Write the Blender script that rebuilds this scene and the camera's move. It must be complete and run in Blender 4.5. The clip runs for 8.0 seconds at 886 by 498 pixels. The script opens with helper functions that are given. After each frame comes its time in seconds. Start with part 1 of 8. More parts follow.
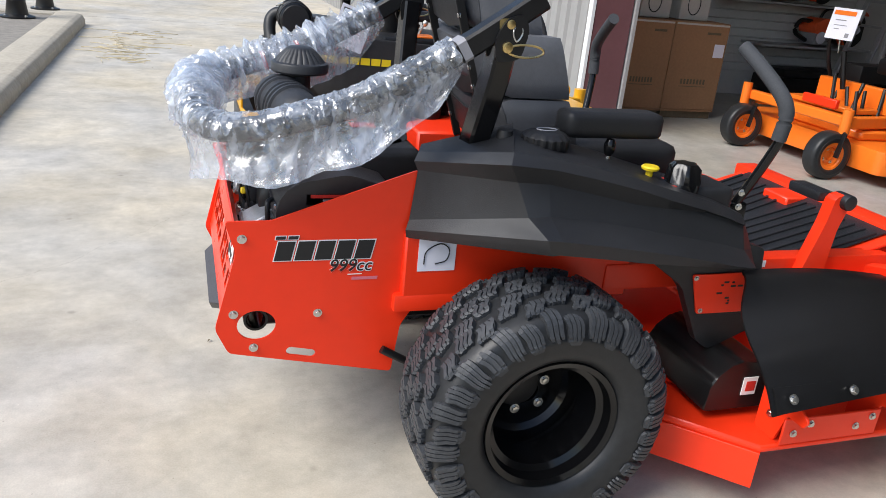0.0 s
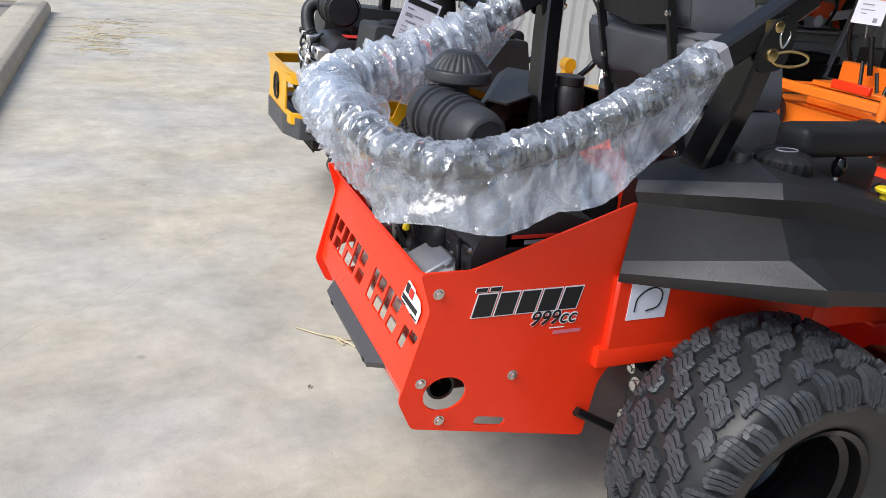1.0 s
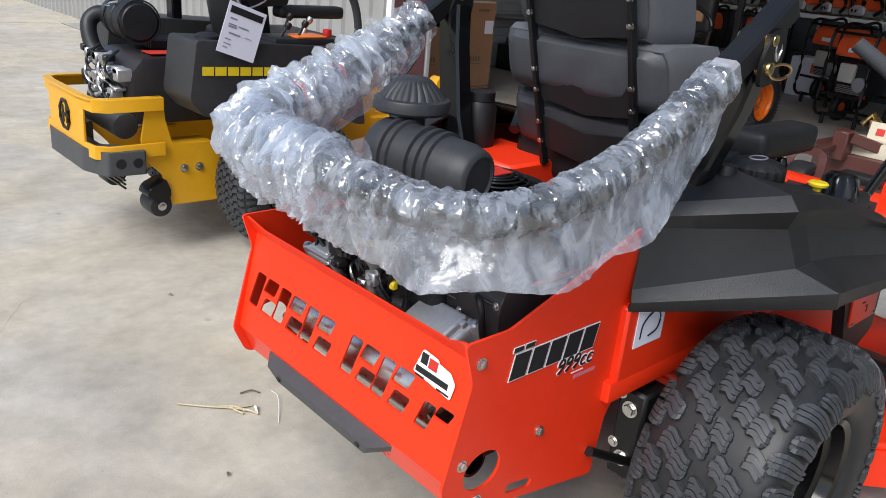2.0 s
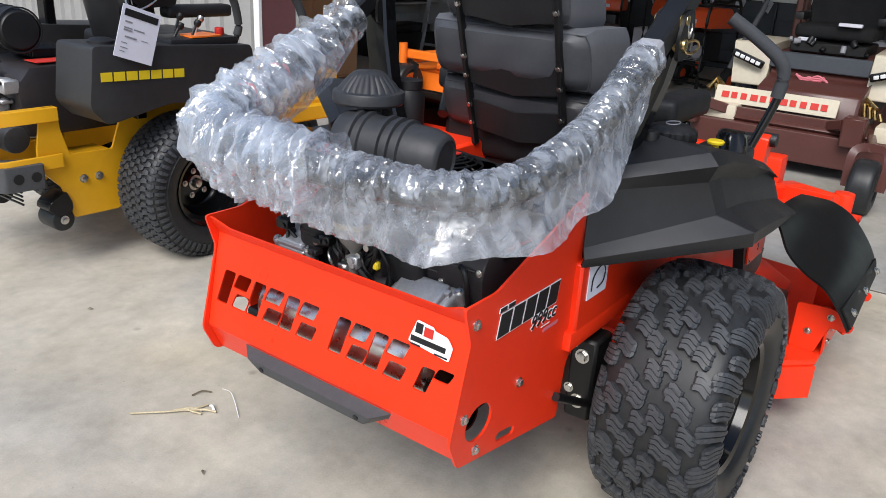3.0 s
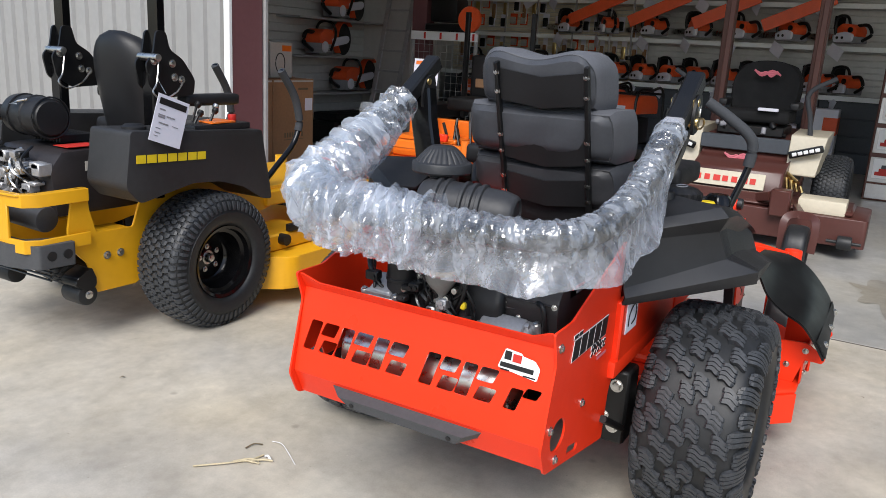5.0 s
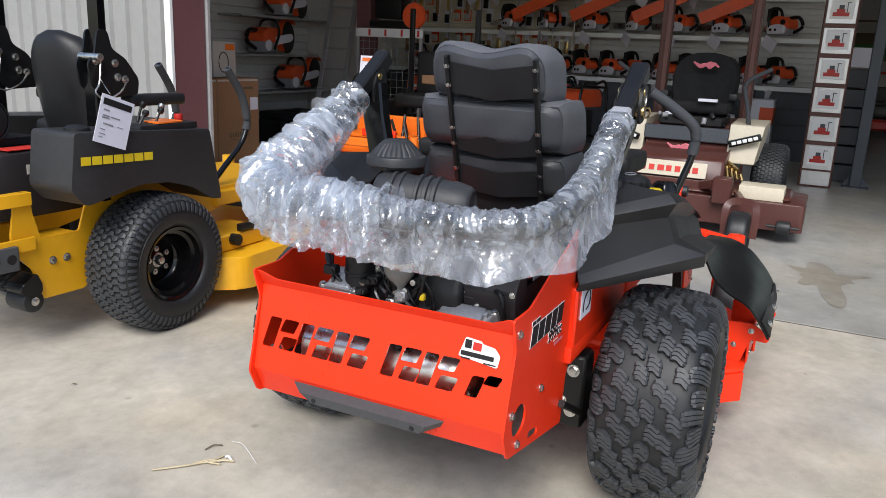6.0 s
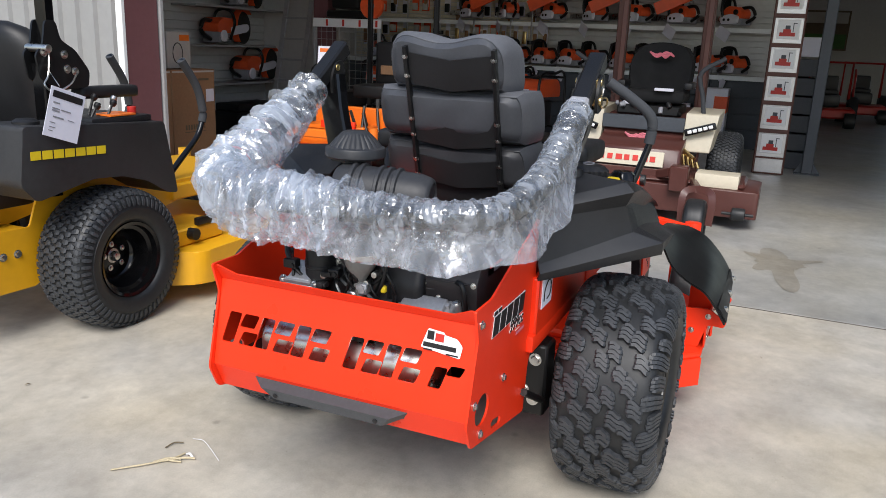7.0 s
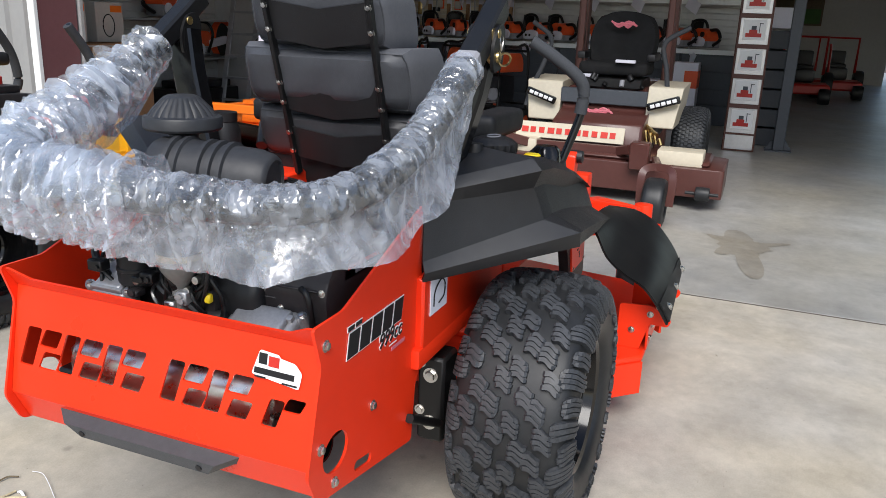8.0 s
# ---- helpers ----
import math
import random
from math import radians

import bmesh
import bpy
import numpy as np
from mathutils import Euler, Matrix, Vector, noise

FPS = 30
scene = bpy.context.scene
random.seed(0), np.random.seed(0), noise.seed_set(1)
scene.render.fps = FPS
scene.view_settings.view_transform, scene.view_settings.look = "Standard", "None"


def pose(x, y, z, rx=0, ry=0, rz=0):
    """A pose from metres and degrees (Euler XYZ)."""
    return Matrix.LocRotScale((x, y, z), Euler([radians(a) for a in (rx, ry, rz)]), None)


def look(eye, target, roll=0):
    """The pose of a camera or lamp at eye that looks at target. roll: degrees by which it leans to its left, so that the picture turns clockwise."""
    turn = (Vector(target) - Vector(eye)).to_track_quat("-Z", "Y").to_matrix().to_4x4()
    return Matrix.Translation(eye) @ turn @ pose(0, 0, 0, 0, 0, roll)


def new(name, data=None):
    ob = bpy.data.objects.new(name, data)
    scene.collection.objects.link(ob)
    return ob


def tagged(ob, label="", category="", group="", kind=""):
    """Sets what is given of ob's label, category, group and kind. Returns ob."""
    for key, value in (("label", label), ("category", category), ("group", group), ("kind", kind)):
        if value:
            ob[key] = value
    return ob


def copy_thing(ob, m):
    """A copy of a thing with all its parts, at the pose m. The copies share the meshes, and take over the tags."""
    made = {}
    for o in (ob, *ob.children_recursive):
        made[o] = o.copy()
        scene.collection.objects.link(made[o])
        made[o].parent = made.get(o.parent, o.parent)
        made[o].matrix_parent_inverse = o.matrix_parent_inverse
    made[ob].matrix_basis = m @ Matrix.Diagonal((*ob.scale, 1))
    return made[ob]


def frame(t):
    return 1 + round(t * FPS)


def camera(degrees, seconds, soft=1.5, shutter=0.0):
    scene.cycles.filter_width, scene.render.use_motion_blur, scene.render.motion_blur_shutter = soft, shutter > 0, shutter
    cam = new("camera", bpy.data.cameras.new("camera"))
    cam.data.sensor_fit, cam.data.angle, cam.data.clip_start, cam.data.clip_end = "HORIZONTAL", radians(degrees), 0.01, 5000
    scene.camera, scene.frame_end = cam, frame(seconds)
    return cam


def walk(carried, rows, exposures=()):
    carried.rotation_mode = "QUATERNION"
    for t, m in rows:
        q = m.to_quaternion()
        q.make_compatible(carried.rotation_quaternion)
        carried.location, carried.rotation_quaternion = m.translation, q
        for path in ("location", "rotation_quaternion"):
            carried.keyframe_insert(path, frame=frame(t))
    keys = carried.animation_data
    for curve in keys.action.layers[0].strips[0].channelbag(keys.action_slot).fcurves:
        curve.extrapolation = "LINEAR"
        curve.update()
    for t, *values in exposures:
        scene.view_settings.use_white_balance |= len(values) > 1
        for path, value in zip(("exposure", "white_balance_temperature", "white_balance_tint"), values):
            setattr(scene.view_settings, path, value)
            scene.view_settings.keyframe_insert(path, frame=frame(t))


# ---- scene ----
cam = camera(59.8, 8.0, soft=0.5)
PATH = [
    (0, (-0.079, 0.067, 1.363), (0.552, 1.824, 0.645), 5.7),
    (0.5, (-0.271, 0.353, 1.332), (0.388, 2.091, 0.592), 5.5),
    (1, (-0.488, 0.589, 1.319), (0.254, 2.29, 0.573), 5.7),
    (1.5, (-0.718, 0.795, 1.336), (0.264, 2.379, 0.608), 5.7),
    (2, (-0.799, 1.047, 1.316), (0.497, 2.397, 0.609), 5.3),
    (2.2, (-0.827, 1.129, 1.328), (0.58, 2.366, 0.628), 5.1),
    (3.3, (-1.148, 1.111, 1.33), (0.404, 2.147, 0.611), 3.1),
    (3.5, (-1.217, 1.079, 1.33), (0.373, 2.057, 0.612), 3.0),
    (4, (-1.342, 1.101, 1.357), (0.337, 1.954, 0.685), 3.3),
    (4.5, (-1.448, 1.205, 1.325), (0.235, 2.144, 0.79), 3.7),
    (4.7, (-1.473, 1.228, 1.322), (0.201, 2.201, 0.82), 3.5),
    (5.8, (-1.531, 1.253, 1.317), (0.198, 2.128, 0.82), 2.5),
    (6, (-1.53, 1.248, 1.313), (0.212, 2.095, 0.815), 2.5),
    (6.5, (-1.531, 1.236, 1.315), (0.234, 2.028, 0.809), 2.5),
    (7, (-1.527, 1.247, 1.314), (0.252, 2.001, 0.797), 2.4),
    (7.5, (-1.377, 1.246, 1.285), (0.408, 1.971, 0.746), 2.0),
    (8, (-1.046, 1.164, 1.244), (0.74, 1.867, 0.681), 2.2),
]
walk(cam, [(t, look(eye, target, roll)) for t, eye, target, roll in PATH], exposures=[(0.0, 1.28), (1.0, 1.17), (1.6, 1.09), (3.3, 1.05), (4.2, 1.06), (5.8, 1.10), (8.0, 1.10)])

# ---- daylight ----
world = bpy.data.worlds.new("world")
scene.world = world
world.use_nodes = True
wn = world.node_tree
bg = wn.nodes["Background"]
sky = wn.nodes.new("ShaderNodeTexSky")
sky.sky_type = "NISHITA"
sky.sun_disc = False
sky.sun_elevation, sky.sun_rotation = radians(46), radians(256)
sky.air_density, sky.dust_density, sky.ozone_density = 1.0, 1.5, 1.0
wn.links.new(sky.outputs[0], bg.inputs[0])
bg.inputs[1].default_value = 0.085

sun = new("sun", bpy.data.lights.new("sun", "SUN"))
sun.data.energy, sun.data.angle, sun.data.color = 1.75, radians(35), (1.0, 0.985, 0.965)
sun.matrix_world = look((-7.7, -2.0, 8.3), (0, 0, 0))
scene.view_settings.exposure = 1.1


# ---- materials ----
def mat(name, col, rough=0.5, metal=0.0, var=0.12, scale=8.0, bump=0.0, bscale=120.0, spec=0.4, coat=0.0, dust=0.0):
    """A painted, moulded or mineral surface: colour with two scales of variation, and fine relief."""
    m = bpy.data.materials.new(name)
    m.use_nodes = True
    n, l = m.node_tree.nodes, m.node_tree.links
    p = n["Principled BSDF"]
    tc = n.new("ShaderNodeTexCoord")
    n1, n2 = n.new("ShaderNodeTexNoise"), n.new("ShaderNodeTexNoise")
    n1.inputs["Scale"].default_value, n1.inputs["Detail"].default_value = scale, 6
    n2.inputs["Scale"].default_value, n2.inputs["Detail"].default_value = scale * 9, 4
    for q in (n1, n2):
        l.new(tc.outputs["Object"], q.inputs["Vector"])
    mix = n.new("ShaderNodeMath")
    mix.operation = "MULTIPLY_ADD"
    l.new(n2.outputs[0], mix.inputs[0])
    mix.inputs[1].default_value = 0.5
    half = n.new("ShaderNodeMath")
    half.operation = "MULTIPLY"
    l.new(n1.outputs[0], half.inputs[0])
    half.inputs[1].default_value = 0.5
    l.new(half.outputs[0], mix.inputs[2])
    ramp = n.new("ShaderNodeValToRGB")
    ramp.color_ramp.elements[0].position, ramp.color_ramp.elements[1].position = 0.3, 0.7
    ramp.color_ramp.elements[0].color = (*[c * (1 - var) for c in col], 1)
    ramp.color_ramp.elements[1].color = (*[min(1, c * (1 + var) + dust) for c in col], 1)
    l.new(mix.outputs[0], ramp.inputs[0])
    l.new(ramp.outputs[0], p.inputs["Base Color"])
    rr = n.new("ShaderNodeMapRange")
    rr.inputs["From Min"].default_value, rr.inputs["From Max"].default_value = 0.3, 0.7
    rr.inputs["To Min"].default_value, rr.inputs["To Max"].default_value = max(0.02, rough - 0.07), min(1, rough + 0.07)
    l.new(n1.outputs[0], rr.inputs["Value"])
    l.new(rr.outputs[0], p.inputs["Roughness"])
    p.inputs["Metallic"].default_value = metal
    p.inputs["Specular IOR Level"].default_value = spec
    p.inputs["Coat Weight"].default_value = coat
    p.inputs["Coat Roughness"].default_value = 0.12
    if bump:
        n3 = n.new("ShaderNodeTexNoise")
        n3.inputs["Scale"].default_value, n3.inputs["Detail"].default_value = bscale, 3
        l.new(tc.outputs["Object"], n3.inputs["Vector"])
        b = n.new("ShaderNodeBump")
        b.inputs["Strength"].default_value, b.inputs["Distance"].default_value = bump, 0.002
        l.new(n3.outputs[0], b.inputs["Height"])
        l.new(b.outputs[0], p.inputs["Normal"])
    return m


ORANGE = mat("red_orange_paint", (0.84, 0.038, 0.009), 0.34, var=0.04, scale=3, bump=0.08, bscale=500, spec=0.3, coat=0.06)
FENDER = mat("textured_black_plastic", (0.0120, 0.0126, 0.0145), 0.42, var=0.2, scale=4, bump=0.35, bscale=700, spec=0.5, dust=0.0015)
POD = mat("charcoal_pod_plastic", (0.021, 0.021, 0.022), 0.48, var=0.2, scale=4, bump=0.35, bscale=500, spec=0.5, dust=0.003)
CHUTE = mat("black_chute_rubber", (0.006, 0.006, 0.0065), 0.36, var=0.2, scale=6, bump=0.1, bscale=200)
BLACK = mat("black_powder_coat", (0.007, 0.007, 0.0075), 0.38, var=0.2, scale=6, bump=0.15, bscale=600)
GLOSSBLACK = mat("gloss_black_paint", (0.004, 0.004, 0.0045), 0.16, var=0.2, scale=5)
RUBBER = mat("tyre_rubber", (0.031, 0.034, 0.039), 0.50, var=0.3, scale=10, bump=0.2, bscale=300, dust=0.012)
# sidewall rubber; darker than the tread so that groove floors carry painted shade
SIDEWALL = mat("tyre_sidewall_groove_shade", (0.012, 0.013, 0.0145), 0.46, var=0.2, scale=6, bump=0.12, bscale=200, dust=0.006)
GRIP = mat("grey_foam_grip", (0.040, 0.043, 0.048), 0.8, var=0.15, scale=20, bump=0.4, bscale=700)
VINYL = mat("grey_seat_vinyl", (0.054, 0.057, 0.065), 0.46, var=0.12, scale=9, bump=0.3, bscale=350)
VINYLPALE = mat("pale_grey_seat_vinyl", (0.098, 0.102, 0.113), 0.48, var=0.12, scale=9, bump=0.3, bscale=350)
# the grey seat vinyl again, darkened to carry the shade on the lumbar cushion
VINYLSHADE = mat("shaded_grey_seat_vinyl", (0.034, 0.035, 0.039), 0.5, var=0.12, scale=9, bump=0.3, bscale=350)
VINYLDARK = mat("black_seat_vinyl", (0.011, 0.011, 0.012), 0.5, var=0.15, scale=9, bump=0.3, bscale=350)
CLOTH = mat("black_seat_cloth", (0.0055, 0.0055, 0.006), 0.85, var=0.2, scale=12, bump=0.4, bscale=500)
COWL = mat("dark_grey_cowl_plastic", (0.024, 0.021, 0.022), 0.42, var=0.15, scale=8, bump=0.2, bscale=500)
STEP = mat("charcoal_step_plastic", (0.060, 0.062, 0.066), 0.5, var=0.15, scale=9, bump=0.2, bscale=500)
ENGINE = mat("engine_shroud_plastic", (0.011, 0.011, 0.012), 0.45, var=0.2, scale=8, bump=0.2, bscale=500)
AIRBOX = mat("dusty_black_plastic", (0.026, 0.027, 0.030), 0.5, var=0.18, scale=9, bump=0.2, bscale=500, dust=0.006)
GREYCAST = mat("grey_moulded_plastic", (0.17, 0.165, 0.155), 0.45, var=0.15, scale=14, bump=0.2, bscale=300)
TAN = mat("tan_clamp_band", (0.34, 0.27, 0.17), 0.5, var=0.15, scale=20)
ALLOY = mat("cast_aluminium", (0.44, 0.44, 0.45), 0.42, 0.6, var=0.15, scale=15, bump=0.3, bscale=260)
STEEL = mat("zinc_plated_steel", (0.62, 0.61, 0.58), 0.3, 1.0, var=0.1, scale=30)
BRASS = mat("yellow_zinc_steel", (0.62, 0.46, 0.20), 0.3, 1.0, var=0.15, scale=30)
YELLOW = mat("mower_yellow_paint", (0.72, 0.36, 0.012), 0.36, var=0.05, scale=3, coat=0.15)
KNOB = mat("yellow_knob_plastic", (0.75, 0.55, 0.02), 0.4, var=0.05)
WHITE = mat("white_print", (0.80, 0.80, 0.80), 0.5, var=0.03)
PAPER = mat("tag_paper", (0.72, 0.72, 0.80), 0.6, var=0.03)
INK = mat("black_print", (0.012, 0.012, 0.013), 0.5, var=0.1)
REDINK = mat("red_print", (0.55, 0.03, 0.02), 0.5, var=0.1)
PINKINK = mat("pink_print", (0.62, 0.16, 0.20), 0.5, var=0.1)
GREYINK = mat("grey_print", (0.25, 0.25, 0.27), 0.5, var=0.1)
SAWORANGE = mat("saw_orange_plastic", (0.80, 0.105, 0.028), 0.4, var=0.1, scale=12)
SCAG = mat("bright_orange_paint", (0.80, 0.17, 0.015), 0.35, var=0.05, scale=3, coat=0.15)
MAROON = mat("brown_maroon_paint", (0.078, 0.027, 0.022), 0.38, var=0.1, scale=4, coat=0.1)
CREAM = mat("cream_paint", (0.58, 0.52, 0.40), 0.4, var=0.06, scale=4, dust=0.02)
REDPAINT = mat("red_paint", (0.45, 0.02, 0.015), 0.35, var=0.08)
CARD = mat("cardboard", (0.30, 0.165, 0.085), 0.8, var=0.12, scale=4, bump=0.15, bscale=250)
CARDPALE = mat("printed_carton", (0.48, 0.46, 0.42), 0.7, var=0.08, scale=5)
PEGSLAT = mat("cream_slatwall", (0.66, 0.60, 0.47), 0.6, var=0.1, scale=3)
SHELF = mat("shelf_steel", (0.38, 0.38, 0.38), 0.5, 0.2, var=0.1, scale=5)
SLAT = mat("slatwall_board", (0.56, 0.56, 0.545), 0.6, var=0.08, scale=2)
PLASTER = mat("painted_wall", (0.56, 0.55, 0.53), 0.75, var=0.06, scale=1.5, bump=0.1, bscale=60)
POSTGREY = mat("grey_steel_post", (0.060, 0.068, 0.080), 0.5, var=0.12, scale=4)
PURPLE = mat("oxide_red_frame", (0.145, 0.062, 0.068), 0.5, var=0.08, scale=3)
BROWNPOST = mat("brown_steel_post", (0.11, 0.045, 0.035), 0.5, var=0.1, scale=3)
TRIMWHITE = mat("white_metal_trim", (0.78, 0.80, 0.80), 0.4, var=0.04, scale=3)
SHEET = mat("corrugated_steel", (0.30, 0.297, 0.29), 0.42, 0.15, var=0.07, scale=1.6, bump=0.1, bscale=30)
ROOF = mat("pale_bounce_roof", (0.55, 0.55, 0.54), 0.6, var=0.08, scale=2)
ALUTREAD = mat("diamond_plate_aluminium", (0.55, 0.55, 0.56), 0.35, 0.9, var=0.1, scale=30)
KERB = mat("kerb_concrete", (0.40, 0.36, 0.29), 0.9, var=0.2, scale=3, bump=0.6, bscale=60)
SOIL = mat("garden_gravel", (0.23, 0.21, 0.18), 0.95, var=0.35, scale=12, bump=1.0, bscale=45)
STRAW = mat("dry_straw", (0.48, 0.41, 0.27), 0.8, var=0.3, scale=20)
LEAF = mat("dry_leaf", (0.13, 0.10, 0.06), 0.8, var=0.3, scale=30)


def concrete(name, col, wet=False):
    """Trowelled slab concrete: broad cloudy stains, tyre scuffs, fine speckle."""
    m = bpy.data.materials.new(name)
    m.use_nodes = True
    n, l = m.node_tree.nodes, m.node_tree.links
    p = n["Principled BSDF"]
    geo = n.new("ShaderNodeNewGeometry")
    prev = None
    layers = [(0.35, 8, 0.35, 0.70, 0.88, 1.06), (1.7, 9, 0.35, 0.68, 0.83, 1.09), (6, 8, 0.32, 0.70, 0.83, 1.10), (22, 8, 0.3, 0.7, 0.91, 1.06), (190, 3, 0.32, 0.68, 0.93, 1.05)]
    for sc, det, a, b, lo, hi in layers:
        t = n.new("ShaderNodeTexNoise")
        t.inputs["Scale"].default_value, t.inputs["Detail"].default_value = sc, det
        t.inputs["Roughness"].default_value = 0.62
        t.inputs["Distortion"].default_value = 0.6 if sc < 5 else 0.0
        l.new(geo.outputs["Position"], t.inputs["Vector"])
        r = n.new("ShaderNodeMapRange")
        r.inputs["From Min"].default_value, r.inputs["From Max"].default_value = a, b
        r.inputs["To Min"].default_value, r.inputs["To Max"].default_value = lo, hi
        l.new(t.outputs[0], r.inputs["Value"])
        if prev is None:
            prev = r.outputs[0]
        else:
            mu = n.new("ShaderNodeMath")
            mu.operation = "MULTIPLY"
            l.new(prev, mu.inputs[0])
            l.new(r.outputs[0], mu.inputs[1])
            prev = mu.outputs[0]
    # small dark spots
    v = n.new("ShaderNodeTexVoronoi")
    v.inputs["Scale"].default_value = 3.2
    l.new(geo.outputs["Position"], v.inputs["Vector"])
    vr = n.new("ShaderNodeMapRange")
    vr.inputs["From Min"].default_value, vr.inputs["From Max"].default_value = 0.02, 0.06
    vr.inputs["To Min"].default_value, vr.inputs["To Max"].default_value = 0.72, 1.0
    l.new(v.outputs["Distance"], vr.inputs["Value"])
    mu = n.new("ShaderNodeMath")
    mu.operation = "MULTIPLY"
    l.new(prev, mu.inputs[0])
    l.new(vr.outputs[0], mu.inputs[1])
    # pale chips and dark grit
    for sc, lo, rad in ((17.0, 0.70, 0.05), (9.0, 1.22, 0.035)):
        v2 = n.new("ShaderNodeTexVoronoi")
        v2.inputs["Scale"].default_value = sc
        l.new(geo.outputs["Position"], v2.inputs["Vector"])
        v2r = n.new("ShaderNodeMapRange")
        v2r.inputs["From Min"].default_value, v2r.inputs["From Max"].default_value = rad * 0.6, rad
        v2r.inputs["To Min"].default_value, v2r.inputs["To Max"].default_value = lo, 1.0
        l.new(v2.outputs["Distance"], v2r.inputs["Value"])
        m2 = n.new("ShaderNodeMath")
        m2.operation = "MULTIPLY"
        l.new(mu.outputs[0], m2.inputs[0])
        l.new(v2r.outputs[0], m2.inputs[1])
        mu = m2
    hue = n.new("ShaderNodeTexNoise")
    hue.inputs["Scale"].default_value, hue.inputs["Detail"].default_value = 0.9, 5
    l.new(geo.outputs["Position"], hue.inputs["Vector"])
    cr = n.new("ShaderNodeValToRGB")
    cr.color_ramp.elements[0].position, cr.color_ramp.elements[1].position = 0.36, 0.66
    cr.color_ramp.elements[0].color = (*col, 1)
    cr.color_ramp.elements[1].color = (col[0] * 1.07, col[1] * 1.0, col[2] * 0.86, 1)
    l.new(hue.outputs[0], cr.inputs[0])
    vm = n.new("ShaderNodeVectorMath")
    vm.operation = "SCALE"
    l.new(cr.outputs[0], vm.inputs[0])
    l.new(mu.outputs[0], vm.inputs["Scale"])
    l.new(vm.outputs[0], p.inputs["Base Color"])
    rr = n.new("ShaderNodeMapRange")
    rr.inputs["To Min"].default_value, rr.inputs["To Max"].default_value = (0.25, 0.5) if wet else (0.55, 0.8)
    l.new(hue.outputs[0], rr.inputs["Value"])
    l.new(rr.outputs[0], p.inputs["Roughness"])
    bn = n.new("ShaderNodeTexNoise")
    bn.inputs["Scale"].default_value, bn.inputs["Detail"].default_value = 90, 5
    l.new(geo.outputs["Position"], bn.inputs["Vector"])
    b = n.new("ShaderNodeBump")
    b.inputs["Strength"].default_value, b.inputs["Distance"].default_value = 0.25, 0.002
    l.new(bn.outputs[0], b.inputs["Height"])
    l.new(b.outputs[0], p.inputs["Normal"])
    return m


CONCRETE = concrete("apron_concrete", (0.505, 0.475, 0.418))
SHOPFLOOR = concrete("shop_floor_concrete", (0.375, 0.375, 0.365), True)
DAMP = concrete("damp_concrete", (0.30, 0.285, 0.255), True)
JOINT = mat("joint_dirt", (0.10, 0.085, 0.07), 0.95, var=0.3, scale=20)


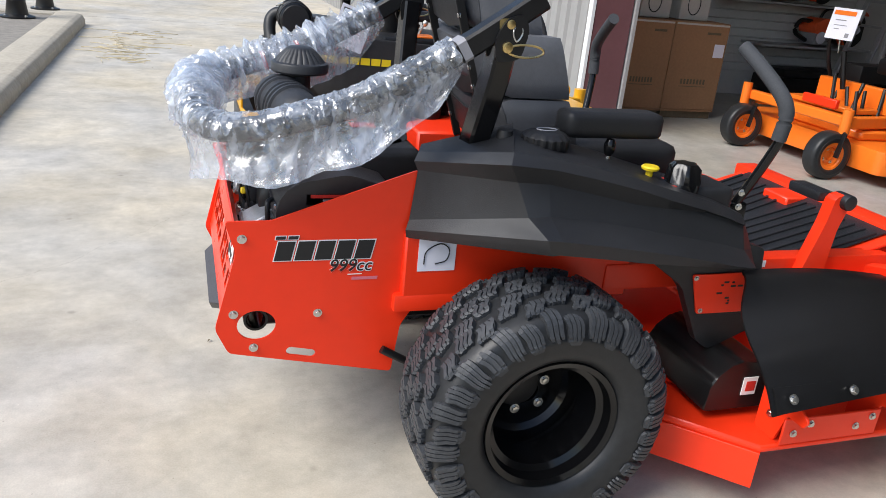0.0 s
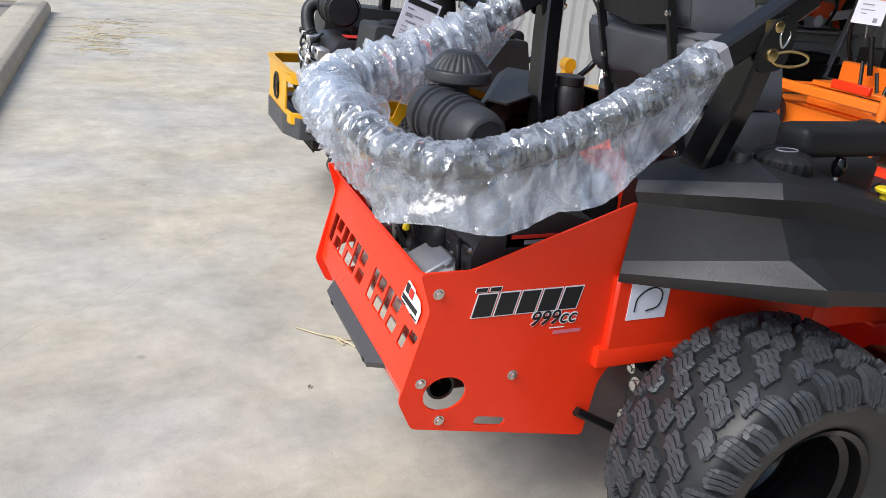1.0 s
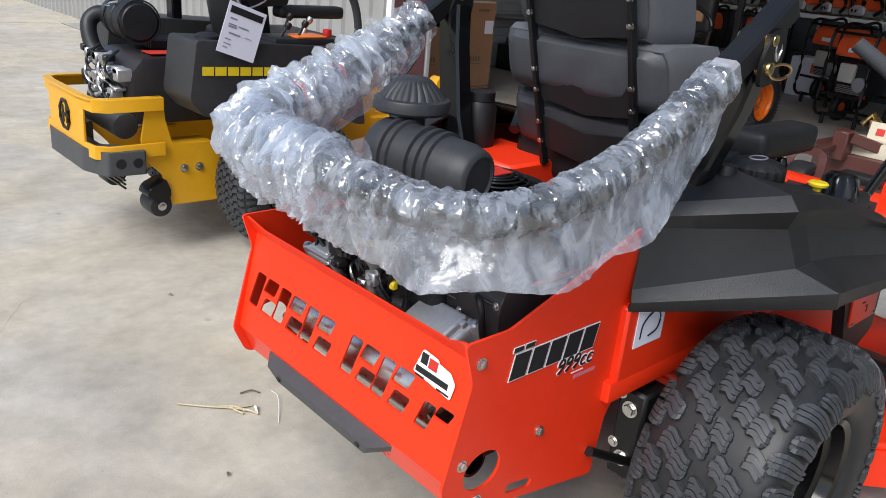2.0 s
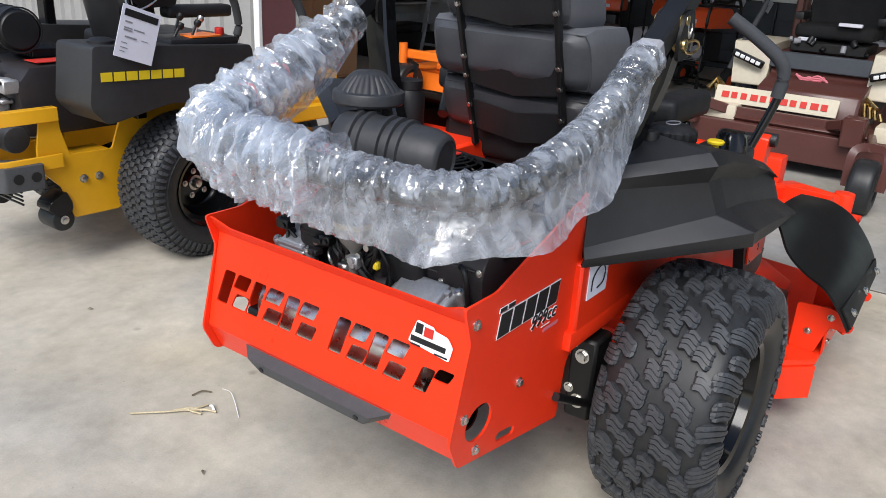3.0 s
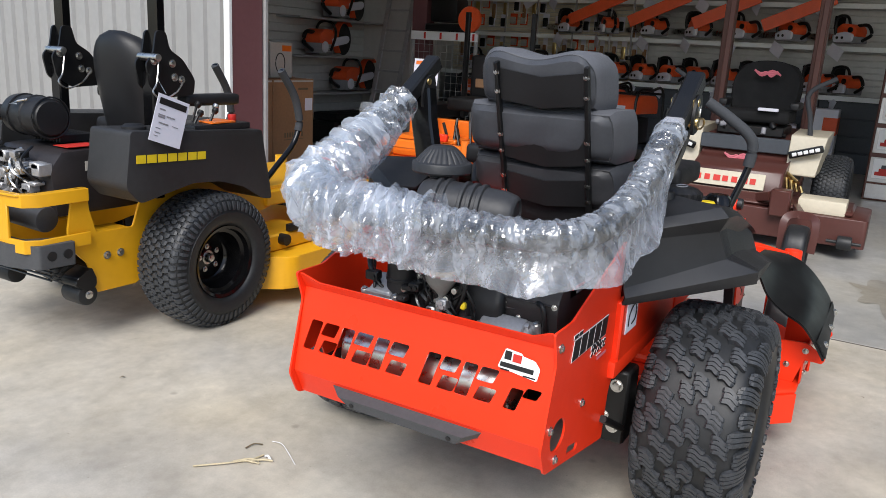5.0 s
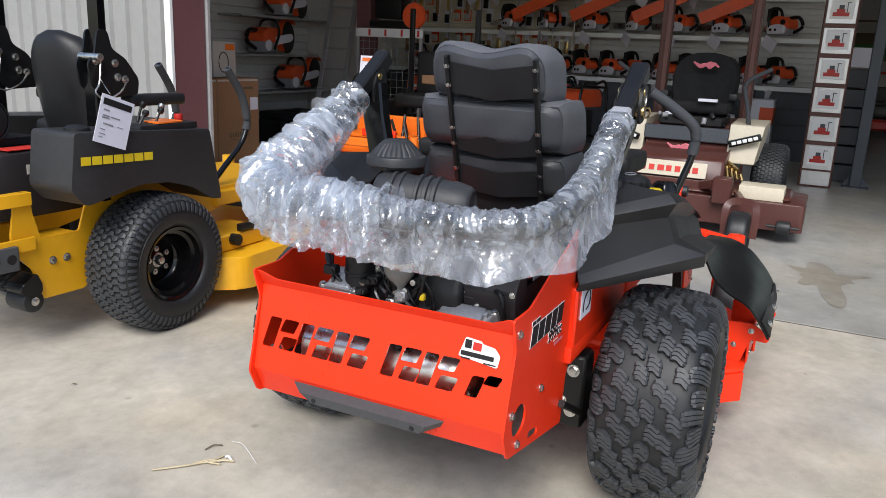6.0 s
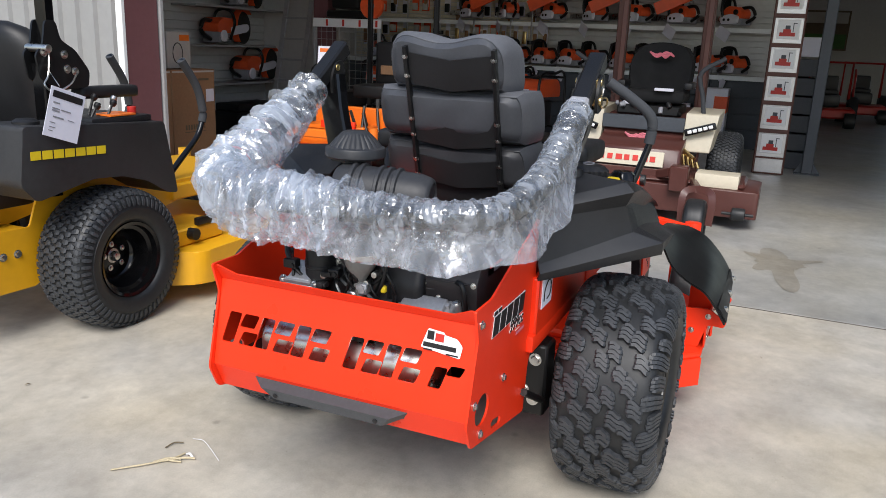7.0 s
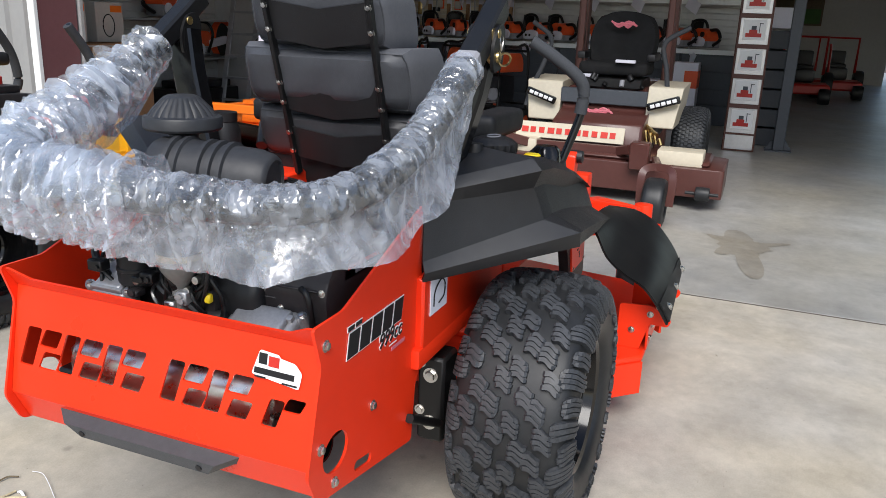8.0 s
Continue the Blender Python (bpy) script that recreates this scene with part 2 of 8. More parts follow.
def film_material():
    """Clear polythene: see-through with a little haze, whiter streaks along folds, and wet-looking gloss."""
    m = bpy.data.materials.new("clear_polythene")
    m.use_nodes = True
    n, l = m.node_tree.nodes, m.node_tree.links
    n.remove(n["Principled BSDF"])
    out = n["Material Output"]
    tc = n.new("ShaderNodeTexCoord")
    t = n.new("ShaderNodeTexNoise")
    t.inputs["Scale"].default_value, t.inputs["Detail"].default_value, t.inputs["Distortion"].default_value = 4, 3, 0.8
    st = n.new("ShaderNodeVectorMath")
    st.operation = "MULTIPLY"
    l.new(tc.outputs["UV"], st.inputs[0])
    st.inputs[1].default_value = (1.5, 0.55, 1)
    l.new(st.outputs[0], t.inputs["Vector"])
    r = n.new("ShaderNodeMapRange")
    r.inputs["From Min"].default_value, r.inputs["From Max"].default_value = 0.40, 0.68
    r.inputs["To Min"].default_value, r.inputs["To Max"].default_value = HAZE[0], HAZE[1]
    l.new(t.outputs[0], r.inputs["Value"])
    # crinkles: flat leaning facets with sharp creases between them, at two sizes
    sway = n.new("ShaderNodeTexNoise")
    sway.inputs["Scale"].default_value, sway.inputs["Detail"].default_value = 5, 2
    l.new(tc.outputs["UV"], sway.inputs["Vector"])
    bent = n.new("ShaderNodeVectorMath")
    bent.operation = "MULTIPLY_ADD"
    l.new(sway.outputs["Color"], bent.inputs[0])
    bent.inputs[1].default_value = (0.16, 0.5, 0)
    l.new(tc.outputs["UV"], bent.inputs[2])
    split = n.new("ShaderNodeSeparateXYZ")
    l.new(tc.outputs["UV"], split.inputs[0])
    slack = n.new("ShaderNodeMapRange")
    slack.inputs["From Min"].default_value, slack.inputs["From Max"].default_value = 0.55, 0.80
    slack.inputs["To Min"].default_value, slack.inputs["To Max"].default_value = 1.0, 0.30
    l.new(split.outputs["Y"], slack.inputs["Value"])
    b = None
    for su, sv, deep in ((6.5, 2.6, 0.026), (19.0, 6.0, 0.0046)):
        sf = n.new("ShaderNodeVectorMath")
        sf.operation = "MULTIPLY"
        l.new(bent.outputs[0], sf.inputs[0])
        sf.inputs[1].default_value = (su, sv, 0)
        cell = n.new("ShaderNodeTexVoronoi")
        cell.voronoi_dimensions = "2D"
        cell.inputs["Scale"].default_value = 1.0
        l.new(sf.outputs[0], cell.inputs["Vector"])
        away, lean_, slope = (n.new("ShaderNodeVectorMath") for k in range(3))
        away.operation, lean_.operation, slope.operation = "SUBTRACT", "SUBTRACT", "DOT_PRODUCT"
        l.new(sf.outputs[0], away.inputs[0])
        l.new(cell.outputs["Position"], away.inputs[1])
        l.new(cell.outputs["Color"], lean_.inputs[0])
        lean_.inputs[1].default_value = (0.5, 0.5, 0.5)
        l.new(away.outputs[0], slope.inputs[0])
        l.new(lean_.outputs[0], slope.inputs[1])
        nb = n.new("ShaderNodeBump")
        nb.inputs["Distance"].default_value = deep
        l.new(slack.outputs[0], nb.inputs["Strength"])
        l.new(slope.outputs["Value"], nb.inputs["Height"])
        if b is not None:
            l.new(b.outputs[0], nb.inputs["Normal"])
        b = nb
    tr, df, tl, gl = (n.new("ShaderNodeBsdf" + k) for k in ("Transparent", "Diffuse", "Translucent", "Glossy"))
    tr.inputs[0].default_value = (0.96, 0.97, 0.98, 1)
    df.inputs[0].default_value = tl.inputs[0].default_value = (0.80, 0.86, 0.95, 1)
    gl.inputs[0].default_value = (1, 1, 1, 1)
    gl.inputs["Roughness"].default_value = 0.15
    for q in (df, gl):
        l.new(b.outputs[0], q.inputs["Normal"])
    milk, body, top = (n.new("ShaderNodeMixShader") for k in range(3))
    milk.inputs[0].default_value = 0.45
    l.new(df.outputs[0], milk.inputs[1])
    l.new(tl.outputs[0], milk.inputs[2])
    l.new(r.outputs[0], body.inputs[0])
    l.new(tr.outputs[0], body.inputs[1])
    l.new(milk.outputs[0], body.inputs[2])
    fr = n.new("ShaderNodeLayerWeight")
    fr.inputs["Blend"].default_value = 0.5
    l.new(b.outputs[0], fr.inputs["Normal"])
    pw = n.new("ShaderNodeMath")
    pw.operation = "POWER"
    l.new(fr.outputs["Facing"], pw.inputs[0])
    pw.inputs[1].default_value = 3.0
    gm = n.new("ShaderNodeMapRange")
    gm.inputs["To Min"].default_value, gm.inputs["To Max"].default_value = 0.12, 0.42
    l.new(pw.outputs[0], gm.inputs["Value"])
    l.new(gm.outputs[0], top.inputs[0])
    l.new(body.outputs[0], top.inputs[1])
    l.new(gl.outputs[0], top.inputs[2])
    l.new(top.outputs[0], out.inputs[0])
    return m


HAZE = (0.11, 0.49)
FILM = film_material()


# ---- mesh helpers ----
def B():
    return bmesh.new()


def bevel(bm, geom_edges, w, seg=1):
    if w > 0 and geom_edges:
        bmesh.ops.bevel(bm, geom=geom_edges, offset=w, segments=seg, affect="EDGES", profile=0.6, clamp_overlap=True)


def box(bm, x0, x1, y0, y1, z0, z1, w=0.0, seg=1, m=None):
    """A block, its edges rounded by w."""
    vs = [bm.verts.new((x, y, z)) for x in (x0, x1) for y in (y0, y1) for z in (z0, z1)]
    fs = [bm.faces.new([vs[i] for i in q]) for q in ((0, 1, 3, 2), (4, 6, 7, 5), (0, 4, 5, 1), (2, 3, 7, 6), (0, 2, 6, 4), (1, 5, 7, 3))]
    if m is not None:
        bmesh.ops.transform(bm, matrix=m, verts=vs)
    if w:
        bevel(bm, list({e for f in fs for e in f.edges}), w, seg)
    return bm


def frame_of(d):
    d = Vector(d).normalized()
    a = Vector((0, 0, 1)) if abs(d.z) < 0.9 else Vector((1, 0, 0))
    u = a.cross(d).normalized()
    return u, d.cross(u).normalized()


def cyl(bm, p0, p1, r0, r1=None, n=20, w=0.0):
    """A round bar or cone from p0 to p1."""
    r1 = r0 if r1 is None else r1
    p0, p1 = Vector(p0), Vector(p1)
    u, v = frame_of(p1 - p0)
    ra = [bm.verts.new(p0 + r0 * (math.cos(a) * u + math.sin(a) * v)) for a in [2 * math.pi * i / n for i in range(n)]]
    rb = [bm.verts.new(p1 + r1 * (math.cos(a) * u + math.sin(a) * v)) for a in [2 * math.pi * i / n for i in range(n)]]
    for i in range(n):
        bm.faces.new((ra[i], ra[(i + 1) % n], rb[(i + 1) % n], rb[i]))
    fa, fb = bm.faces.new(ra[::-1]), bm.faces.new(rb)
    if w:
        bevel(bm, list(set(fa.edges) | set(fb.edges)), w, 2)
    return bm


def lathe(bm, prof, origin, axis, n=40, closed=False):
    """Turns a profile of (radius, along) round the axis through origin."""
    o, d = Vector(origin), Vector(axis).normalized()
    u, v = frame_of(d)
    rings = []
    for r, h in prof:
        if r < 1e-5:
            rings.append([bm.verts.new(o + h * d)])
        else:
            rings.append([bm.verts.new(o + h * d + r * (math.cos(a) * u + math.sin(a) * v)) for a in [2 * math.pi * i / n for i in range(n)]])
    pairs = list(zip(rings, rings[1:])) + ([(rings[-1], rings[0])] if closed else [])
    for a, b in pairs:
        for i in range(n):
            k = (i + 1) % n
            if len(a) == 1 and len(b) > 1:
                bm.faces.new((a[0], b[k], b[i]))
            elif len(b) == 1 and len(a) > 1:
                bm.faces.new((a[i], a[k], b[0]))
            elif len(a) > 1:
                bm.faces.new((a[i], a[k], b[k], b[i]))
    return bm


def smooth_path(pts, sub=8):
    """A rounded line through the points."""
    P = [Vector(p) for p in pts]
    P = [2 * P[0] - P[1]] + P + [2 * P[-1] - P[-2]]
    out = []
    for i in range(1, len(P) - 2):
        for k in range(sub):
            t = k / sub
            a, b, c, d = P[i - 1], P[i], P[i + 1], P[i + 2]
            out.append(0.5 * ((2 * b) + (c - a) * t + (2 * a - 5 * b + 4 * c - d) * t * t + (3 * b - a - 3 * c + d) * t ** 3))
    out.append(P[-2])
    return out


def sweep(bm, pts, r, n=12, rect=None, up=(0, 0, 1), cap=True):
    """A tube of radius r, or a rect (width, height) bar, along the points."""
    P = [Vector(p) for p in pts]
    rings = []
    for i, p in enumerate(P):
        d = (P[min(i + 1, len(P) - 1)] - P[max(i - 1, 0)]).normalized()
        u = Vector(up).cross(d)
        if u.length < 1e-3:
            u = Vector((1, 0, 0)).cross(d)
        u.normalize()
        v = d.cross(u).normalized()
        if rect:
            a, b = rect[0] / 2, rect[1] / 2
            c = min(a, b) * 0.25
            sec = [(a - c, -b), (a, -b + c), (a, b - c), (a - c, b), (-a + c, b), (-a, b - c), (-a, -b + c), (-a + c, -b)]
        else:
            rr = r[i] if isinstance(r, (list, tuple)) else r
            sec = [(rr * math.cos(2 * math.pi * k / n), rr * math.sin(2 * math.pi * k / n)) for k in range(n)]
        rings.append([bm.verts.new(p + s * u + t * v) for s, t in sec])
    for a, b in zip(rings, rings[1:]):
        k = len(a)
        for i in range(k):
            bm.faces.new((a[i], a[(i + 1) % k], b[(i + 1) % k], b[i]))
    if cap:
        bm.faces.new(rings[0][::-1])
        bm.faces.new(rings[-1])
    return bm


def prism(bm, prof, axis, a, b, w=0.0, seg=1):
    """A flat outline pushed along an axis from a to b: axis x takes (y, z), y takes (x, z), z takes (x, y)."""
    def at(p, h):
        return {"x": (h, p[0], p[1]), "y": (p[0], h, p[1]), "z": (p[0], p[1], h)}[axis]
    lo, hi = [bm.verts.new(at(p, a)) for p in prof], [bm.verts.new(at(p, b)) for p in prof]
    k = len(prof)
    fs = [bm.faces.new(lo[::-1]), bm.faces.new(hi)]
    for i in range(k):
        fs.append(bm.faces.new((lo[i], lo[(i + 1) % k], hi[(i + 1) % k], hi[i])))
    if w:
        bevel(bm, list({e for f in fs for e in f.edges}), w, seg)
    return bm


def shell(bm, rows, thick):
    """A sheet of the given thickness through rows of points."""
    V = [[bm.verts.new(p) for p in row] for row in rows]
    fs = []
    for a, b in zip(V, V[1:]):
        for i in range(len(a) - 1):
            fs.append(bm.faces.new((a[i], a[i + 1], b[i + 1], b[i])))
    bmesh.ops.recalc_face_normals(bm, faces=fs)
    if thick:
        bmesh.ops.solidify(bm, geom=fs, thickness=thick)
    return bm


def to_mesh(name, bm, material, angle=38):
    bmesh.ops.recalc_face_normals(bm, faces=bm.faces)
    lim = radians(angle)
    for e in bm.edges:
        e.smooth = len(e.link_faces) == 2 and e.calc_face_angle(0) < lim
    for f in bm.faces:
        f.smooth = True
    me = bpy.data.meshes.new(name)
    bm.to_mesh(me)
    bm.free()
    me.materials.append(material)
    return me


def part(name, bm, material, parent=None, label="", angle=38):
    """Links a bmesh as one mesh object under a thing or a part."""
    ob = new(name, to_mesh(name, bm, material, angle))
    ob.parent = parent
    return tagged(ob, label)


def thing(name, at, label, category, group="", kind="", turn=0):
    """An empty at the base of a thing, for its parts."""
    e = new(name)
    e.empty_display_size = 0.1
    e.matrix_basis = pose(*at, 0, 0, turn)
    return tagged(e, label, category, group, kind)


def shared(name, me, parent, m=None, label=""):
    ob = new(name, me)
    ob.parent = parent
    if m is not None:
        ob.matrix_basis = m
    return tagged(ob, label)


def structure(name, bm, material, label, parent=None, angle=38):
    ob = part(name, bm, material, parent, label, angle)
    return tagged(ob, label, "", "", "structure")


def bolt_mesh(r=0.009, h=0.006, n=6):
    """A hexagon head on a washer, along +z."""
    bm = B()
    cyl(bm, (0, 0, 0), (0, 0, h * 0.3), r * 1.35, n=16)
    cyl(bm, (0, 0, h * 0.3), (0, 0, h * 1.3), r, r * 0.93, n=n, w=r * 0.1)
    return to_mesh("bolt", bm, STEEL)


BOLT = bolt_mesh()


def bolt(parent, at, axis, s=1.0, material=None):
    q = Vector(axis).to_track_quat("Z", "Y")
    ob = new("bolt", BOLT)
    ob.parent = parent
    ob.matrix_basis = Matrix.LocRotScale(at, q, (s, s, s))
    return ob


def bars(name, rows, parent, material, m, label=""):
    """Unreadable print as flat bars: rows of (x, y, width, height) in a plane placed by m."""
    bm = B()
    for x, y, w, h in rows:
        box(bm, x, x + w, y, y + h, 0, 0.0012)
    bmesh.ops.transform(bm, matrix=m, verts=bm.verts)
    return part(name, bm, material, parent, label)


def words(name, text, size, parent, material, m, shear=0.0, label="", depth=0.0008, offset=0.0):
    """Readable words in the built-in font, as a mesh."""
    cu = bpy.data.curves.new(name, "FONT")
    cu.body, cu.size, cu.extrude, cu.shear, cu.offset = text, size, depth, shear, offset
    cu.align_x, cu.align_y = "CENTER", "CENTER"
    tmp = bpy.data.objects.new(name, cu)
    me = bpy.data.meshes.new_from_object(tmp)
    bpy.data.objects.remove(tmp)
    bpy.data.curves.remove(cu)
    me.materials.clear()
    me.materials.append(material)
    ob = new(name, me)
    ob.parent = parent
    ob.matrix_basis = m
    return tagged(ob, label)


def plane(o, u, v):
    """A placing matrix: local x along u, y along v, from o."""
    u, v = Vector(u).normalized(), Vector(v).normalized()
    w = u.cross(v).normalized()
    v = w.cross(u)
    m = Matrix((u, v, w)).transposed().to_4x4()
    m.translation = o
    return m


# ---- the setting: apron, kerb, shop shell ----
def slab(name, x0, x1, y0, y1, material, label, z=0.0):
    bm = B()
    box(bm, x0, x1, y0, y1, -0.12, z, 0.006)
    return structure(name, bm, material, label)


g = B()
gv = [g.verts.new(p) for p in ((-400, -400, -0.015), (400, -400, -0.015), (400, 400, -0.015), (-400, 400, -0.015))]
g.faces.new(gv)
structure("ground", g, JOINT, "dusty ground running out to the distance")
JX, JY, WX = 2.76, 12.80, 3.18
slab("pavement", -60, JX - 0.007, -40, JY - 0.010, CONCRETE, "pale stained concrete apron with leaf litter")
slab("pavement", -60, 60, JY + 0.010, 60, CONCRETE, "pale concrete drive beyond the joint")
slab("floor", JX + 0.007, 34, -30, JY - 0.010, SHOPFLOOR, "smooth grey concrete shop floor")

bm = B()
box(bm, JX - 0.007, JX + 0.007, -30, JY - 0.01, -0.02, -0.0012)
structure("joint_filler", bm, JOINT, "brown joint filler between the slabs")
bm = B()
box(bm, -40, 30, JY - 0.010, JY + 0.010, -0.02, -0.0012)
structure("joint_filler", bm, JOINT, "brown joint filler between the slabs")

# damp patch on the shop floor: an uneven thin sheet with runnels reaching out of it
bm = B()
rim = []
for k in range(150):
    a = 2 * math.pi * k / 150
    r = 0.15 + 0.035 * noise.noise((3 * math.cos(a), 3 * math.sin(a), 2.0)) + 0.018 * noise.noise((11 * math.cos(a), 11 * math.sin(a), 5.0))
    for ta, reach, wide in ((0.85, 0.15, 0.20), (0.17, 0.26, 0.34), (-0.91, 0.20, 0.16), (3.26, 0.53, 0.20), (2.62, 0.14, 0.28)):
        d = (a - ta + math.pi) % (2 * math.pi) - math.pi
        r += reach * math.exp(-(d / wide) ** 2)
    rim.append(bm.verts.new((3.85 + r * math.cos(a), 1.12 + r * math.sin(a), 0.0025)))
mid = bm.verts.new((3.85, 1.12, 0.0025))
for k in range(150):
    bm.faces.new((mid, rim[k], rim[(k + 1) % 150]))
tagged(structure("damp_patch", bm, DAMP, "dark damp patch drying on the concrete floor"), "", "stain")

# hairline cracks across the apron
for n, (x0, y0, x1, y1) in enumerate(((-0.90, 3.01, -0.02, 4.02),)):
    bm = B()
    side = []
    dx, dy = x1 - x0, y1 - y0
    L = math.hypot(dx, dy)
    for k in range(61):
        f = k / 60
        w = 0.05 * noise.noise((f * 3 * L, n * 7.0, 0)) + 0.018 * noise.noise((f * 14 * L, n * 5.0, 3))
        t = 0.0011 * (0.2 + abs(noise.noise((f * 20, n * 3.0, 9)))) * math.sin(math.pi * min(1, f * 1.02 + 0.01)) ** 0.4
        cx, cy = x0 + dx * f - dy / L * w, y0 + dy * f + dx / L * w
        side.append([bm.verts.new((cx + e * t * -dy / L, cy + e * t * dx / L, 0.0015)) for e in (-1, 1)])
    for a, b in zip(side, side[1:]):
        bm.faces.new((a[0], a[1], b[1], b[0]))
    structure("crack", bm, JOINT, "hairline crack in the concrete apron")

# kerb and garden bed
kerb = thing("kerb", (-1.42, 0, 0), "rounded worn concrete kerb round a gravel bed", "kerb", kind="structure")
for i in range(6):
    bm = B()
    y0 = 11.75 - 2.4 * (i + 1)
    prism(bm, [(-0.22, -0.05), (0.13, -0.05), (0.13, 0.07), (0.10, 0.125), (0.05, 0.145), (-0.22, 0.145)], "y", y0 + 0.008, y0 + 2.4, 0.012, 2)
    part("kerbstone", bm, KERB, kerb)
bm = B()
box(bm, -3.2, -0.22, 11.53, 11.75, -0.05, 0.145, 0.03, 2)
part("kerbstone", bm, KERB, kerb)
bm = B()
box(bm, -9, -1.64, -3, 11.53, -0.1, 0.12)
structure("garden_bed", bm, SOIL, "gravel bed level with the kerb top")
for px, py in ((-1.98, 11.05), (-2.0, 13.4)):
    b = thing("bollard", (px, py, 0.12 if py < 11.5 else 0.0), "black steel bollard bolted down by a flared base", "bollard", "bollards")
    bm = B()
    lathe(bm, [(0.0, 0.0), (0.20, 0.0), (0.20, 0.02), (0.13, 0.04), (0.105, 0.2), (0.11, 0.21), (0.09, 0.23), (0.085, 0.9), (0.0, 0.92)], (0, 0, 0), (0, 0, 1), 24)
    part("post", bm, BLACK, b)
    for k in range(4):
        a = math.pi / 4 + k * math.pi / 2
        bolt(b, (0.165 * math.cos(a), 0.165 * math.sin(a), 0.028), (0, 0, 1), 1.6)

# facade: trapezoidal sheet steel beside the open shop front
EDGE = 6.00
bm = B()
y, k = EDGE + 0.035, 0
low, high = [], []
outline = []
while y < 26:
    for dy, dx in ((0.0, 0.0), (0.045, 0.0), (0.062, -0.028), (0.105, -0.028), (0.122, 0.0)):
        outline.append((WX + dx, y + dy))
    y += 0.19
rows = [[(x, yy, z) for x, yy in outline] for z in (0.0, 4.2)]
shell(bm, rows, 0.004)
wall = structure("wall_west", bm, SHEET, "pale grey ribbed sheet-steel shop wall", None, 20)
bm = B()
box(bm, WX + 0.03, WX + 0.16, EDGE + 0.04, 26, 0, 4.2)
structure("wall_west_lining", bm, PLASTER, "plain lining behind the sheet steel")
bm = B()
box(bm, WX - 0.02, WX + 0.33, EDGE - 0.03, EDGE + 0.03, 0, 4.2, 0.006)
structure("door_post", bm, PURPLE, "dull maroon steel post at the open shop front")
bm = B()
box(bm, WX - 0.055, WX - 0.022, EDGE - 0.035, EDGE + 0.030, 0, 4.2, 0.004)
structure("trim", bm, TRIMWHITE, "white metal corner flashing beside the maroon post")
bm = B()
box(bm, WX + 0.34, WX + 0.375, EDGE - 0.05, EDGE + 0.02, 0, 4.2, 0.004)
structure("door_track", bm, SHELF, "grey roller door guide")
bm = B()
box(bm, WX, WX + 0.16, -9, EDGE - 0.04, 3.40, 4.2)
structure("wall_west_header", bm, SHEET, "sheet steel above the open shop front")
bm = B()
box(bm, WX, WX + 0.16, -26, -9, 0, 4.2)
structure("wall_west_far", bm, SHEET, "pale grey sheet-steel wall past the opening")
bm = B()
box(bm, WX + 0.16, 30, 8.45, 8.6, 0, 4.2)
structure("wall_north", bm, PLASTER, "pale painted shop wall behind the shelves")
bm = B()
box(bm, 8.3, 8.42, 7.15, 8.45, 0, 4.2)
structure("wall_return", bm, PLASTER, "short pale wall at the end of the shelves")
bm = B()
box(bm, 11.0, 11.12, 1.25, 8.45, 0, 4.2)
structure("wall_partition", bm, SLAT, "grey display wall behind the saws")
bm = B()
box(bm, 24.0, 24.15, -2.0, 8.45, 0, 4.2)
box(bm, 24.0, 24.15, -26, -9.0, 0, 4.2)
box(bm, 24.0, 24.15, -9.0, -2.0, 3.4, 4.2)
structure("wall_east", bm, PLASTER, "white wall at the back of the showroom")
bm = B()
box(bm, WX + 0.16, 24, -26.15, -26, 0, 4.2)
structure("wall_south", bm, PLASTER, "plain far side wall of the showroom")
# out of view; its pale colour is there to throw floor light into the shop
bm = B()
box(bm, WX, 24.15, -26.15, 26, 4.2, 4.3)
structure("ceiling", bm, ROOF, "unseen underside of the shop roof, made pale to bounce light")


# ---- wheels ----
def tread_profile(w, R, shoulder, rim):
    """Outline of a tyre's section from one bead to the other, as (along the axle, radius)."""
    h = w / 2
    pts = [(-h * 0.72, rim), (-h * 0.93, rim + (R - rim) * 0.18), (-h * 1.0, rim + (R - rim) * 0.48), (-h * 0.97, R - shoulder * 1.3), (-h * 0.86, R - shoulder * 0.45),
           (-h * 0.62, R - shoulder * 0.1), (-h * 0.3, R - shoulder * 0.01), (0, R)]
    pts = pts + [(-a, b) for a, b in pts[-2::-1]]
    return [(p.x, p.y) for p in smooth_path([(a, b, 0) for a, b in pts], 6)]


class Section:
    """A tyre section by its arc length from the crown."""

    def __init__(self, prof):
        self.p = np.array(prof)
        d = np.r_[0, np.cumsum(np.hypot(*np.diff(self.p, axis=0).T))]
        self.s = d - d[-1] / 2

    def at(self, s, lift, ang):
        y, r = np.interp(s, self.s, self.p[:, 0]), np.interp(s, self.s, self.p[:, 1])
        y2, r2 = np.interp(s + 0.004, self.s, self.p[:, 0]), np.interp(s + 0.004, self.s, self.p[:, 1])
        ty, tr = y2 - y, r2 - r
        k = math.hypot(ty, tr) or 1
        y, r = y - lift * tr / k, r + lift * ty / k
        return (r * math.cos(ang), y, r * math.sin(ang))


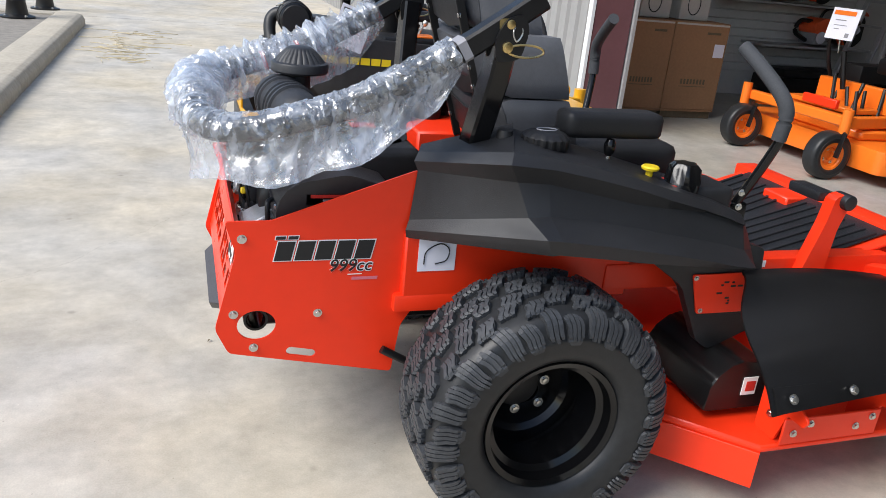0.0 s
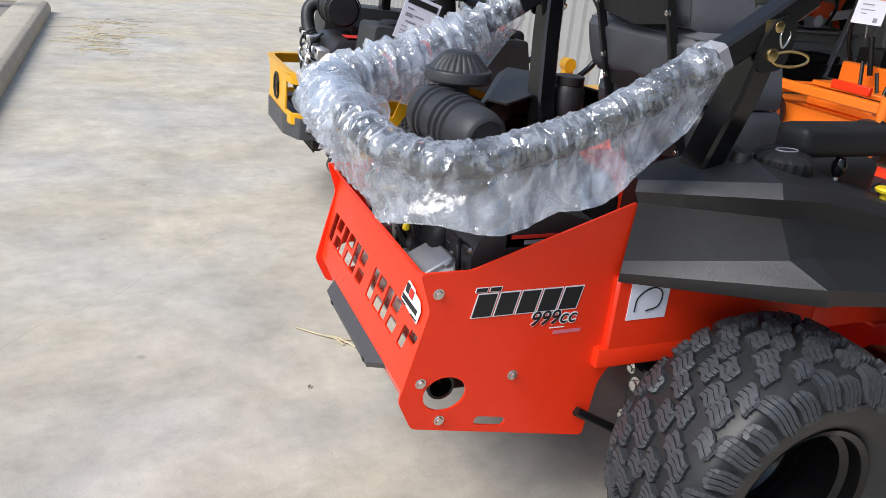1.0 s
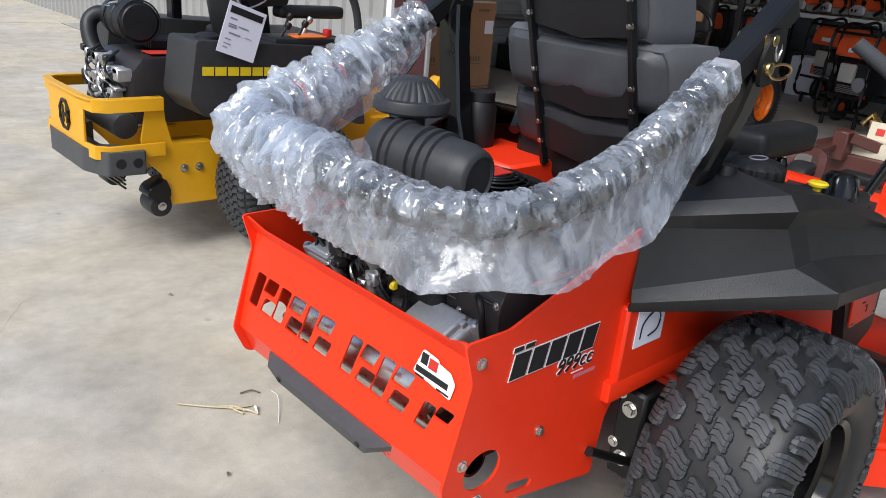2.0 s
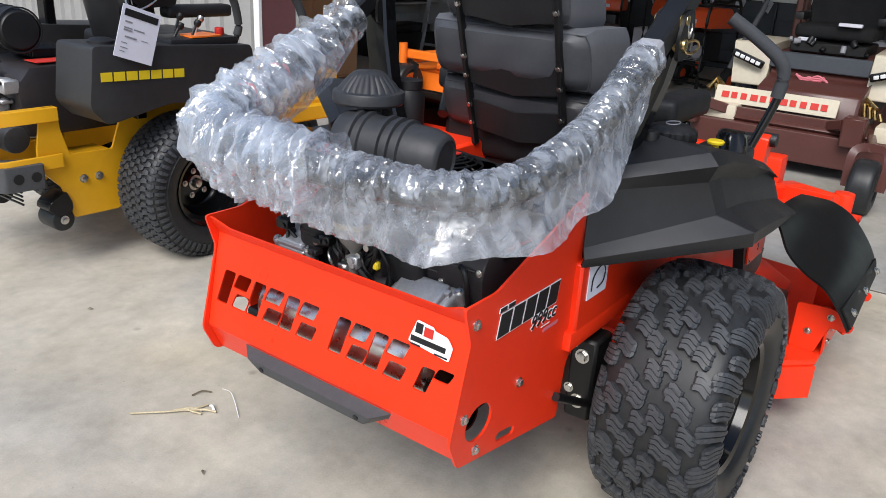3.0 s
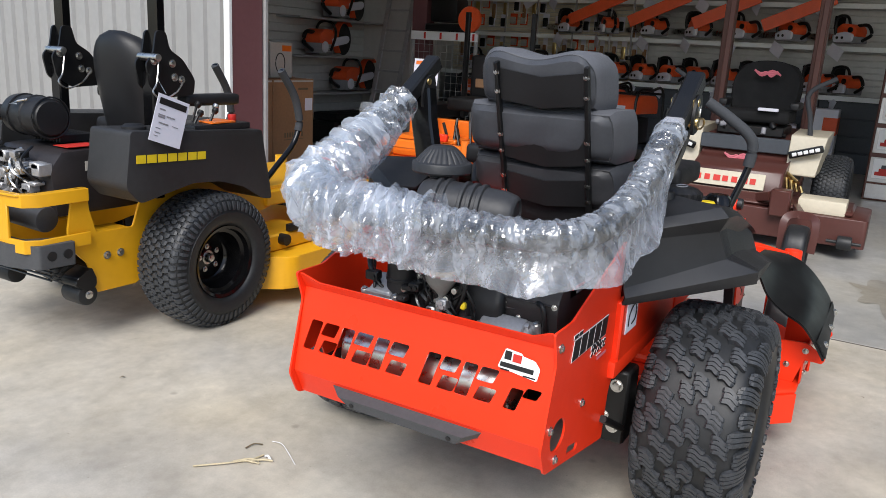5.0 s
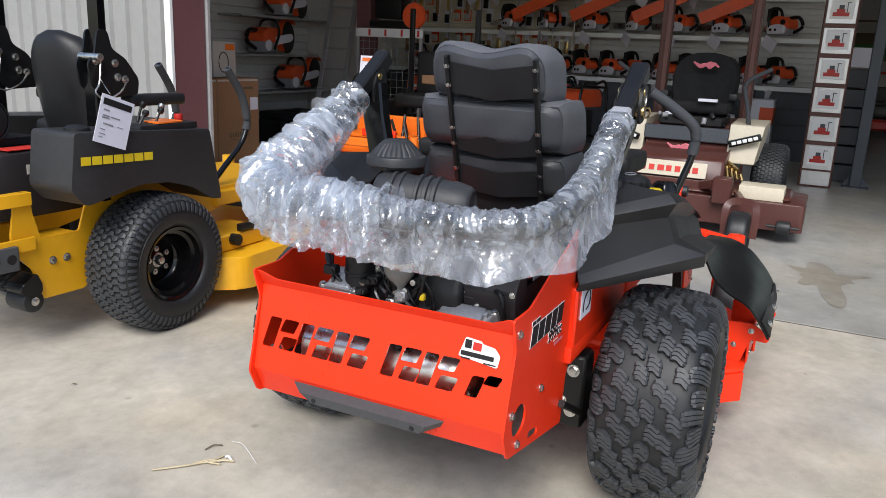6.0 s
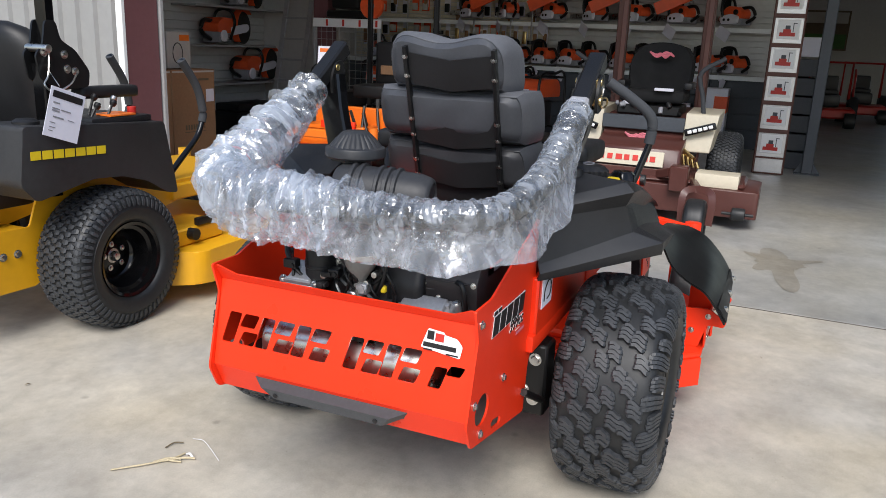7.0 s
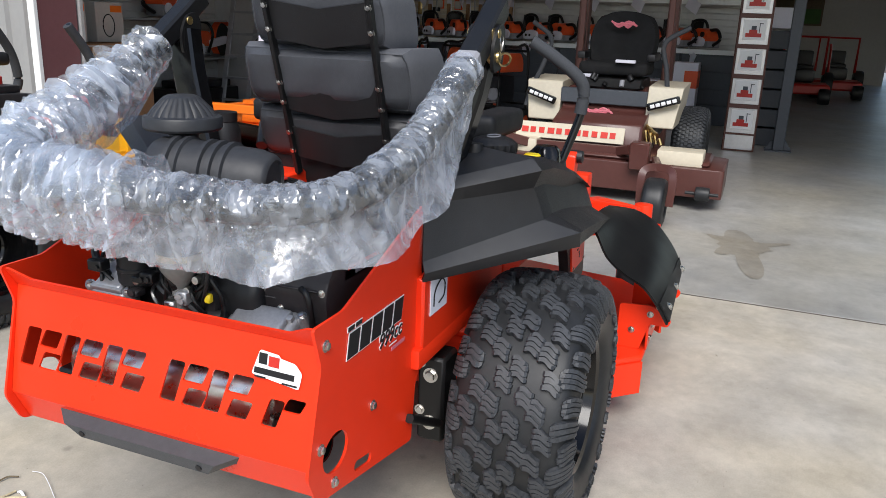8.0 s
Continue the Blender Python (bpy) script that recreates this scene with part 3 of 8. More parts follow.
def strip(out, sec, s0, s1, fn, wid, R, lift, seg=7, base=-0.002):
    """One raised rib of tread: from s0 to s1 across, along the line fn(u) round the tyre."""
    V, F = out
    o = len(V)
    for i in range(seg + 1):
        u = i / seg
        s = s0 + (s1 - s0) * u
        c = fn(u)
        e = 0.7 if i in (0, seg) else 1.0
        for dv, lf in ((-0.5, base), (-0.46, lift * e), (0.46, lift * e), (0.5, base)):
            V.append(sec.at(s, lf, (c + dv * wid * e) / R))
    for i in range(seg):
        a, b = o + 4 * i, o + 4 * i + 4
        for k in range(3):
            F.append((a + k, b + k, b + k + 1, a + k + 1))
    F.append((o, o + 1, o + 2, o + 3))
    e = o + 4 * seg
    F.append((e + 3, e + 2, e + 1, e))


def finish_tread(name, out, material):
    me = bpy.data.meshes.new(name)
    me.from_pydata(out[0], [], out[1])
    me.materials.append(material)
    return me


def all_terrain_tread(sec, R):
    """Staggered S-shaped blocks, each cut into ribs by wavy sipes, with wide grooves round every block and long lugs on the shoulders."""
    out = ([], [])
    n = 33
    pitch = 2 * math.pi * R / n
    cols = [(-0.184, -0.111), (-0.103, -0.056), (-0.049, -0.003), (0.003, 0.049), (0.056, 0.103), (0.111, 0.184)]
    rnd = random.Random(3)
    for ci, (s0, s1) in enumerate(cols):
        edge = ci in (0, 5)
        off = (0.10, 0.55, 0.18, 0.62, 0.05, 0.48)[ci]
        tilt = (0.20, -0.22, -0.16, -0.16, -0.22, -0.20)[ci] * pitch
        for r in range(n):
            c0 = (r + off + 0.16 * (rnd.random() - 0.5)) * pitch
            ns = 4 if (r + 2 * ci) % 3 else 3
            full = pitch * (0.82 if ns == 4 else 0.74)
            wid = full / ns
            ph = 0.12 * rnd.random()
            dv = 0.0105 * (1 if (r + ci) % 2 else -1) + 0.005 * (rnd.random() - 0.5)
            amp = 0.0022 if edge else 0.0034
            lift = 0.0125 if edge else 0.0155
            wave = lambda u: amp * math.sin(2 * math.pi * (u * 1.15 + ph)) + tilt * (u - 0.5)
            strip(out, sec, s0 + dv + 0.003, s1 + dv - 0.003, lambda u: c0 + wave(u), full * 0.97, R, lift - 0.0045, 8, -0.001)
            for k in range(ns):
                c = c0 + (k - (ns - 1) / 2) * wid
                cut = (0.006 if k in (0, ns - 1) else 0.0) + 0.003 * rnd.random()
                reach = (0.014 if r % 2 else -0.008) if edge else 0.0
                a = s0 + dv + (cut if (k + r) % 2 or edge else 0.001) - (reach if ci == 0 else 0)
                b = s1 + dv - (0.001 if (k + r) % 2 and not edge else cut) + (reach if ci == 5 else 0)
                strip(out, sec, a, b, lambda u, c=c: c + wave(u), wid * 0.84, R, lift, 8, -0.001)
    return finish_tread("tread", out, RUBBER)


def turf_tread(sec, R, n=64, cols=9, half=0.125):
    """Rows of small angled blocks."""
    out = ([], [])
    pitch = 2 * math.pi * R / n
    w = 2 * half / cols
    for ci in range(cols):
        s0 = -half + ci * w
        sgn = 1 if ci % 2 else -1
        for r in range(n):
            c = (r + 0.5 * (ci % 2)) * pitch
            strip(out, sec, s0 + w * 0.03, s0 + w * 1.02, lambda u, c=c: c + sgn * 0.012 * (abs(u - 0.5) * 1.2 - 0.3 + 0.5 * (u - 0.5)), pitch * 0.70, R, 0.009, 3)
    for sd in (-1, 1):
        for r in range(n):
            c = r * pitch
            a, b = (half + 0.004, half + 0.045) if sd > 0 else (-half - 0.045, -half - 0.004)
            strip(out, sec, a, b, lambda u, c=c: c, pitch * 0.55, R, 0.006, 3)
    return finish_tread("tread", out, RUBBER)


def wheel(parent, at, w, R, rim, tread, turn=0.0, depth=0.16, nuts=5, rim_mat=None, sec=None, shoulder=0.045, hub=False):
    """A wheel on an axle along y with its dish facing -y: tyre with tread, rim with hub, nuts."""
    rim_mat = rim_mat or GLOSSBLACK
    hold = new("wheel")
    hold.empty_display_size = 0.1
    hold.parent = parent
    hold.matrix_basis = pose(*at, 0, 0, turn)
    prof = tread_profile(w, R, shoulder, rim)
    bm = B()
    lathe(bm, [(r, y) for y, r in prof] + [(rim - 0.004, w * 0.34), (rim - 0.004, -w * 0.34)], (0, 0, 0), (0, 1, 0), 72, True)
    # this dark body shows between the blocks as the grooves' shade
    ty = part("tyre", bm, SIDEWALL, hold, "black pneumatic tyre")
    if tread is not None:
        shared("tread", tread, hold)
    h = w / 2
    bm = B()
    lathe(bm, [(rim - 0.002, -h * 0.70), (rim + 0.010, -h * 0.78), (rim + 0.006, -h * 0.84), (rim - 0.008, -h * 0.80), (rim - 0.014, -h * 0.62), (rim - 0.030, -h * 0.56), (rim - 0.034, -h * 0.2),
               (rim - 0.042, -h * 0.1), (rim - 0.044, -h + depth), (rim - 0.058, -h + depth + 0.014), (0.075, -h + depth + 0.012), (0.06, -h + depth + 0.002), (0.036, -h + depth), (0.034, -h + depth + 0.02), (0.0, -h + depth + 0.02)],
          (0, 0, 0), (0, 1, 0), 56)
    lathe(bm, [(rim - 0.002, h * 0.70), (rim + 0.010, h * 0.78), (rim - 0.008, h * 0.80), (rim - 0.03, h * 0.5), (rim - 0.04, -h + depth + 0.03), (0.0, -h + depth + 0.03)], (0, 0, 0), (0, 1, 0), 40)
    part("rim", bm, rim_mat, hold, "deep-dished steel rim")
    for k in range(nuts):
        a = 2 * math.pi * k / nuts + 0.5
        bolt(hold, (0.057 * math.cos(a), -h + depth, 0.057 * math.sin(a)), (0, -1, 0), 1.1)
    if hub:
        bm = B()
        lathe(bm, [(0, -0.028), (0.016, -0.026), (0.022, -0.018), (0.024, 0.0), (0.034, 0.0), (0.034, 0.012), (0, 0.012)], (0, -h + depth + 0.004, 0), (0, 1, 0), 24)
        part("hub_nut", bm, STEEL, hold, "bare steel hub nut")
    return hold


# ---- the red-orange zero-turn mower ----
def rounded(pts, r=0.01, n=3):
    """An outline with its corners rounded."""
    out = []
    k = len(pts)
    for i in range(k):
        a, b, c = Vector(pts[i - 1]), Vector(pts[i]), Vector(pts[(i + 1) % k])
        u, v = (a - b), (c - b)
        q = min(r, u.length * 0.4, v.length * 0.4)
        p0, p1 = b + u.normalized() * q, b + v.normalized() * q
        for j in range(n + 1):
            t = j / n
            out.append(tuple((1 - t) ** 2 * p0 + 2 * t * (1 - t) * b + t * t * p1))
    return out


def cut_plate(outline, holes, thick, place):
    """Sheet metal with cut-outs: outlines in a plane, placed by a function of (u, v, depth)."""
    bm = B()
    edges = []
    for loop in [outline] + holes:
        vs = [bm.verts.new((p[0], p[1], 0)) for p in loop]
        edges += [bm.edges.new((vs[i], vs[(i + 1) % len(vs)])) for i in range(len(vs))]
    bmesh.ops.triangle_fill(bm, use_beauty=True, use_dissolve=False, edges=edges, normal=(0, 0, 1))
    g = bmesh.ops.extrude_face_region(bm, geom=list(bm.faces))
    for v in [e for e in g["geom"] if isinstance(e, bmesh.types.BMVert)]:
        v.co.z += thick
    for v in bm.verts:
        v.co = Vector(place(*v.co))
    return bm


def circle(cx, cy, rx, ry=None, n=28):
    ry = rx if ry is None else ry
    return [(cx + rx * math.cos(2 * math.pi * k / n), cy + ry * math.sin(2 * math.pi * k / n)) for k in range(n)]


def slot(cx, cy, L, h, tilt, n=6):
    pts = [(L / 2 - h / 2 + h / 2 * math.cos(a), h / 2 * math.sin(a)) for a in [-math.pi / 2 + math.pi * k / n for k in range(n + 1)]]
    pts += [(-x, -y) for x, y in pts]
    c, s = math.cos(tilt), math.sin(tilt)
    return [(cx + x * c - y * s, cy + x * s + y * c) for x, y in pts]


MY = 2.19
mower = thing("zero_turn_mower", (0, MY, 0), "red-orange zero-turn mower with black fenders on pale concrete", "mower")

# side plates of the engine guard
GY = {-1: 0.382, 1: 0.360}
PLATE = [(0.004, 0.735), (0.110, 0.735), (0.466, 0.862), (0.464, 0.715), (0.505, 0.542), (0.503, 0.528), (0.447, 0.440), (0.431, 0.302), (0.012, 0.388), (-0.020, 0.456), (0.030, 0.655)]
for sd in (-1, 1):
    bm = cut_plate(rounded(PLATE, 0.012), [circle(0.079, 0.462, 0.047, 0.040), slot(0.190, 0.379, 0.076, 0.022, -0.2)], 0.006, lambda u, v, d: (u, sd * (GY[sd] - d), v))
    sp = part("side_plate", bm, ORANGE, mower, "red-orange sheet steel engine guard side", 25)
    for bx, bz in ((0.044, 0.691), (0.024, 0.495), (0.072, 0.401), (0.229, 0.488), (0.443, 0.501)):
        bolt(sp, (bx, sd * GY[sd], bz), (0, sd, 0), 0.95)
    if sd < 0:
        # decal: white-edged dark slanted blocks of the model name, and its displacement
        def slant(x0, x1, z0, z1, y, name, material, label=""):
            k = 0.22 * (z1 - z0)
            bm = B()
            prism(bm, [(x0, z0), (x1, z0), (x1 + k, z1), (x0 + k, z1)], "y", y - 0.0012, y)
            return part(name, bm, material, sp, label)
        for k in range(5):
            x = 0.1155 + 0.0490 * k
            slant(x, x + 0.0460, 0.6315, 0.6850, -0.3828, "decal_edge", WHITE, "white edging of the model decal")
            slant(x + 0.0026, x + 0.0434, 0.6340, 0.6825, -0.3840, "decal_block", INK, "dark slanted block of the model decal")
        for k in range(2):
            slant(0.120 + 0.030 * k, 0.147 + 0.030 * k, 0.6870, 0.6980, -0.3828, "decal_edge", WHITE)
            slant(0.122 + 0.030 * k, 0.145 + 0.030 * k, 0.6885, 0.6965, -0.3840, "decal_block", INK)
        words("decal_number_edge", "999cc", 0.046, sp, WHITE, plane((0.305, -0.3832, 0.6150), (1, 0, 0), (0.0, 0, 1)), 0.22, "white edging of the displacement figures", offset=0.0022)
        words("decal_number", "999cc", 0.046, sp, INK, plane((0.305, -0.3846, 0.6150), (1, 0, 0), (0.0, 0, 1)), 0.22, "dark displacement figures on the decal")
        slant(0.300, 0.336, 0.5905, 0.5925, -0.3828, "small_print", WHITE)
        slant(0.310, 0.376, 0.5760, 0.5840, -0.3828, "small_print", PINKINK, "small pale red print")

# rear panel with its row of stencil cut-outs, folded above and below
FX0, FZ0, FX1, FZ1 = 0.040, 0.688, -0.004, 0.462
plen = math.hypot(FX1 - FX0, FZ1 - FZ0)
px, pz = (FX1 - FX0) / plen, (FZ1 - FZ0) / plen
holes = []
for a, b in ((0.325, 0.232), (0.222, 0.122), (0.112, 0.014), (-0.042, -0.134), (-0.144, -0.236), (-0.250, -0.348)):
    w = a - b
    for f0, f1, v0, v1 in ((0.00, 0.40, 0.082, 0.166), (0.50, 1.0, 0.082, 0.119), (0.50, 1.0, 0.129, 0.166)) if a > -0.2 else ((0.22, 0.55, 0.112, 0.166), (0.62, 1.0, 0.104, 0.130)):
        sl = 0.010
        holes.append(rounded([(-(a - w * f0) + sl, v0), (-(a - w * f1) + sl, v0), (-(a - w * f1) - sl * (v1 - v0) / 0.076, v1), (-(a - w * f0) - sl * (v1 - v0) / 0.076, v1)], 0.006, 2))
bm = cut_plate([(-0.353, 0), (0.374, 0), (0.374, plen), (-0.353, plen)], holes, 0.005, lambda u, v, d: (FX0 + px * v + 0.95 * d, -u, FZ0 + pz * v))
rear = part("rear_panel", bm, ORANGE, mower, "red-orange rear guard with stencil cut-outs", 25)
bm = cut_plate(rounded([(-0.374, 0), (0.353, 0), (0.353, 0.050), (0.343, 0.050), (0.297, 0.0255), (-0.318, 0.0255), (-0.364, 0.050), (-0.374, 0.050)], 0.006), [], 0.005, lambda u, v, d: (FX0 - 0.538 * v + 0.95 * d, u, FZ0 + 0.0005 + 0.843 * v + 0.3 * d))
part("rear_lip", bm, ORANGE, mower, "", 25)
bm = B()
prism(bm, [(FX1, FZ1 - 0.0005), (0.030, 0.388), (0.035, 0.390), (FX1 + 0.006, FZ1 - 0.0005)], "y", -0.374, 0.353, 0.001)
part("rear_skirt", bm, ORANGE, mower)
# dealer sticker as plain shapes
pm = plane((FX0 + px * 0.040 - 0.003, -0.240, FZ0 + pz * 0.036), (0, -1, -0.02), (-px, 0, -pz)) @ Matrix.Scale(0.78, 4)
bm = cut_plate(rounded([(0.0, -0.045), (0.13, -0.058), (0.135, -0.02), (0.115, 0.0), (0.075, 0.005), (0.07, 0.012), (0.018, 0.016)], 0.006), [], 0.0012, lambda u, v, d: pm @ Vector((u, v, d)))
part("sticker", bm, WHITE, rear, "white dealer sticker")
pm2 = plane((FX0 + px * 0.040 - 0.0045, -0.240, FZ0 + pz * 0.036), (0, -1, -0.02), (-px, 0, -pz)) @ Matrix.Scale(0.78, 4)
bars("sticker_print", [(0.018, -0.016, 0.022, 0.026), (0.008, -0.040, 0.108, 0.014), (0.010, -0.0495, 0.03, 0.004), (0.085, -0.053, 0.04, 0.004)], rear, INK, pm2)
bars("sticker_mark", [(0.045, -0.018, 0.028, 0.024)], rear, REDINK, pm2)

# rubber-topped kick step
bm = B()
vs = []
for y0, y1, y2, f in ((-0.222, -0.222, -0.206, 0), (-0.220, -0.184, -0.162, 1), (0.224, 0.186, 0.152, 1), (0.226, 0.226, 0.206, 0)):
    x = -0.027 if f else 0.003
    vs.append([(0.006, y0, 0.452), (x, y1, 0.437 if f else 0.450), (x + 0.008, y2, 0.410 if f else 0.428), (0.028, y2, 0.400)])
shell(bm, [list(r) + [r[0]] for r in vs], 0)
for r in (vs[0], vs[-1]):
    bm.faces.new([bm.verts.new(p) for p in r])
bmesh.ops.remove_doubles(bm, verts=bm.verts, dist=1e-5)
st = part("kick_step", bm, STEP, mower, "charcoal plastic step on the rear guard", 20)
for y in (-0.145, 0.145):
    bm = B()
    cyl(bm, (-0.018, y, 0.423), (-0.0250, y, 0.421), 0.0065, n=14)
    part("screw", bm, INK, st)

# frame: rails, engine deck, axle brackets
for sd in (-1, 1):
    bm = B()
    box(bm, 0.44, 1.10, sd * 0.372 - 0.028, sd * 0.372 + 0.0, 0.50, 0.70, 0.006)
    box(bm, 0.42, 1.02, sd * 0.372 - 0.030, sd * 0.372 + 0.012, 0.485, 0.535, 0.01, 2)
    box(bm, 1.02, 2.05, sd * 0.372 - 0.035, sd * 0.372 + 0.035, 0.52, 0.60, 0.012, 2)
    part("frame_rail", bm, ORANGE, mower)
    bm = B()
    box(bm, 0.566, 0.66, sd * 0.372 - 0.036, sd * 0.372 + 0.036, 0.225, 0.455, 0.008)
    br = part("axle_bracket", bm, BLACK, mower, "black wheel motor bracket")
    for z in (0.408, 0.279):
        bolt(br, (0.566, sd * 0.372, z), (-1, 0, 0.05), 1.6)
        bolt(br, (0.566, sd * 0.345, z + 0.03), (-1, 0, 0.05), 1.1)
    bm = B()
    cyl(bm, (0.40, sd * 0.39, 0.375), (0.56, sd * 0.40, 0.285), 0.011, n=12)
    part("control_rod", bm, BLACK, mower)
    bm = B()
    cyl(bm, (0.725, sd * 0.40, 0.335), (0.725, sd * 0.56, 0.335), 0.06, n=24, w=0.008)
    part("wheel_motor", bm, BLACK, mower)
bm = B()
box(bm, 0.10, 0.95, -0.340, 0.340, 0.44, 0.475, 0.006)
part("engine_deck", bm, BLACK, mower)
# maker's sticker on the rail
bm = B()
box(bm, 0.475, 0.575, -0.4025, -0.4003, 0.60, 0.692)
ms = part("rail_sticker", bm, PAPER, mower, "white sticker with a scribbled outline")
bm = B()
sweep(bm, smooth_path([(0.49, -0.4045, 0.62), (0.495, -0.4045, 0.655), (0.53, -0.4045, 0.675), (0.555, -0.4045, 0.66), (0.55, -0.4045, 0.63), (0.52, -0.4045, 0.62)], 5), 0.0016, 6)
part("outline", bm, INK, ms)

# engine
engine = new("engine")
engine.parent = mower
tagged(engine, "black V-twin engine with bare alloy covers")
bm = B()
prism(bm, [(0.10, 0.56), (0.10, 0.74), (0.15, 0.815), (0.30, 0.865), (0.52, 0.865), (0.56, 0.80), (0.56, 0.56)], "y", -0.20, 0.150, 0.025, 3)
prism(bm, [(0.13, 0.57), (0.13, 0.70), (0.20, 0.78), (0.42, 0.80), (0.44, 0.57)], "y", -0.33, 0.165, 0.02, 2)
part("shroud", bm, ENGINE, engine, "black plastic engine shroud")
for sd, cy, cz, wy in ((-1, -0.208, 0.658, 0.074), (1, 0.128, 0.696, 0.044)):
    bm = B()
    q = pose(0.105, cy, cz, 0, -28, 0)
    box(bm, -0.045, 0.05, -wy, wy, -0.04, 0.030, 0.014, 3, q)
    box(bm, -0.035, 0.04, -wy * 0.78, wy * 0.78, 0.026, 0.042, 0.010, 3, q)
    for k in range(2):
        box(bm, -0.040 + 0.055 * k, -0.026 + 0.055 * k, -wy * 0.9, wy * 0.9, 0.028, 0.040, 0.004, 2, q)
    vc = part("valve_cover", bm, ALLOY, engine, "ribbed cast-alloy valve cover")
    for yy in (-wy - 0.004, wy + 0.004):
        for xx in (-0.03, 0.035):
            b2 = B()
            cyl(b2, tuple(q @ Vector((xx, yy, -0.03))), tuple(q @ Vector((xx, yy, 0.034))), 0.011, n=14, w=0.003)
            part("cover_boss", b2, ALLOY, vc)
            bolt(vc, tuple(q @ Vector((xx, yy, 0.034))), tuple(q.to_3x3() @ Vector((0, 0, 1))), 0.8)
# smooth black cowl over the right cylinder
bm = B()
prism(bm, rounded([(0.155, 0.60), (0.130, 0.700), (0.125, 0.755), (0.165, 0.810), (0.30, 0.835), (0.42, 0.80), (0.42, 0.60)], 0.02), "y", -0.335, -0.128, 0.010, 3)
cw = part("cylinder_cowl", bm, COWL, engine, "smooth black cylinder cowl", 50)
for y, z in ((-0.194, 0.741), (-0.235, 0.708), (-0.325, 0.752)):
    bolt(cw, (0.128, y, z), (-1, 0, 0.1), 0.62)
for z, x in ((0.752, 0.1235), (0.725, 0.1255)):
    bm = B()
    box(bm, x, x + 0.008, -0.318 if z > 0.74 else -0.225, -0.140, z, z + 0.004, 0.0015)
    part("cowl_rib", bm, COWL, cw)
bm = B()
sweep(bm, smooth_path([(0.122, -0.285, 0.757), (0.112, -0.300, 0.755), (0.110, -0.308, 0.738), (0.112, -0.312, 0.705), (0.12, -0.312, 0.68)], 6), 0.0065, 10)
part("breather_hose", bm, BLACK, engine, "black breather hose bent over the cowl")
# carburettor and hoses in the middle
bm = B()
lathe(bm, [(0, 0.0), (0.012, 0.0), (0.012, 0.055), (0.017, 0.058), (0.017, 0.068), (0.012, 0.072), (0.020, 0.085), (0.037, 0.110), (0.040, 0.120), (0.040, 0.132), (0, 0.136)], (0.072, -0.047, 0.665), (0, 0, 1), 32)
part("intake_funnel", bm, GREYCAST, engine, "grey moulded intake funnel")
bm = B()
lathe(bm, [(0.040, 0.0), (0.0435, 0.0), (0.0435, 0.012), (0.040, 0.012)], (0.072, -0.047, 0.797), (0, 0, 1), 32, True)
part("clamp_band", bm, TAN, engine, "tan clamp band")
bm = B()
lathe(bm, [(0, 0), (0.041, 0), (0.044, 0.008), (0.042, 0.035), (0.032, 0.06), (0, 0.065)], (0.072, -0.047, 0.810), (0, 0, 1), 32)
part("rubber_boot", bm, ENGINE, engine, "black rubber boot")
bm = B()
cyl(bm, (0.072, -0.047, 0.58), (0.072, -0.047, 0.668), 0.017, n=18)
part("intake_stub", bm, ENGINE, engine)
bm = B()
lathe(bm, [(0, 0), (0.036, 0), (0.042, 0.006), (0.042, 0.03), (0.044, 0.032), (0.044, 0.038), (0.042, 0.04), (0.042, 0.085), (0.034, 0.095), (0, 0.097)], (0.105, 0.085, 0.715), (0, 0, 1), 28)
part("oil_filter", bm, ENGINE, engine, "black oil filter canister")
bm = B()
prism(bm, rounded([(-0.02, 0.735), (-0.02, 0.800), (0.045, 0.810), (0.050, 0.750), (0.02, 0.725)], 0.008), "x", 0.105, 0.112, 0.002)
ap = part("carburettor_plate", bm, GREYCAST, engine, "dull cast carburettor plate")
for y, z in ((-0.005, 0.750), (0.035, 0.765), (0.005, 0.790)):
    bolt(ap, (0.104, y, z), (-1, 0, 0), 0.7)
bm = B()
cyl(bm, (0.085, -0.072, 0.676), (0.085, -0.135, 0.684), 0.015, n=18, w=0.004)
box(bm, 0.080, 0.105, -0.118, -0.078, 0.69, 0.735, 0.006, 2)
part("carburettor", bm, COWL, engine, "dull cast carburettor body")
for y, z in ((-0.068, 0.735), (-0.072, 0.775), (0.055, 0.735), (-0.09, 0.760)):
    bm = B()
    cyl(bm, (0.060, y, z), (0.085, y, z), 0.008, n=12, w=0.002)
    part("fitting", bm, STEEL, engine, "plated hose fitting")
rnd = random.Random(8)
for k in range(14):
    y = -0.15 + 0.30 * rnd.random()
    z = 0.60 + 0.12 * rnd.random()
    a = (0.07 + 0.03 * rnd.random(), y, z)
    b = (0.05 + 0.04 * rnd.random(), y + 0.05 * (rnd.random() - 0.5), z + 0.05)
    c = (0.07, y + 0.12 * (rnd.random() - 0.5), z + 0.11)
    d = (0.12, c[1] + 0.04, z + 0.14)
    bm = B()
    sweep(bm, smooth_path([a, b, c, d], 5), 0.0045 if k % 3 else 0.008, 7)
    part("hose", bm, BLACK, engine, "black rubber hose")
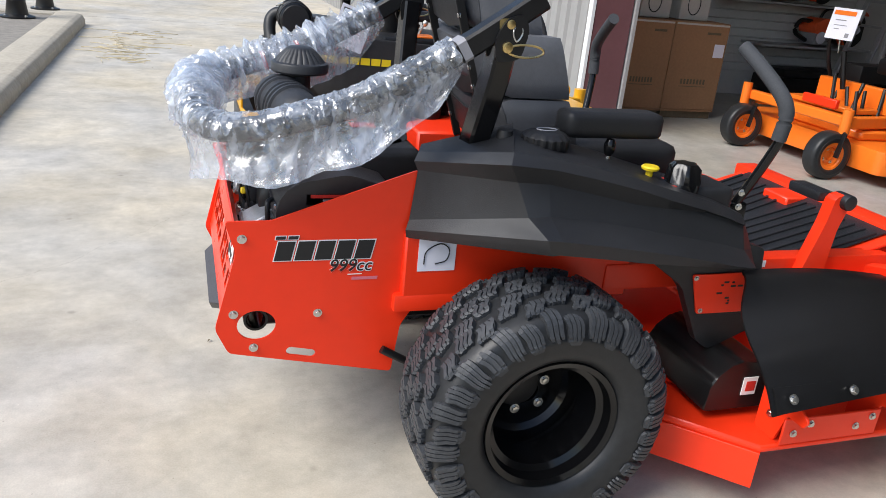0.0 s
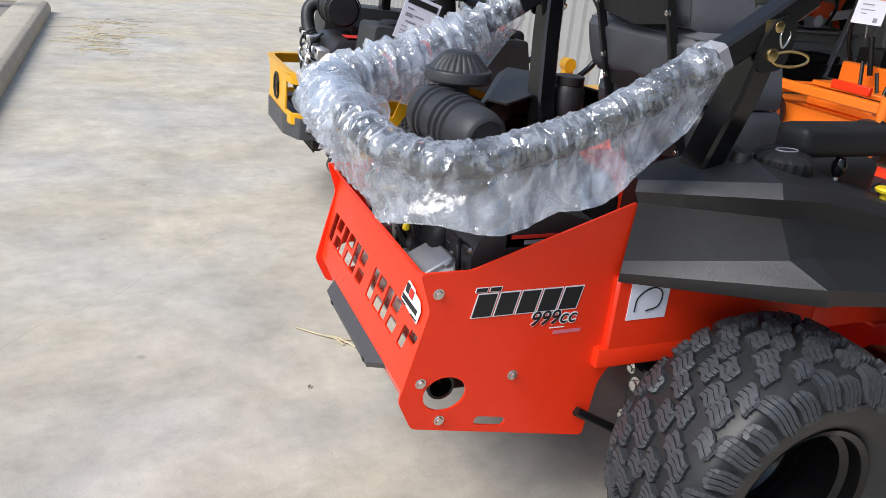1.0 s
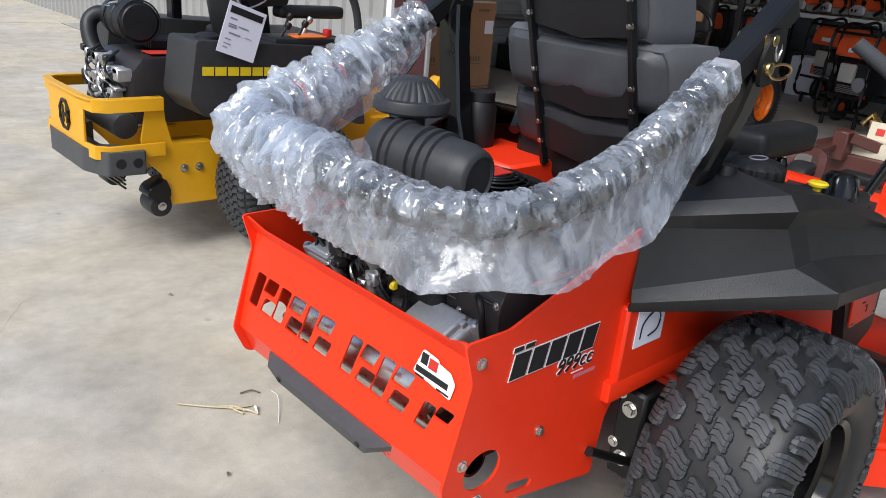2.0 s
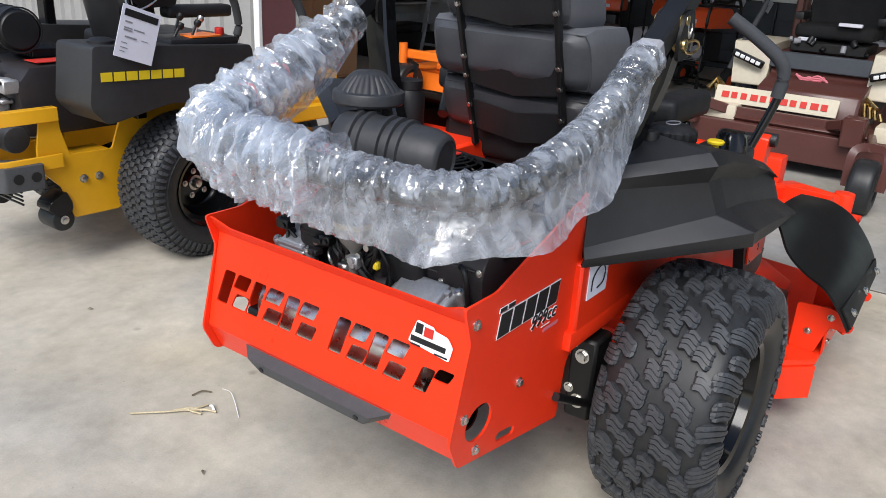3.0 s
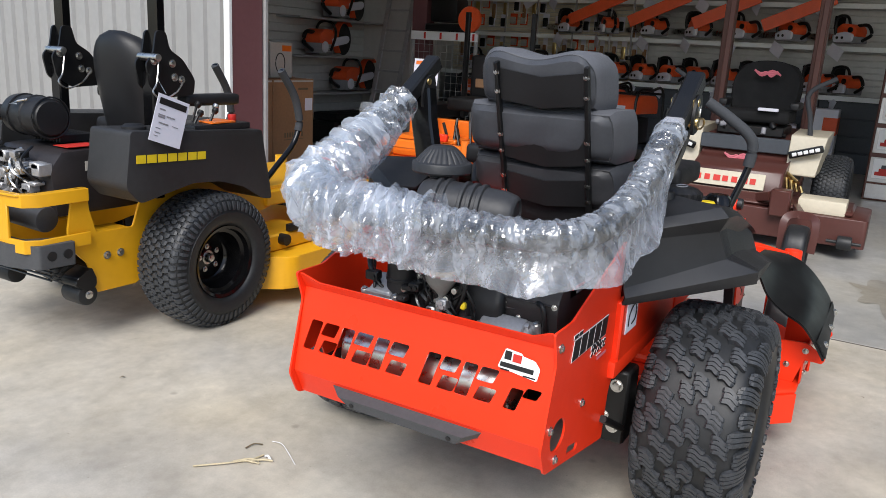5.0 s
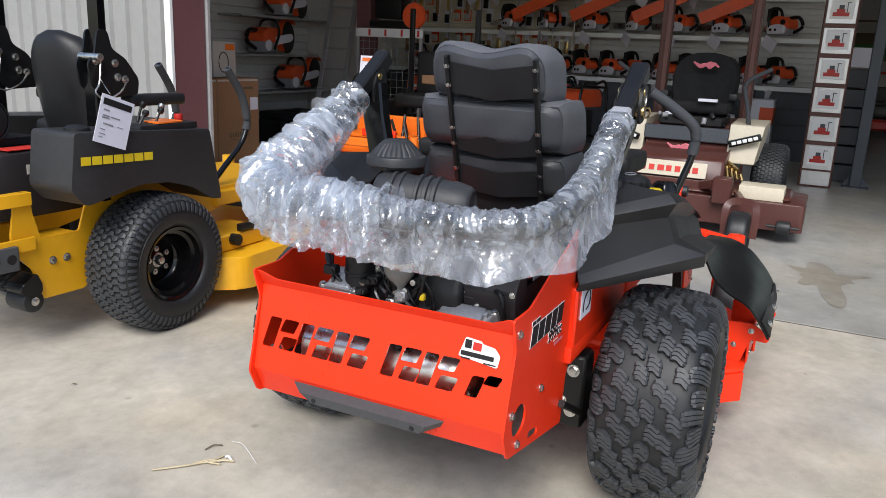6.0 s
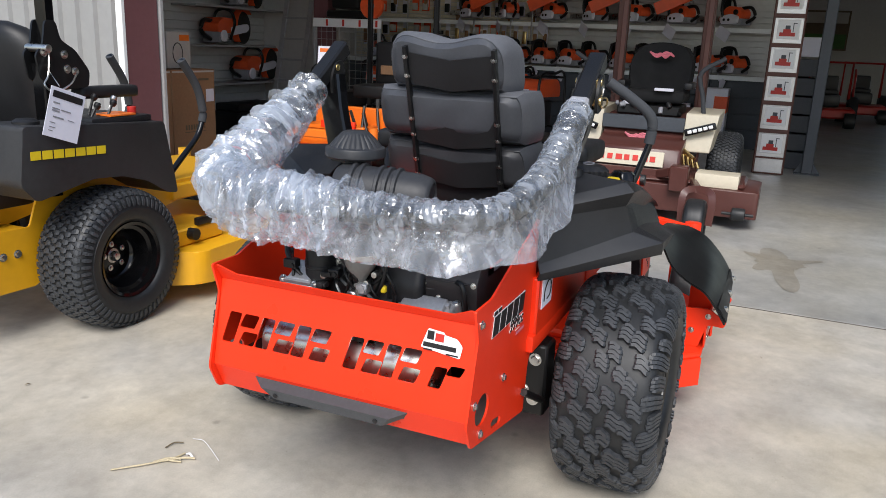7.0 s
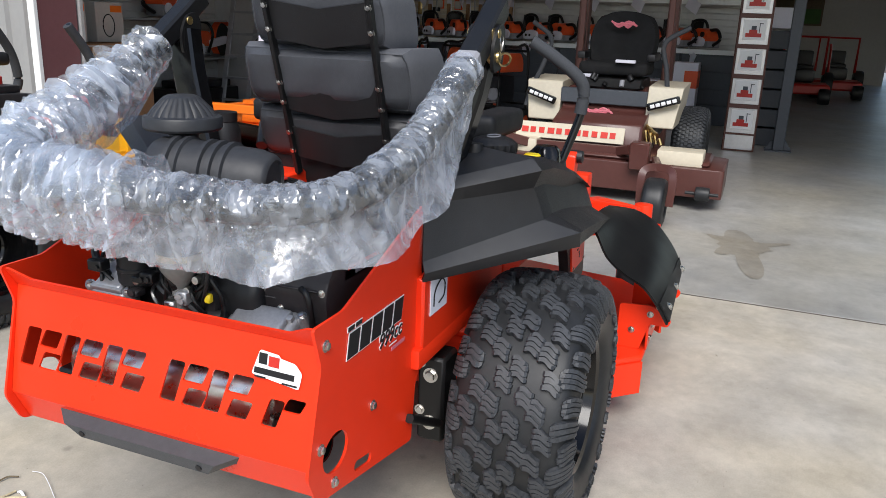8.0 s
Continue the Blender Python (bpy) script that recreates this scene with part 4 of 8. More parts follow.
for k in range(12):
    bm = B()
    y, z = -0.10 + 0.24 * rnd.random(), 0.63 + 0.15 * rnd.random()
    box(bm, 0.05, 0.078, y, y + 0.016 + 0.02 * rnd.random(), z, z + 0.012 + 0.02 * rnd.random(), 0.003, 1, None)
    cyl(bm, (0.045, y + 0.008, z + 0.01), (0.075, y + 0.008, z + 0.01), 0.006, n=8)
    part("linkage", bm, (STEEL, COWL, ALLOY, BLACK)[k % 4], engine, "plated bracket")
bm = B()
box(bm, 0.060, 0.074, -0.122, -0.108, 0.718, 0.736, 0.003)
part("connector", bm, KNOB, engine, "small yellow wire connector")
for k, (y, z) in enumerate(((-0.015, 0.735), (0.010, 0.700), (-0.085, 0.715))):
    bm = B()
    sweep(bm, smooth_path([(0.10, y + 0.02, z + 0.03), (0.065, y + 0.008, z + 0.022), (0.058, y - 0.008, z), (0.075, y - 0.02, z - 0.03)], 5), 0.0035, 8)
    part("cable", bm, (BLACK, STEEL, BLACK)[k], engine, ("black control cable", "bare steel control rod", "black ignition wire")[k])
# air cleaner
ca, cb = Vector((0.212, -0.166, 0.930)), Vector((0.168, 0.076, 0.944))
ax = (cb - ca).normalized()
bm = B()
lathe(bm, [(0, 0), (0.044, 0.0), (0.048, -0.005), (0.056, -0.002), (0.060, 0.004), (0.067, 0.03), (0.068, 0.078), (0.075, 0.081), (0.075, 0.090), (0.068, 0.093), (0.068, 0.101), (0.075, 0.104), (0.075, 0.113), (0.068, 0.116),
           (0.068, 0.124), (0.075, 0.127), (0.075, 0.134), (0.069, 0.137), (0.069, 0.172), (0.075, 0.175), (0.075, 0.183), (0.068, 0.186), (0.068, 0.193), (0.075, 0.196), (0.075, 0.204), (0.068, 0.207), (0.067, 0.235), (0.058, 0.248), (0, 0.25)], ca, ax, 44)
for v in bm.verts:
    o = ca + ax * (v.co - ca).dot(ax)
    v.co = o + (v.co - o) * 0.94
part("air_cleaner", bm, AIRBOX, engine, "ribbed black air cleaner canister")
bm = B()
sweep(bm, [(0.136, -0.045, 0.920), (0.124, -0.060, 0.910), (0.122, -0.095, 0.907), (0.130, -0.110, 0.910)], 0.003, 6)
sweep(bm, [(0.134, -0.040, 0.903), (0.122, -0.065, 0.895), (0.124, -0.100, 0.895)], 0.003, 6)
part("clip", bm, STEEL, engine, "plated spring clip")
bm = B()
lathe(bm, [(0, 0.080), (0.028, 0.078), (0.036, 0.074), (0.042, 0.069), (0.058, 0.053), (0.068, 0.040), (0.070, 0.038), (0.077, 0.036), (0.079, 0.032), (0.079, 0.014), (0.075, 0.009), (0.060, 0.006), (0.045, 0.003), (0.030, 0.0), (0.028, -0.09), (0, -0.09)], (0.232, 0.062, 1.006), (0, 0, 1), 96)
for v in [v for v in bm.verts if v.co.z > 1.035]:
    d = Vector((v.co.x - 0.232, v.co.y - 0.062))
    if 0.040 < d.length < 0.069 and int(round(math.atan2(d.y, d.x) / (2 * math.pi) * 96)) % 4 == 0:
        v.co.z -= 0.0038
part("pre_cleaner", bm, AIRBOX, engine, "black mushroom pre-cleaner with radial ribs")
# cooling fan screen
bm = B()
for k in range(9):
    r = 0.018 + 0.0125 * k
    sweep(bm, [(0.40 + r * math.cos(2 * math.pi * i / 36), -0.03 + r * math.sin(2 * math.pi * i / 36), 0.888 - 0.06 * (r / 0.12) ** 4) for i in range(37)], 0.003, 6)
for k in range(8):
    a = math.pi * k / 4
    sweep(bm, [(0.40 + r * math.cos(a), -0.03 + r * math.sin(a), 0.884 - 0.06 * (r / 0.12) ** 4) for r in (0.01, 0.05, 0.09, 0.12)], 0.003, 6)
part("fan_screen", bm, BLACK, engine, "black wire fan screen")
bm = B()
cyl(bm, (0.40, -0.03, 0.80), (0.40, -0.03, 0.865), 0.125, n=40)
part("fan_housing", bm, ENGINE, engine)
bm = B()
box(bm, 0.36, 0.43, -0.06, -0.01, 0.889, 0.893, 0.001)
part("fan_label", bm, REDINK, engine)
bm = B()
box(bm, 0.20, 0.36, -0.335, -0.3315, 0.758, 0.785)
eb = part("engine_badge", bm, INK, engine, "black engine badge with a red stripe")
bars("badge_stripe", [(0.0, 0.016, 0.13, 0.008)], eb, REDINK, plane((0.21, -0.3356, 0.76), (1, 0, 0), (0, 0, 1)))
bars("badge_print", [(0.03, 0.003, 0.09, 0.009)], eb, GREYINK, plane((0.21, -0.3356, 0.76), (1, 0, 0), (0, 0, 1)))
# muffler behind the cut-outs, with its tail pipe
bm = B()
cyl(bm, (0.115, -0.26, 0.525), (0.115, 0.24, 0.525), 0.068, n=36, w=0.014)
part("muffler", bm, STEEL, engine, "bright steel muffler behind the rear guard")
bm = B()
lathe(bm, [(0.024, 0.0), (0.030, 0.0), (0.030, 0.10), (0.024, 0.10)], (0.079, -0.36, 0.466), (0, 1, 0), 28, True)
part("tail_pipe", bm, GLOSSBLACK, engine, "black tail pipe")
bm = B()
box(bm, 0.60, 0.82, 0.10, 0.35, 0.60, 0.845, 0.008)
part("tank_cover", bm, ORANGE, mower)
bm = B()
box(bm, 0.5982, 0.5998, 0.295, 0.345, 0.80, 0.84)
cl = part("caution_label", bm, KNOB, mower, "yellow caution label")
words("caution_word", "CAUTION", 0.011, cl, INK, plane((0.5972, 0.320, 0.833), (0, -1, 0), (0, 0, 1)))
bars("caution_print", [(-0.02, -0.006 * k, 0.04, 0.002) for k in range(5)], cl, INK, plane((0.5976, 0.320, 0.826), (0, -1, 0), (0, 0, 1)))
bm = B()
lathe(bm, [(0, 0), (0.05, 0), (0.05, 0.10), (0.04, 0.12), (0.042, 0.122), (0.042, 0.145), (0.0, 0.15)], (0.69, 0.32, 0.845), (0, 0, 1), 28)
part("coolant_bottle", bm, ENGINE, mower, "black capped canister")

# roll bar, folded down to the rear
for sd, oy in ((-1, 0.0), (1, -0.065)):
    bm = B()
    sweep(bm, [(0.588, sd * 0.312 + oy, 0.62), (0.592, sd * 0.320 + oy, 0.80), (0.598, sd * 0.374 + oy, 0.92), (0.616, sd * 0.424 + oy, 1.10), (0.624, sd * 0.440 + oy, 1.20)], 0, rect=(0.052, 0.074), up=(0, 1, 0))
    up = part("roll_bar_post", bm, GLOSSBLACK, mower, "black square-tube roll bar post")
    for e in (-0.030, 0.030):
        bm = B()
        prism(bm, rounded([(0.590, 1.140), (0.650, 1.150), (0.665, 1.215), (0.650, 1.250), (0.610, 1.240), (0.585, 1.195)], 0.018), "y", sd * 0.450 + oy + e - 0.004, sd * 0.450 + oy + e + 0.004)
        part("hinge_cheek", bm, BLACK, mower, "black hinge cheek of the roll bar")
    bm = B()
    cyl(bm, (0.614, sd * 0.412 + oy, 1.176), (0.614, sd * 0.490 + oy, 1.176), 0.013, n=14, w=0.003)
    cyl(bm, (0.618, sd * 0.412 + oy, 1.226), (0.618, sd * 0.486 + oy, 1.226), 0.011, n=14, w=0.003)
    cyl(bm, (0.614, sd * 0.466 + oy, 1.176), (0.614, sd * 0.476 + oy, 1.176), 0.02, n=18)
    prism(bm, rounded([(0.595, 1.208), (0.655, 1.216), (0.655, 1.242), (0.592, 1.236)], 0.008), "y", sd * 0.472 + oy, sd * 0.476 + oy)
    part("hinge_pin", bm, BRASS, mower, "yellow zinc hinge pin")
    bm = B()
    ring = [(0.614 + 0.045 + 0.045 * math.cos(a), sd * 0.486 + oy, 1.170 + 0.014 * math.sin(a)) for a in [2 * math.pi * k / 20 for k in range(21)]]
    sweep(bm, ring, 0.0028, 6)
    part("lynch_ring", bm, BRASS, mower)
    bm = B()
    sweep(bm, smooth_path([(0.64, sd * 0.480 + oy, 1.23), (0.648, sd * 0.484 + oy, 1.21), (0.635, sd * 0.485 + oy, 1.19), (0.625, sd * 0.484 + oy, 1.21), (0.635, sd * 0.480 + oy, 1.23)], 5), 0.002, 6)
    part("lanyard", bm, STEEL, mower, "thin wire lanyard")
LEG = [(0.700, 1.285, 0.450), (0.610, 1.222, 0.450), (0.500, 1.150, 0.450), (0.300, 1.040, 0.450), (0.170, 0.995, 0.447), (0.080, 0.968, 0.430), (0.012, 0.953, 0.386), (-0.030, 0.947, 0.312), (-0.045, 0.944, 0.200)]
HOOP = [(x, -y, z) for x, z, y in LEG] + [(-0.047, -0.030, 0.943)] + [(x, y - 0.065, z) for x, z, y in LEG[::-1]]
HP = smooth_path(HOOP, 8)
bm = B()
sweep(bm, HP, 0, rect=(0.050, 0.050))
part("roll_bar_hoop", bm, BLACK, mower, "black tubular hoop folded down behind the engine")
bm = B()
sweep(bm, [(0.511, -0.450, 1.157), (0.529, -0.450, 1.169)], 0, rect=(0.053, 0.053))
part("tape_band", bm, GREYINK, mower, "band of grey tape")
bm = B()
sweep(bm, [Vector((0.160, 0.381, 0.992)) + t * Vector((0.115, 0.003, 0.040)) for t in (0.0, 1.0)], 0, rect=(0.053, 0.053))
part("warning_label", bm, GREYINK, mower, "grey warning label with red ends under the plastic")
for t in (0.0, 0.92):
    bm = B()
    sweep(bm, [Vector((0.160, 0.381, 0.992)) + q * Vector((0.115, 0.003, 0.040)) for q in (t, t + 0.10)], 0, rect=(0.0545, 0.0545))
    part("label_end", bm, REDINK, mower)

# wheels
RT = 0.328
SEC = Section(tread_profile(0.296, RT - 0.012, 0.045, 0.172))
TREAD = all_terrain_tread(SEC, RT - 0.012)
for sd in (-1, 1):
    wheel(mower, (0.749, sd * 0.601, 0.319), 0.296, RT - 0.012, 0.168, TREAD, 0 if sd < 0 else 180, depth=0.19, shoulder=0.045)


# fenders: section by section from the rear corner forward, as (x, y, z) rows from the top inwards to the lip
def fender(sd):
    # sections from the top inwards: inner, ridge, edge, undercut, foot of the face, lip, underside, return
    A = [(0.490, 0.300, 0.906), (0.464, 0.366, 0.904), (0.450, 0.382, 0.884), (0.460, 0.386, 0.862), (0.446, 0.392, 0.737), (0.436, 0.402, 0.714), (0.441, 0.394, 0.690), (0.470, 0.372, 0.690)]
    C = [(0.720, 0.330, 0.972), (0.622, 0.578, 0.960), (0.608, 0.604, 0.937), (0.640, 0.580, 0.890), (0.668, 0.603, 0.812), (0.682, 0.688, 0.788), (0.698, 0.686, 0.750), (0.712, 0.640, 0.745)]
    rows = [[tuple(Vector(a).lerp(Vector(c), t)) for a, c in zip(A, C)] for t in (0, 0.03, 0.35, 0.68, 0.97, 1.0)]
    for x, a, b, c, d, e in ((0.72, 0.948, 0.886, 0.817, 0.784, 0.750), (0.83, 0.926, 0.863, 0.804, 0.768, 0.735), (0.96, 0.896, 0.834, 0.782, 0.747, 0.716), (1.05, 0.870, 0.822, 0.764, 0.731, 0.705), (1.16, 0.842, 0.812, 0.744, 0.710, 0.694), (1.24, 0.818, 0.792, 0.728, 0.692, 0.684), (1.30, 0.796, 0.772, 0.712, 0.684, 0.678)):
        f = (x - 0.70) / 0.60
        rows.append([(x, 0.330, a + 0.010), (x, 0.576 - 0.02 * f, a), (x, 0.604 - 0.02 * f, a - 0.022), (x, 0.582 - 0.01 * f, b), (x, 0.608 - 0.012 * f, c), (x, 0.688 - 0.035 * f, d), (x, 0.684 - 0.035 * f, e), (x, 0.630, e - 0.006)])
    rows.append([(1.345, 0.330, 0.770), (1.345, 0.480, 0.768), (1.345, 0.525, 0.756), (1.345, 0.540, 0.742), (1.345, 0.570, 0.705), (1.335, 0.600, 0.682), (1.335, 0.598, 0.676), (1.32, 0.56, 0.674)])
    bm = B()
    shell(bm, [[(x, sd * y, z) for x, y, z in r] for r in rows], -0.006 * sd)
    bevel(bm, [e for e in bm.edges if len(e.link_faces) == 2 and 0.12 < e.calc_face_angle(0) < 1.4], 0.004, 2)
    return part("fender", bm, FENDER, mower, "matt black moulded fender with a flared lip", 14)


for sd in (-1, 1):
    fd = fender(sd)
    bm = B()
    # leg of the fender in front of the tyre
    prism(bm, rounded([(1.01, 0.700), (1.33, 0.715), (1.40, 0.700), (1.43, 0.46), (1.29, 0.40), (1.245, 0.43), (1.16, 0.60)], 0.015), "y", sd * 0.50 - 0.03, sd * 0.50 + 0.06 * sd, 0.012, 2)
    part("fender_leg", bm, FENDER, mower, "black plastic leg before the tyre", 28)
    bm = B()
    prism(bm, rounded([(1.185, 0.632), (1.375, 0.632), (1.388, 0.515), (1.222, 0.515)], 0.008), "y", sd * 0.560, sd * 0.566, 0.001)
    pl = part("fender_plate", bm, ORANGE, mower, "red-orange riveted plate with a pierced picture")
    for bx, bz in ((1.197, 0.622), (1.37, 0.622), (1.232, 0.525), (1.378, 0.525)):
        bolt(pl, (bx, sd * 0.566, bz), (0, sd, 0), 0.6)
    bm = B()
    rr = random.Random(5)
    for k in range(9):
        x, z = 1.27 + 0.07 * rr.random(), 0.54 + 0.07 * rr.random()
        box(bm, x, x + 0.006 + 0.012 * rr.random(), sd * 0.566, sd * 0.5672, z, z + 0.005, 0)
    part("piercings", bm, INK, pl)

# seat: cushions in three tiers on a dark shell, straps and bars behind
SY = -0.03
seat = new("seat")
seat.parent = mower
tagged(seat, "tall grey vinyl suspension seat with armrests")


def lean(z):
    return 0.735 - (z - 0.88) * 0.32


def cushion(name, z0, z1, half, mat_, top=False, depth=0.11, bulge=0.02):
    """A boxed cushion: flat rear panel inside a piped seam, a border strip round it, and the front side."""
    bm = B()
    nz, ny = 8, 18

    def grid(shrink, drop, x_of):
        rows = []
        for j in range(nz + 1):
            v = j / nz
            row = []
            for i in range(ny + 1):
                u = -1 + 2 * i / ny
                z = z0 + drop + (z1 - z0 - 2 * drop) * v
                wv = (half - shrink) * (1 - 0.05 * (2 * v - 1) ** 4)
                if top:
                    z += v * (0.016 * math.cos(u * math.pi * 1.0) * -1 + 0.012 - 0.045 * u ** 6)
                edge = max(0.0, 1 - max(abs(u) ** 6, abs(2 * v - 1) ** 6))
                row.append((lean(z) + 0.055 + x_of(u, v, edge), SY + u * wv, z))
            rows.append(row)
        return rows

    def rim(G):
        return G[0] + [r[-1] for r in G[1:]] + G[-1][-2::-1] + [r[0] for r in G[-2:0:-1]]

    rear = grid(0.012, 0.013, lambda u, v, e: -(0.045 + bulge) * (0.58 + 0.42 * e ** 0.5) + 0.010 * abs(u) ** 4 + 0.0018 * math.sin(9 * u + 7 * v))
    middle = grid(0.0, 0.0, lambda u, v, e: -0.012 + 0.012 * abs(u) ** 4)
    front = grid(0.0, 0.0, lambda u, v, e: depth + 0.03 * abs(u) ** 3)
    shell_bm = B()
    panel = [[bm.verts.new(p) for p in r] for r in rear]
    seam, M = ([shell_bm.verts.new(p) for p in rim(G)] for G in (rear, middle))
    W = [[shell_bm.verts.new(p) for p in r] for r in front]
    for to, G in ((bm, panel), (shell_bm, W)):
        for a, b in zip(G, G[1:]):
            for i in range(ny):
                to.faces.new((a[i], a[i + 1], b[i + 1], b[i]))
    for A, C in ((seam, M), (M, rim(W))):
        for i in range(len(A)):
            k = (i + 1) % len(A)
            shell_bm.faces.new((A[i], A[k], C[k], C[i]))
    ob = part(name, bm, mat_, seat, "", 46)
    # the cushion coloured as shaded also gets the darker border
    part("border", shell_bm, VINYLPALE if mat_ is VINYL else VINYL, ob, "lighter grey vinyl border", 46)
    bm = B()
    seam = rim(rear)
    sweep(bm, [Vector(p) for p in seam + seam[:2]], 0.0022, 6)
    part("piping", bm, mat_, ob)
    return ob


SY = -0.008
cushion("headrest", 1.175, 1.328, 0.192, VINYL, True)
cushion("backrest", 1.020, 1.180, 0.245, VINYL, False, 0.14, 0.03)
# same vinyl as the backrest; the shade below it is put into the colour
cushion("lumbar_cushion", 0.870, 1.015, 0.245, VINYLSHADE, False, 0.14)
bm = B()
box(bm, 0.76, 1.29, SY - 0.255, SY + 0.255, 0.79, 0.905, 0.045, 4)
part("seat_cushion", bm, VINYLDARK, seat, "black vinyl seat cushion", 50)
SY = -0.042
for y in (SY - 0.138, SY + 0.142):
    bm = B()
    sweep(bm, [(lean(z) - 0.020, y, z) for z in (0.84, 1.05, 1.30)], 0, rect=(0.022, 0.012), up=(0, 1, 0))
    bar = part("back_bar", bm, BLACK, seat, "flat black steel bar")
    for z in (0.905, 0.955, 1.035, 1.085, 1.215, 1.270):
        bolt(bar, (lean(z) - 0.027, y, z), (-1, 0, -0.3), 0.75)
for z0, z1 in ((0.890, 0.972), (1.018, 1.105), (1.195, 1.285)):
    bm = B()
    n = 12
    for zz in (0,):
        rows = []
        for j, z in enumerate((z0, z1)):
            rows.append([(lean(z - 0.014 * (1 - abs(-1 + 2 * i / n))) - 0.012, SY + 0.003 + (-1 + 2 * i / n) * 0.145, z - 0.020 * (1 - abs(-1 + 2 * i / n))) for i in range(n + 1)])
        shell(bm, rows, 0.004)
    part("back_strap", bm, VINYLDARK, seat, "black chevron strap across the seat back")
for sd in (-1, 1):
    bm = B()
    box(bm, 0.835, 1.118, SY + sd * 0.325 - 0.045, SY + sd * 0.325 + 0.045, 0.952, 1.020, 0.026, 4)
    part("armrest", bm, VINYLDARK, seat, "padded black armrest", 50)
    bm = B()
    sweep(bm, [(0.74, SY + sd * 0.27, 0.90), (0.80, SY + sd * 0.30, 0.95), (0.90, SY + sd * 0.32, 0.965)], 0.016, 10)
    part("armrest_bracket", bm, BLACK, seat)
bm = B()
box(bm, 0.78, 1.22, -0.24, 0.20, 0.60, 0.80, 0.02, 2)
part("seat_base", bm, BLACK, seat)

# right console: fuel cap, levers and knobs
bm = B()
lathe(bm, [(0, 0.036), (0.030, 0.036), (0.048, 0.030), (0.056, 0.020), (0.056, 0.0), (0.050, -0.02), (0, -0.02)], (0.765, -0.436, 0.945), (0, 0, 1), 72)
for v in bm.verts:
    d = Vector((v.co.x - 0.765, v.co.y + 0.436))
    if d.length > 0.052 and int(round(math.atan2(d.y, d.x) / (2 * math.pi) * 72)) % 4 < 2:
        v.co.x, v.co.y = 0.765 + d.x * 1.08, -0.436 + d.y * 1.08
fc = part("fuel_cap", bm, ENGINE, mower, "knurled black fuel cap")
bm = B()
sweep(bm, [(0.765 + 0.026 * math.cos(2 * math.pi * i / 24), -0.436 + 0.015 * math.sin(2 * math.pi * i / 24), 0.982) for i in range(25)], 0.0018, 6)
part("cap_mark", bm, GREYINK, fc)
bm = B()
lathe(bm, [(0, 0.03), (0.018, 0.028), (0.022, 0.01), (0.022, -0.02), (0, -0.02)], (0.660, -0.425, 0.948), (0, 0, 1), 20)
part("vent_cap", bm, ENGINE, mower)
bm = B()
box(bm, 0.90, 1.31, -0.505, -0.36, 0.72, 0.852, 0.02, 3, Matrix.Translation((0, 0, 0)) @ Matrix.Shear("XY", 4, (0, 0)))
part("console", bm, FENDER, mower, "black control console")
bm = B()
cyl(bm, (0.965, -0.400, 0.84), (0.970, -0.398, 0.915), 0.006, n=10)
tl = part("throttle_stem", bm, STEEL, mower)
bm = B()
lathe(bm, [(0, 0.045), (0.010, 0.043), (0.016, 0.03), (0.014, 0.01), (0.007, 0.0), (0, 0)], (0.970, -0.398, 0.908), (0, 0, 1), 18)
part("throttle_knob", bm, GLOSSBLACK, mower, "round black throttle knob")
bm = B()
lathe(bm, [(0, 0.03), (0.020, 0.030), (0.024, 0.026), (0.022, 0.020), (0.010, 0.016), (0.009, 0.0), (0, 0)], (1.065, -0.456, 0.868), (0, 0, 1), 24)
part("blade_switch", bm, KNOB, mower, "yellow pull switch")
bm = B()
lathe(bm, [(0, 0.05), (0.026, 0.048), (0.036, 0.036), (0.040, 0.0), (0.046, -0.004), (0.046, -0.03), (0, -0.03)], (1.160, -0.470, 0.862), (0, 0, 1), 24)
for v in bm.verts:
    d = Vector((v.co.x - 1.160, v.co.y + 0.470))
    if 0.025 < d.length < 0.043 and int(round(math.atan2(d.y, d.x) / (2 * math.pi) * 24)) % 4 < 2:
        v.co.x, v.co.y = 1.160 + d.x * 1.2, -0.470 + d.y * 1.2
part("height_dial", bm, GLOSSBLACK, mower, "fluted black dial")
bm = B()
box(bm, 0.985, 1.02, -0.43, -0.39, 0.852, 0.858, 0.001)
box(bm, 1.10, 1.14, -0.50, -0.42, 0.850, 0.856, 0.001)
part("console_label", bm, REDINK, mower)

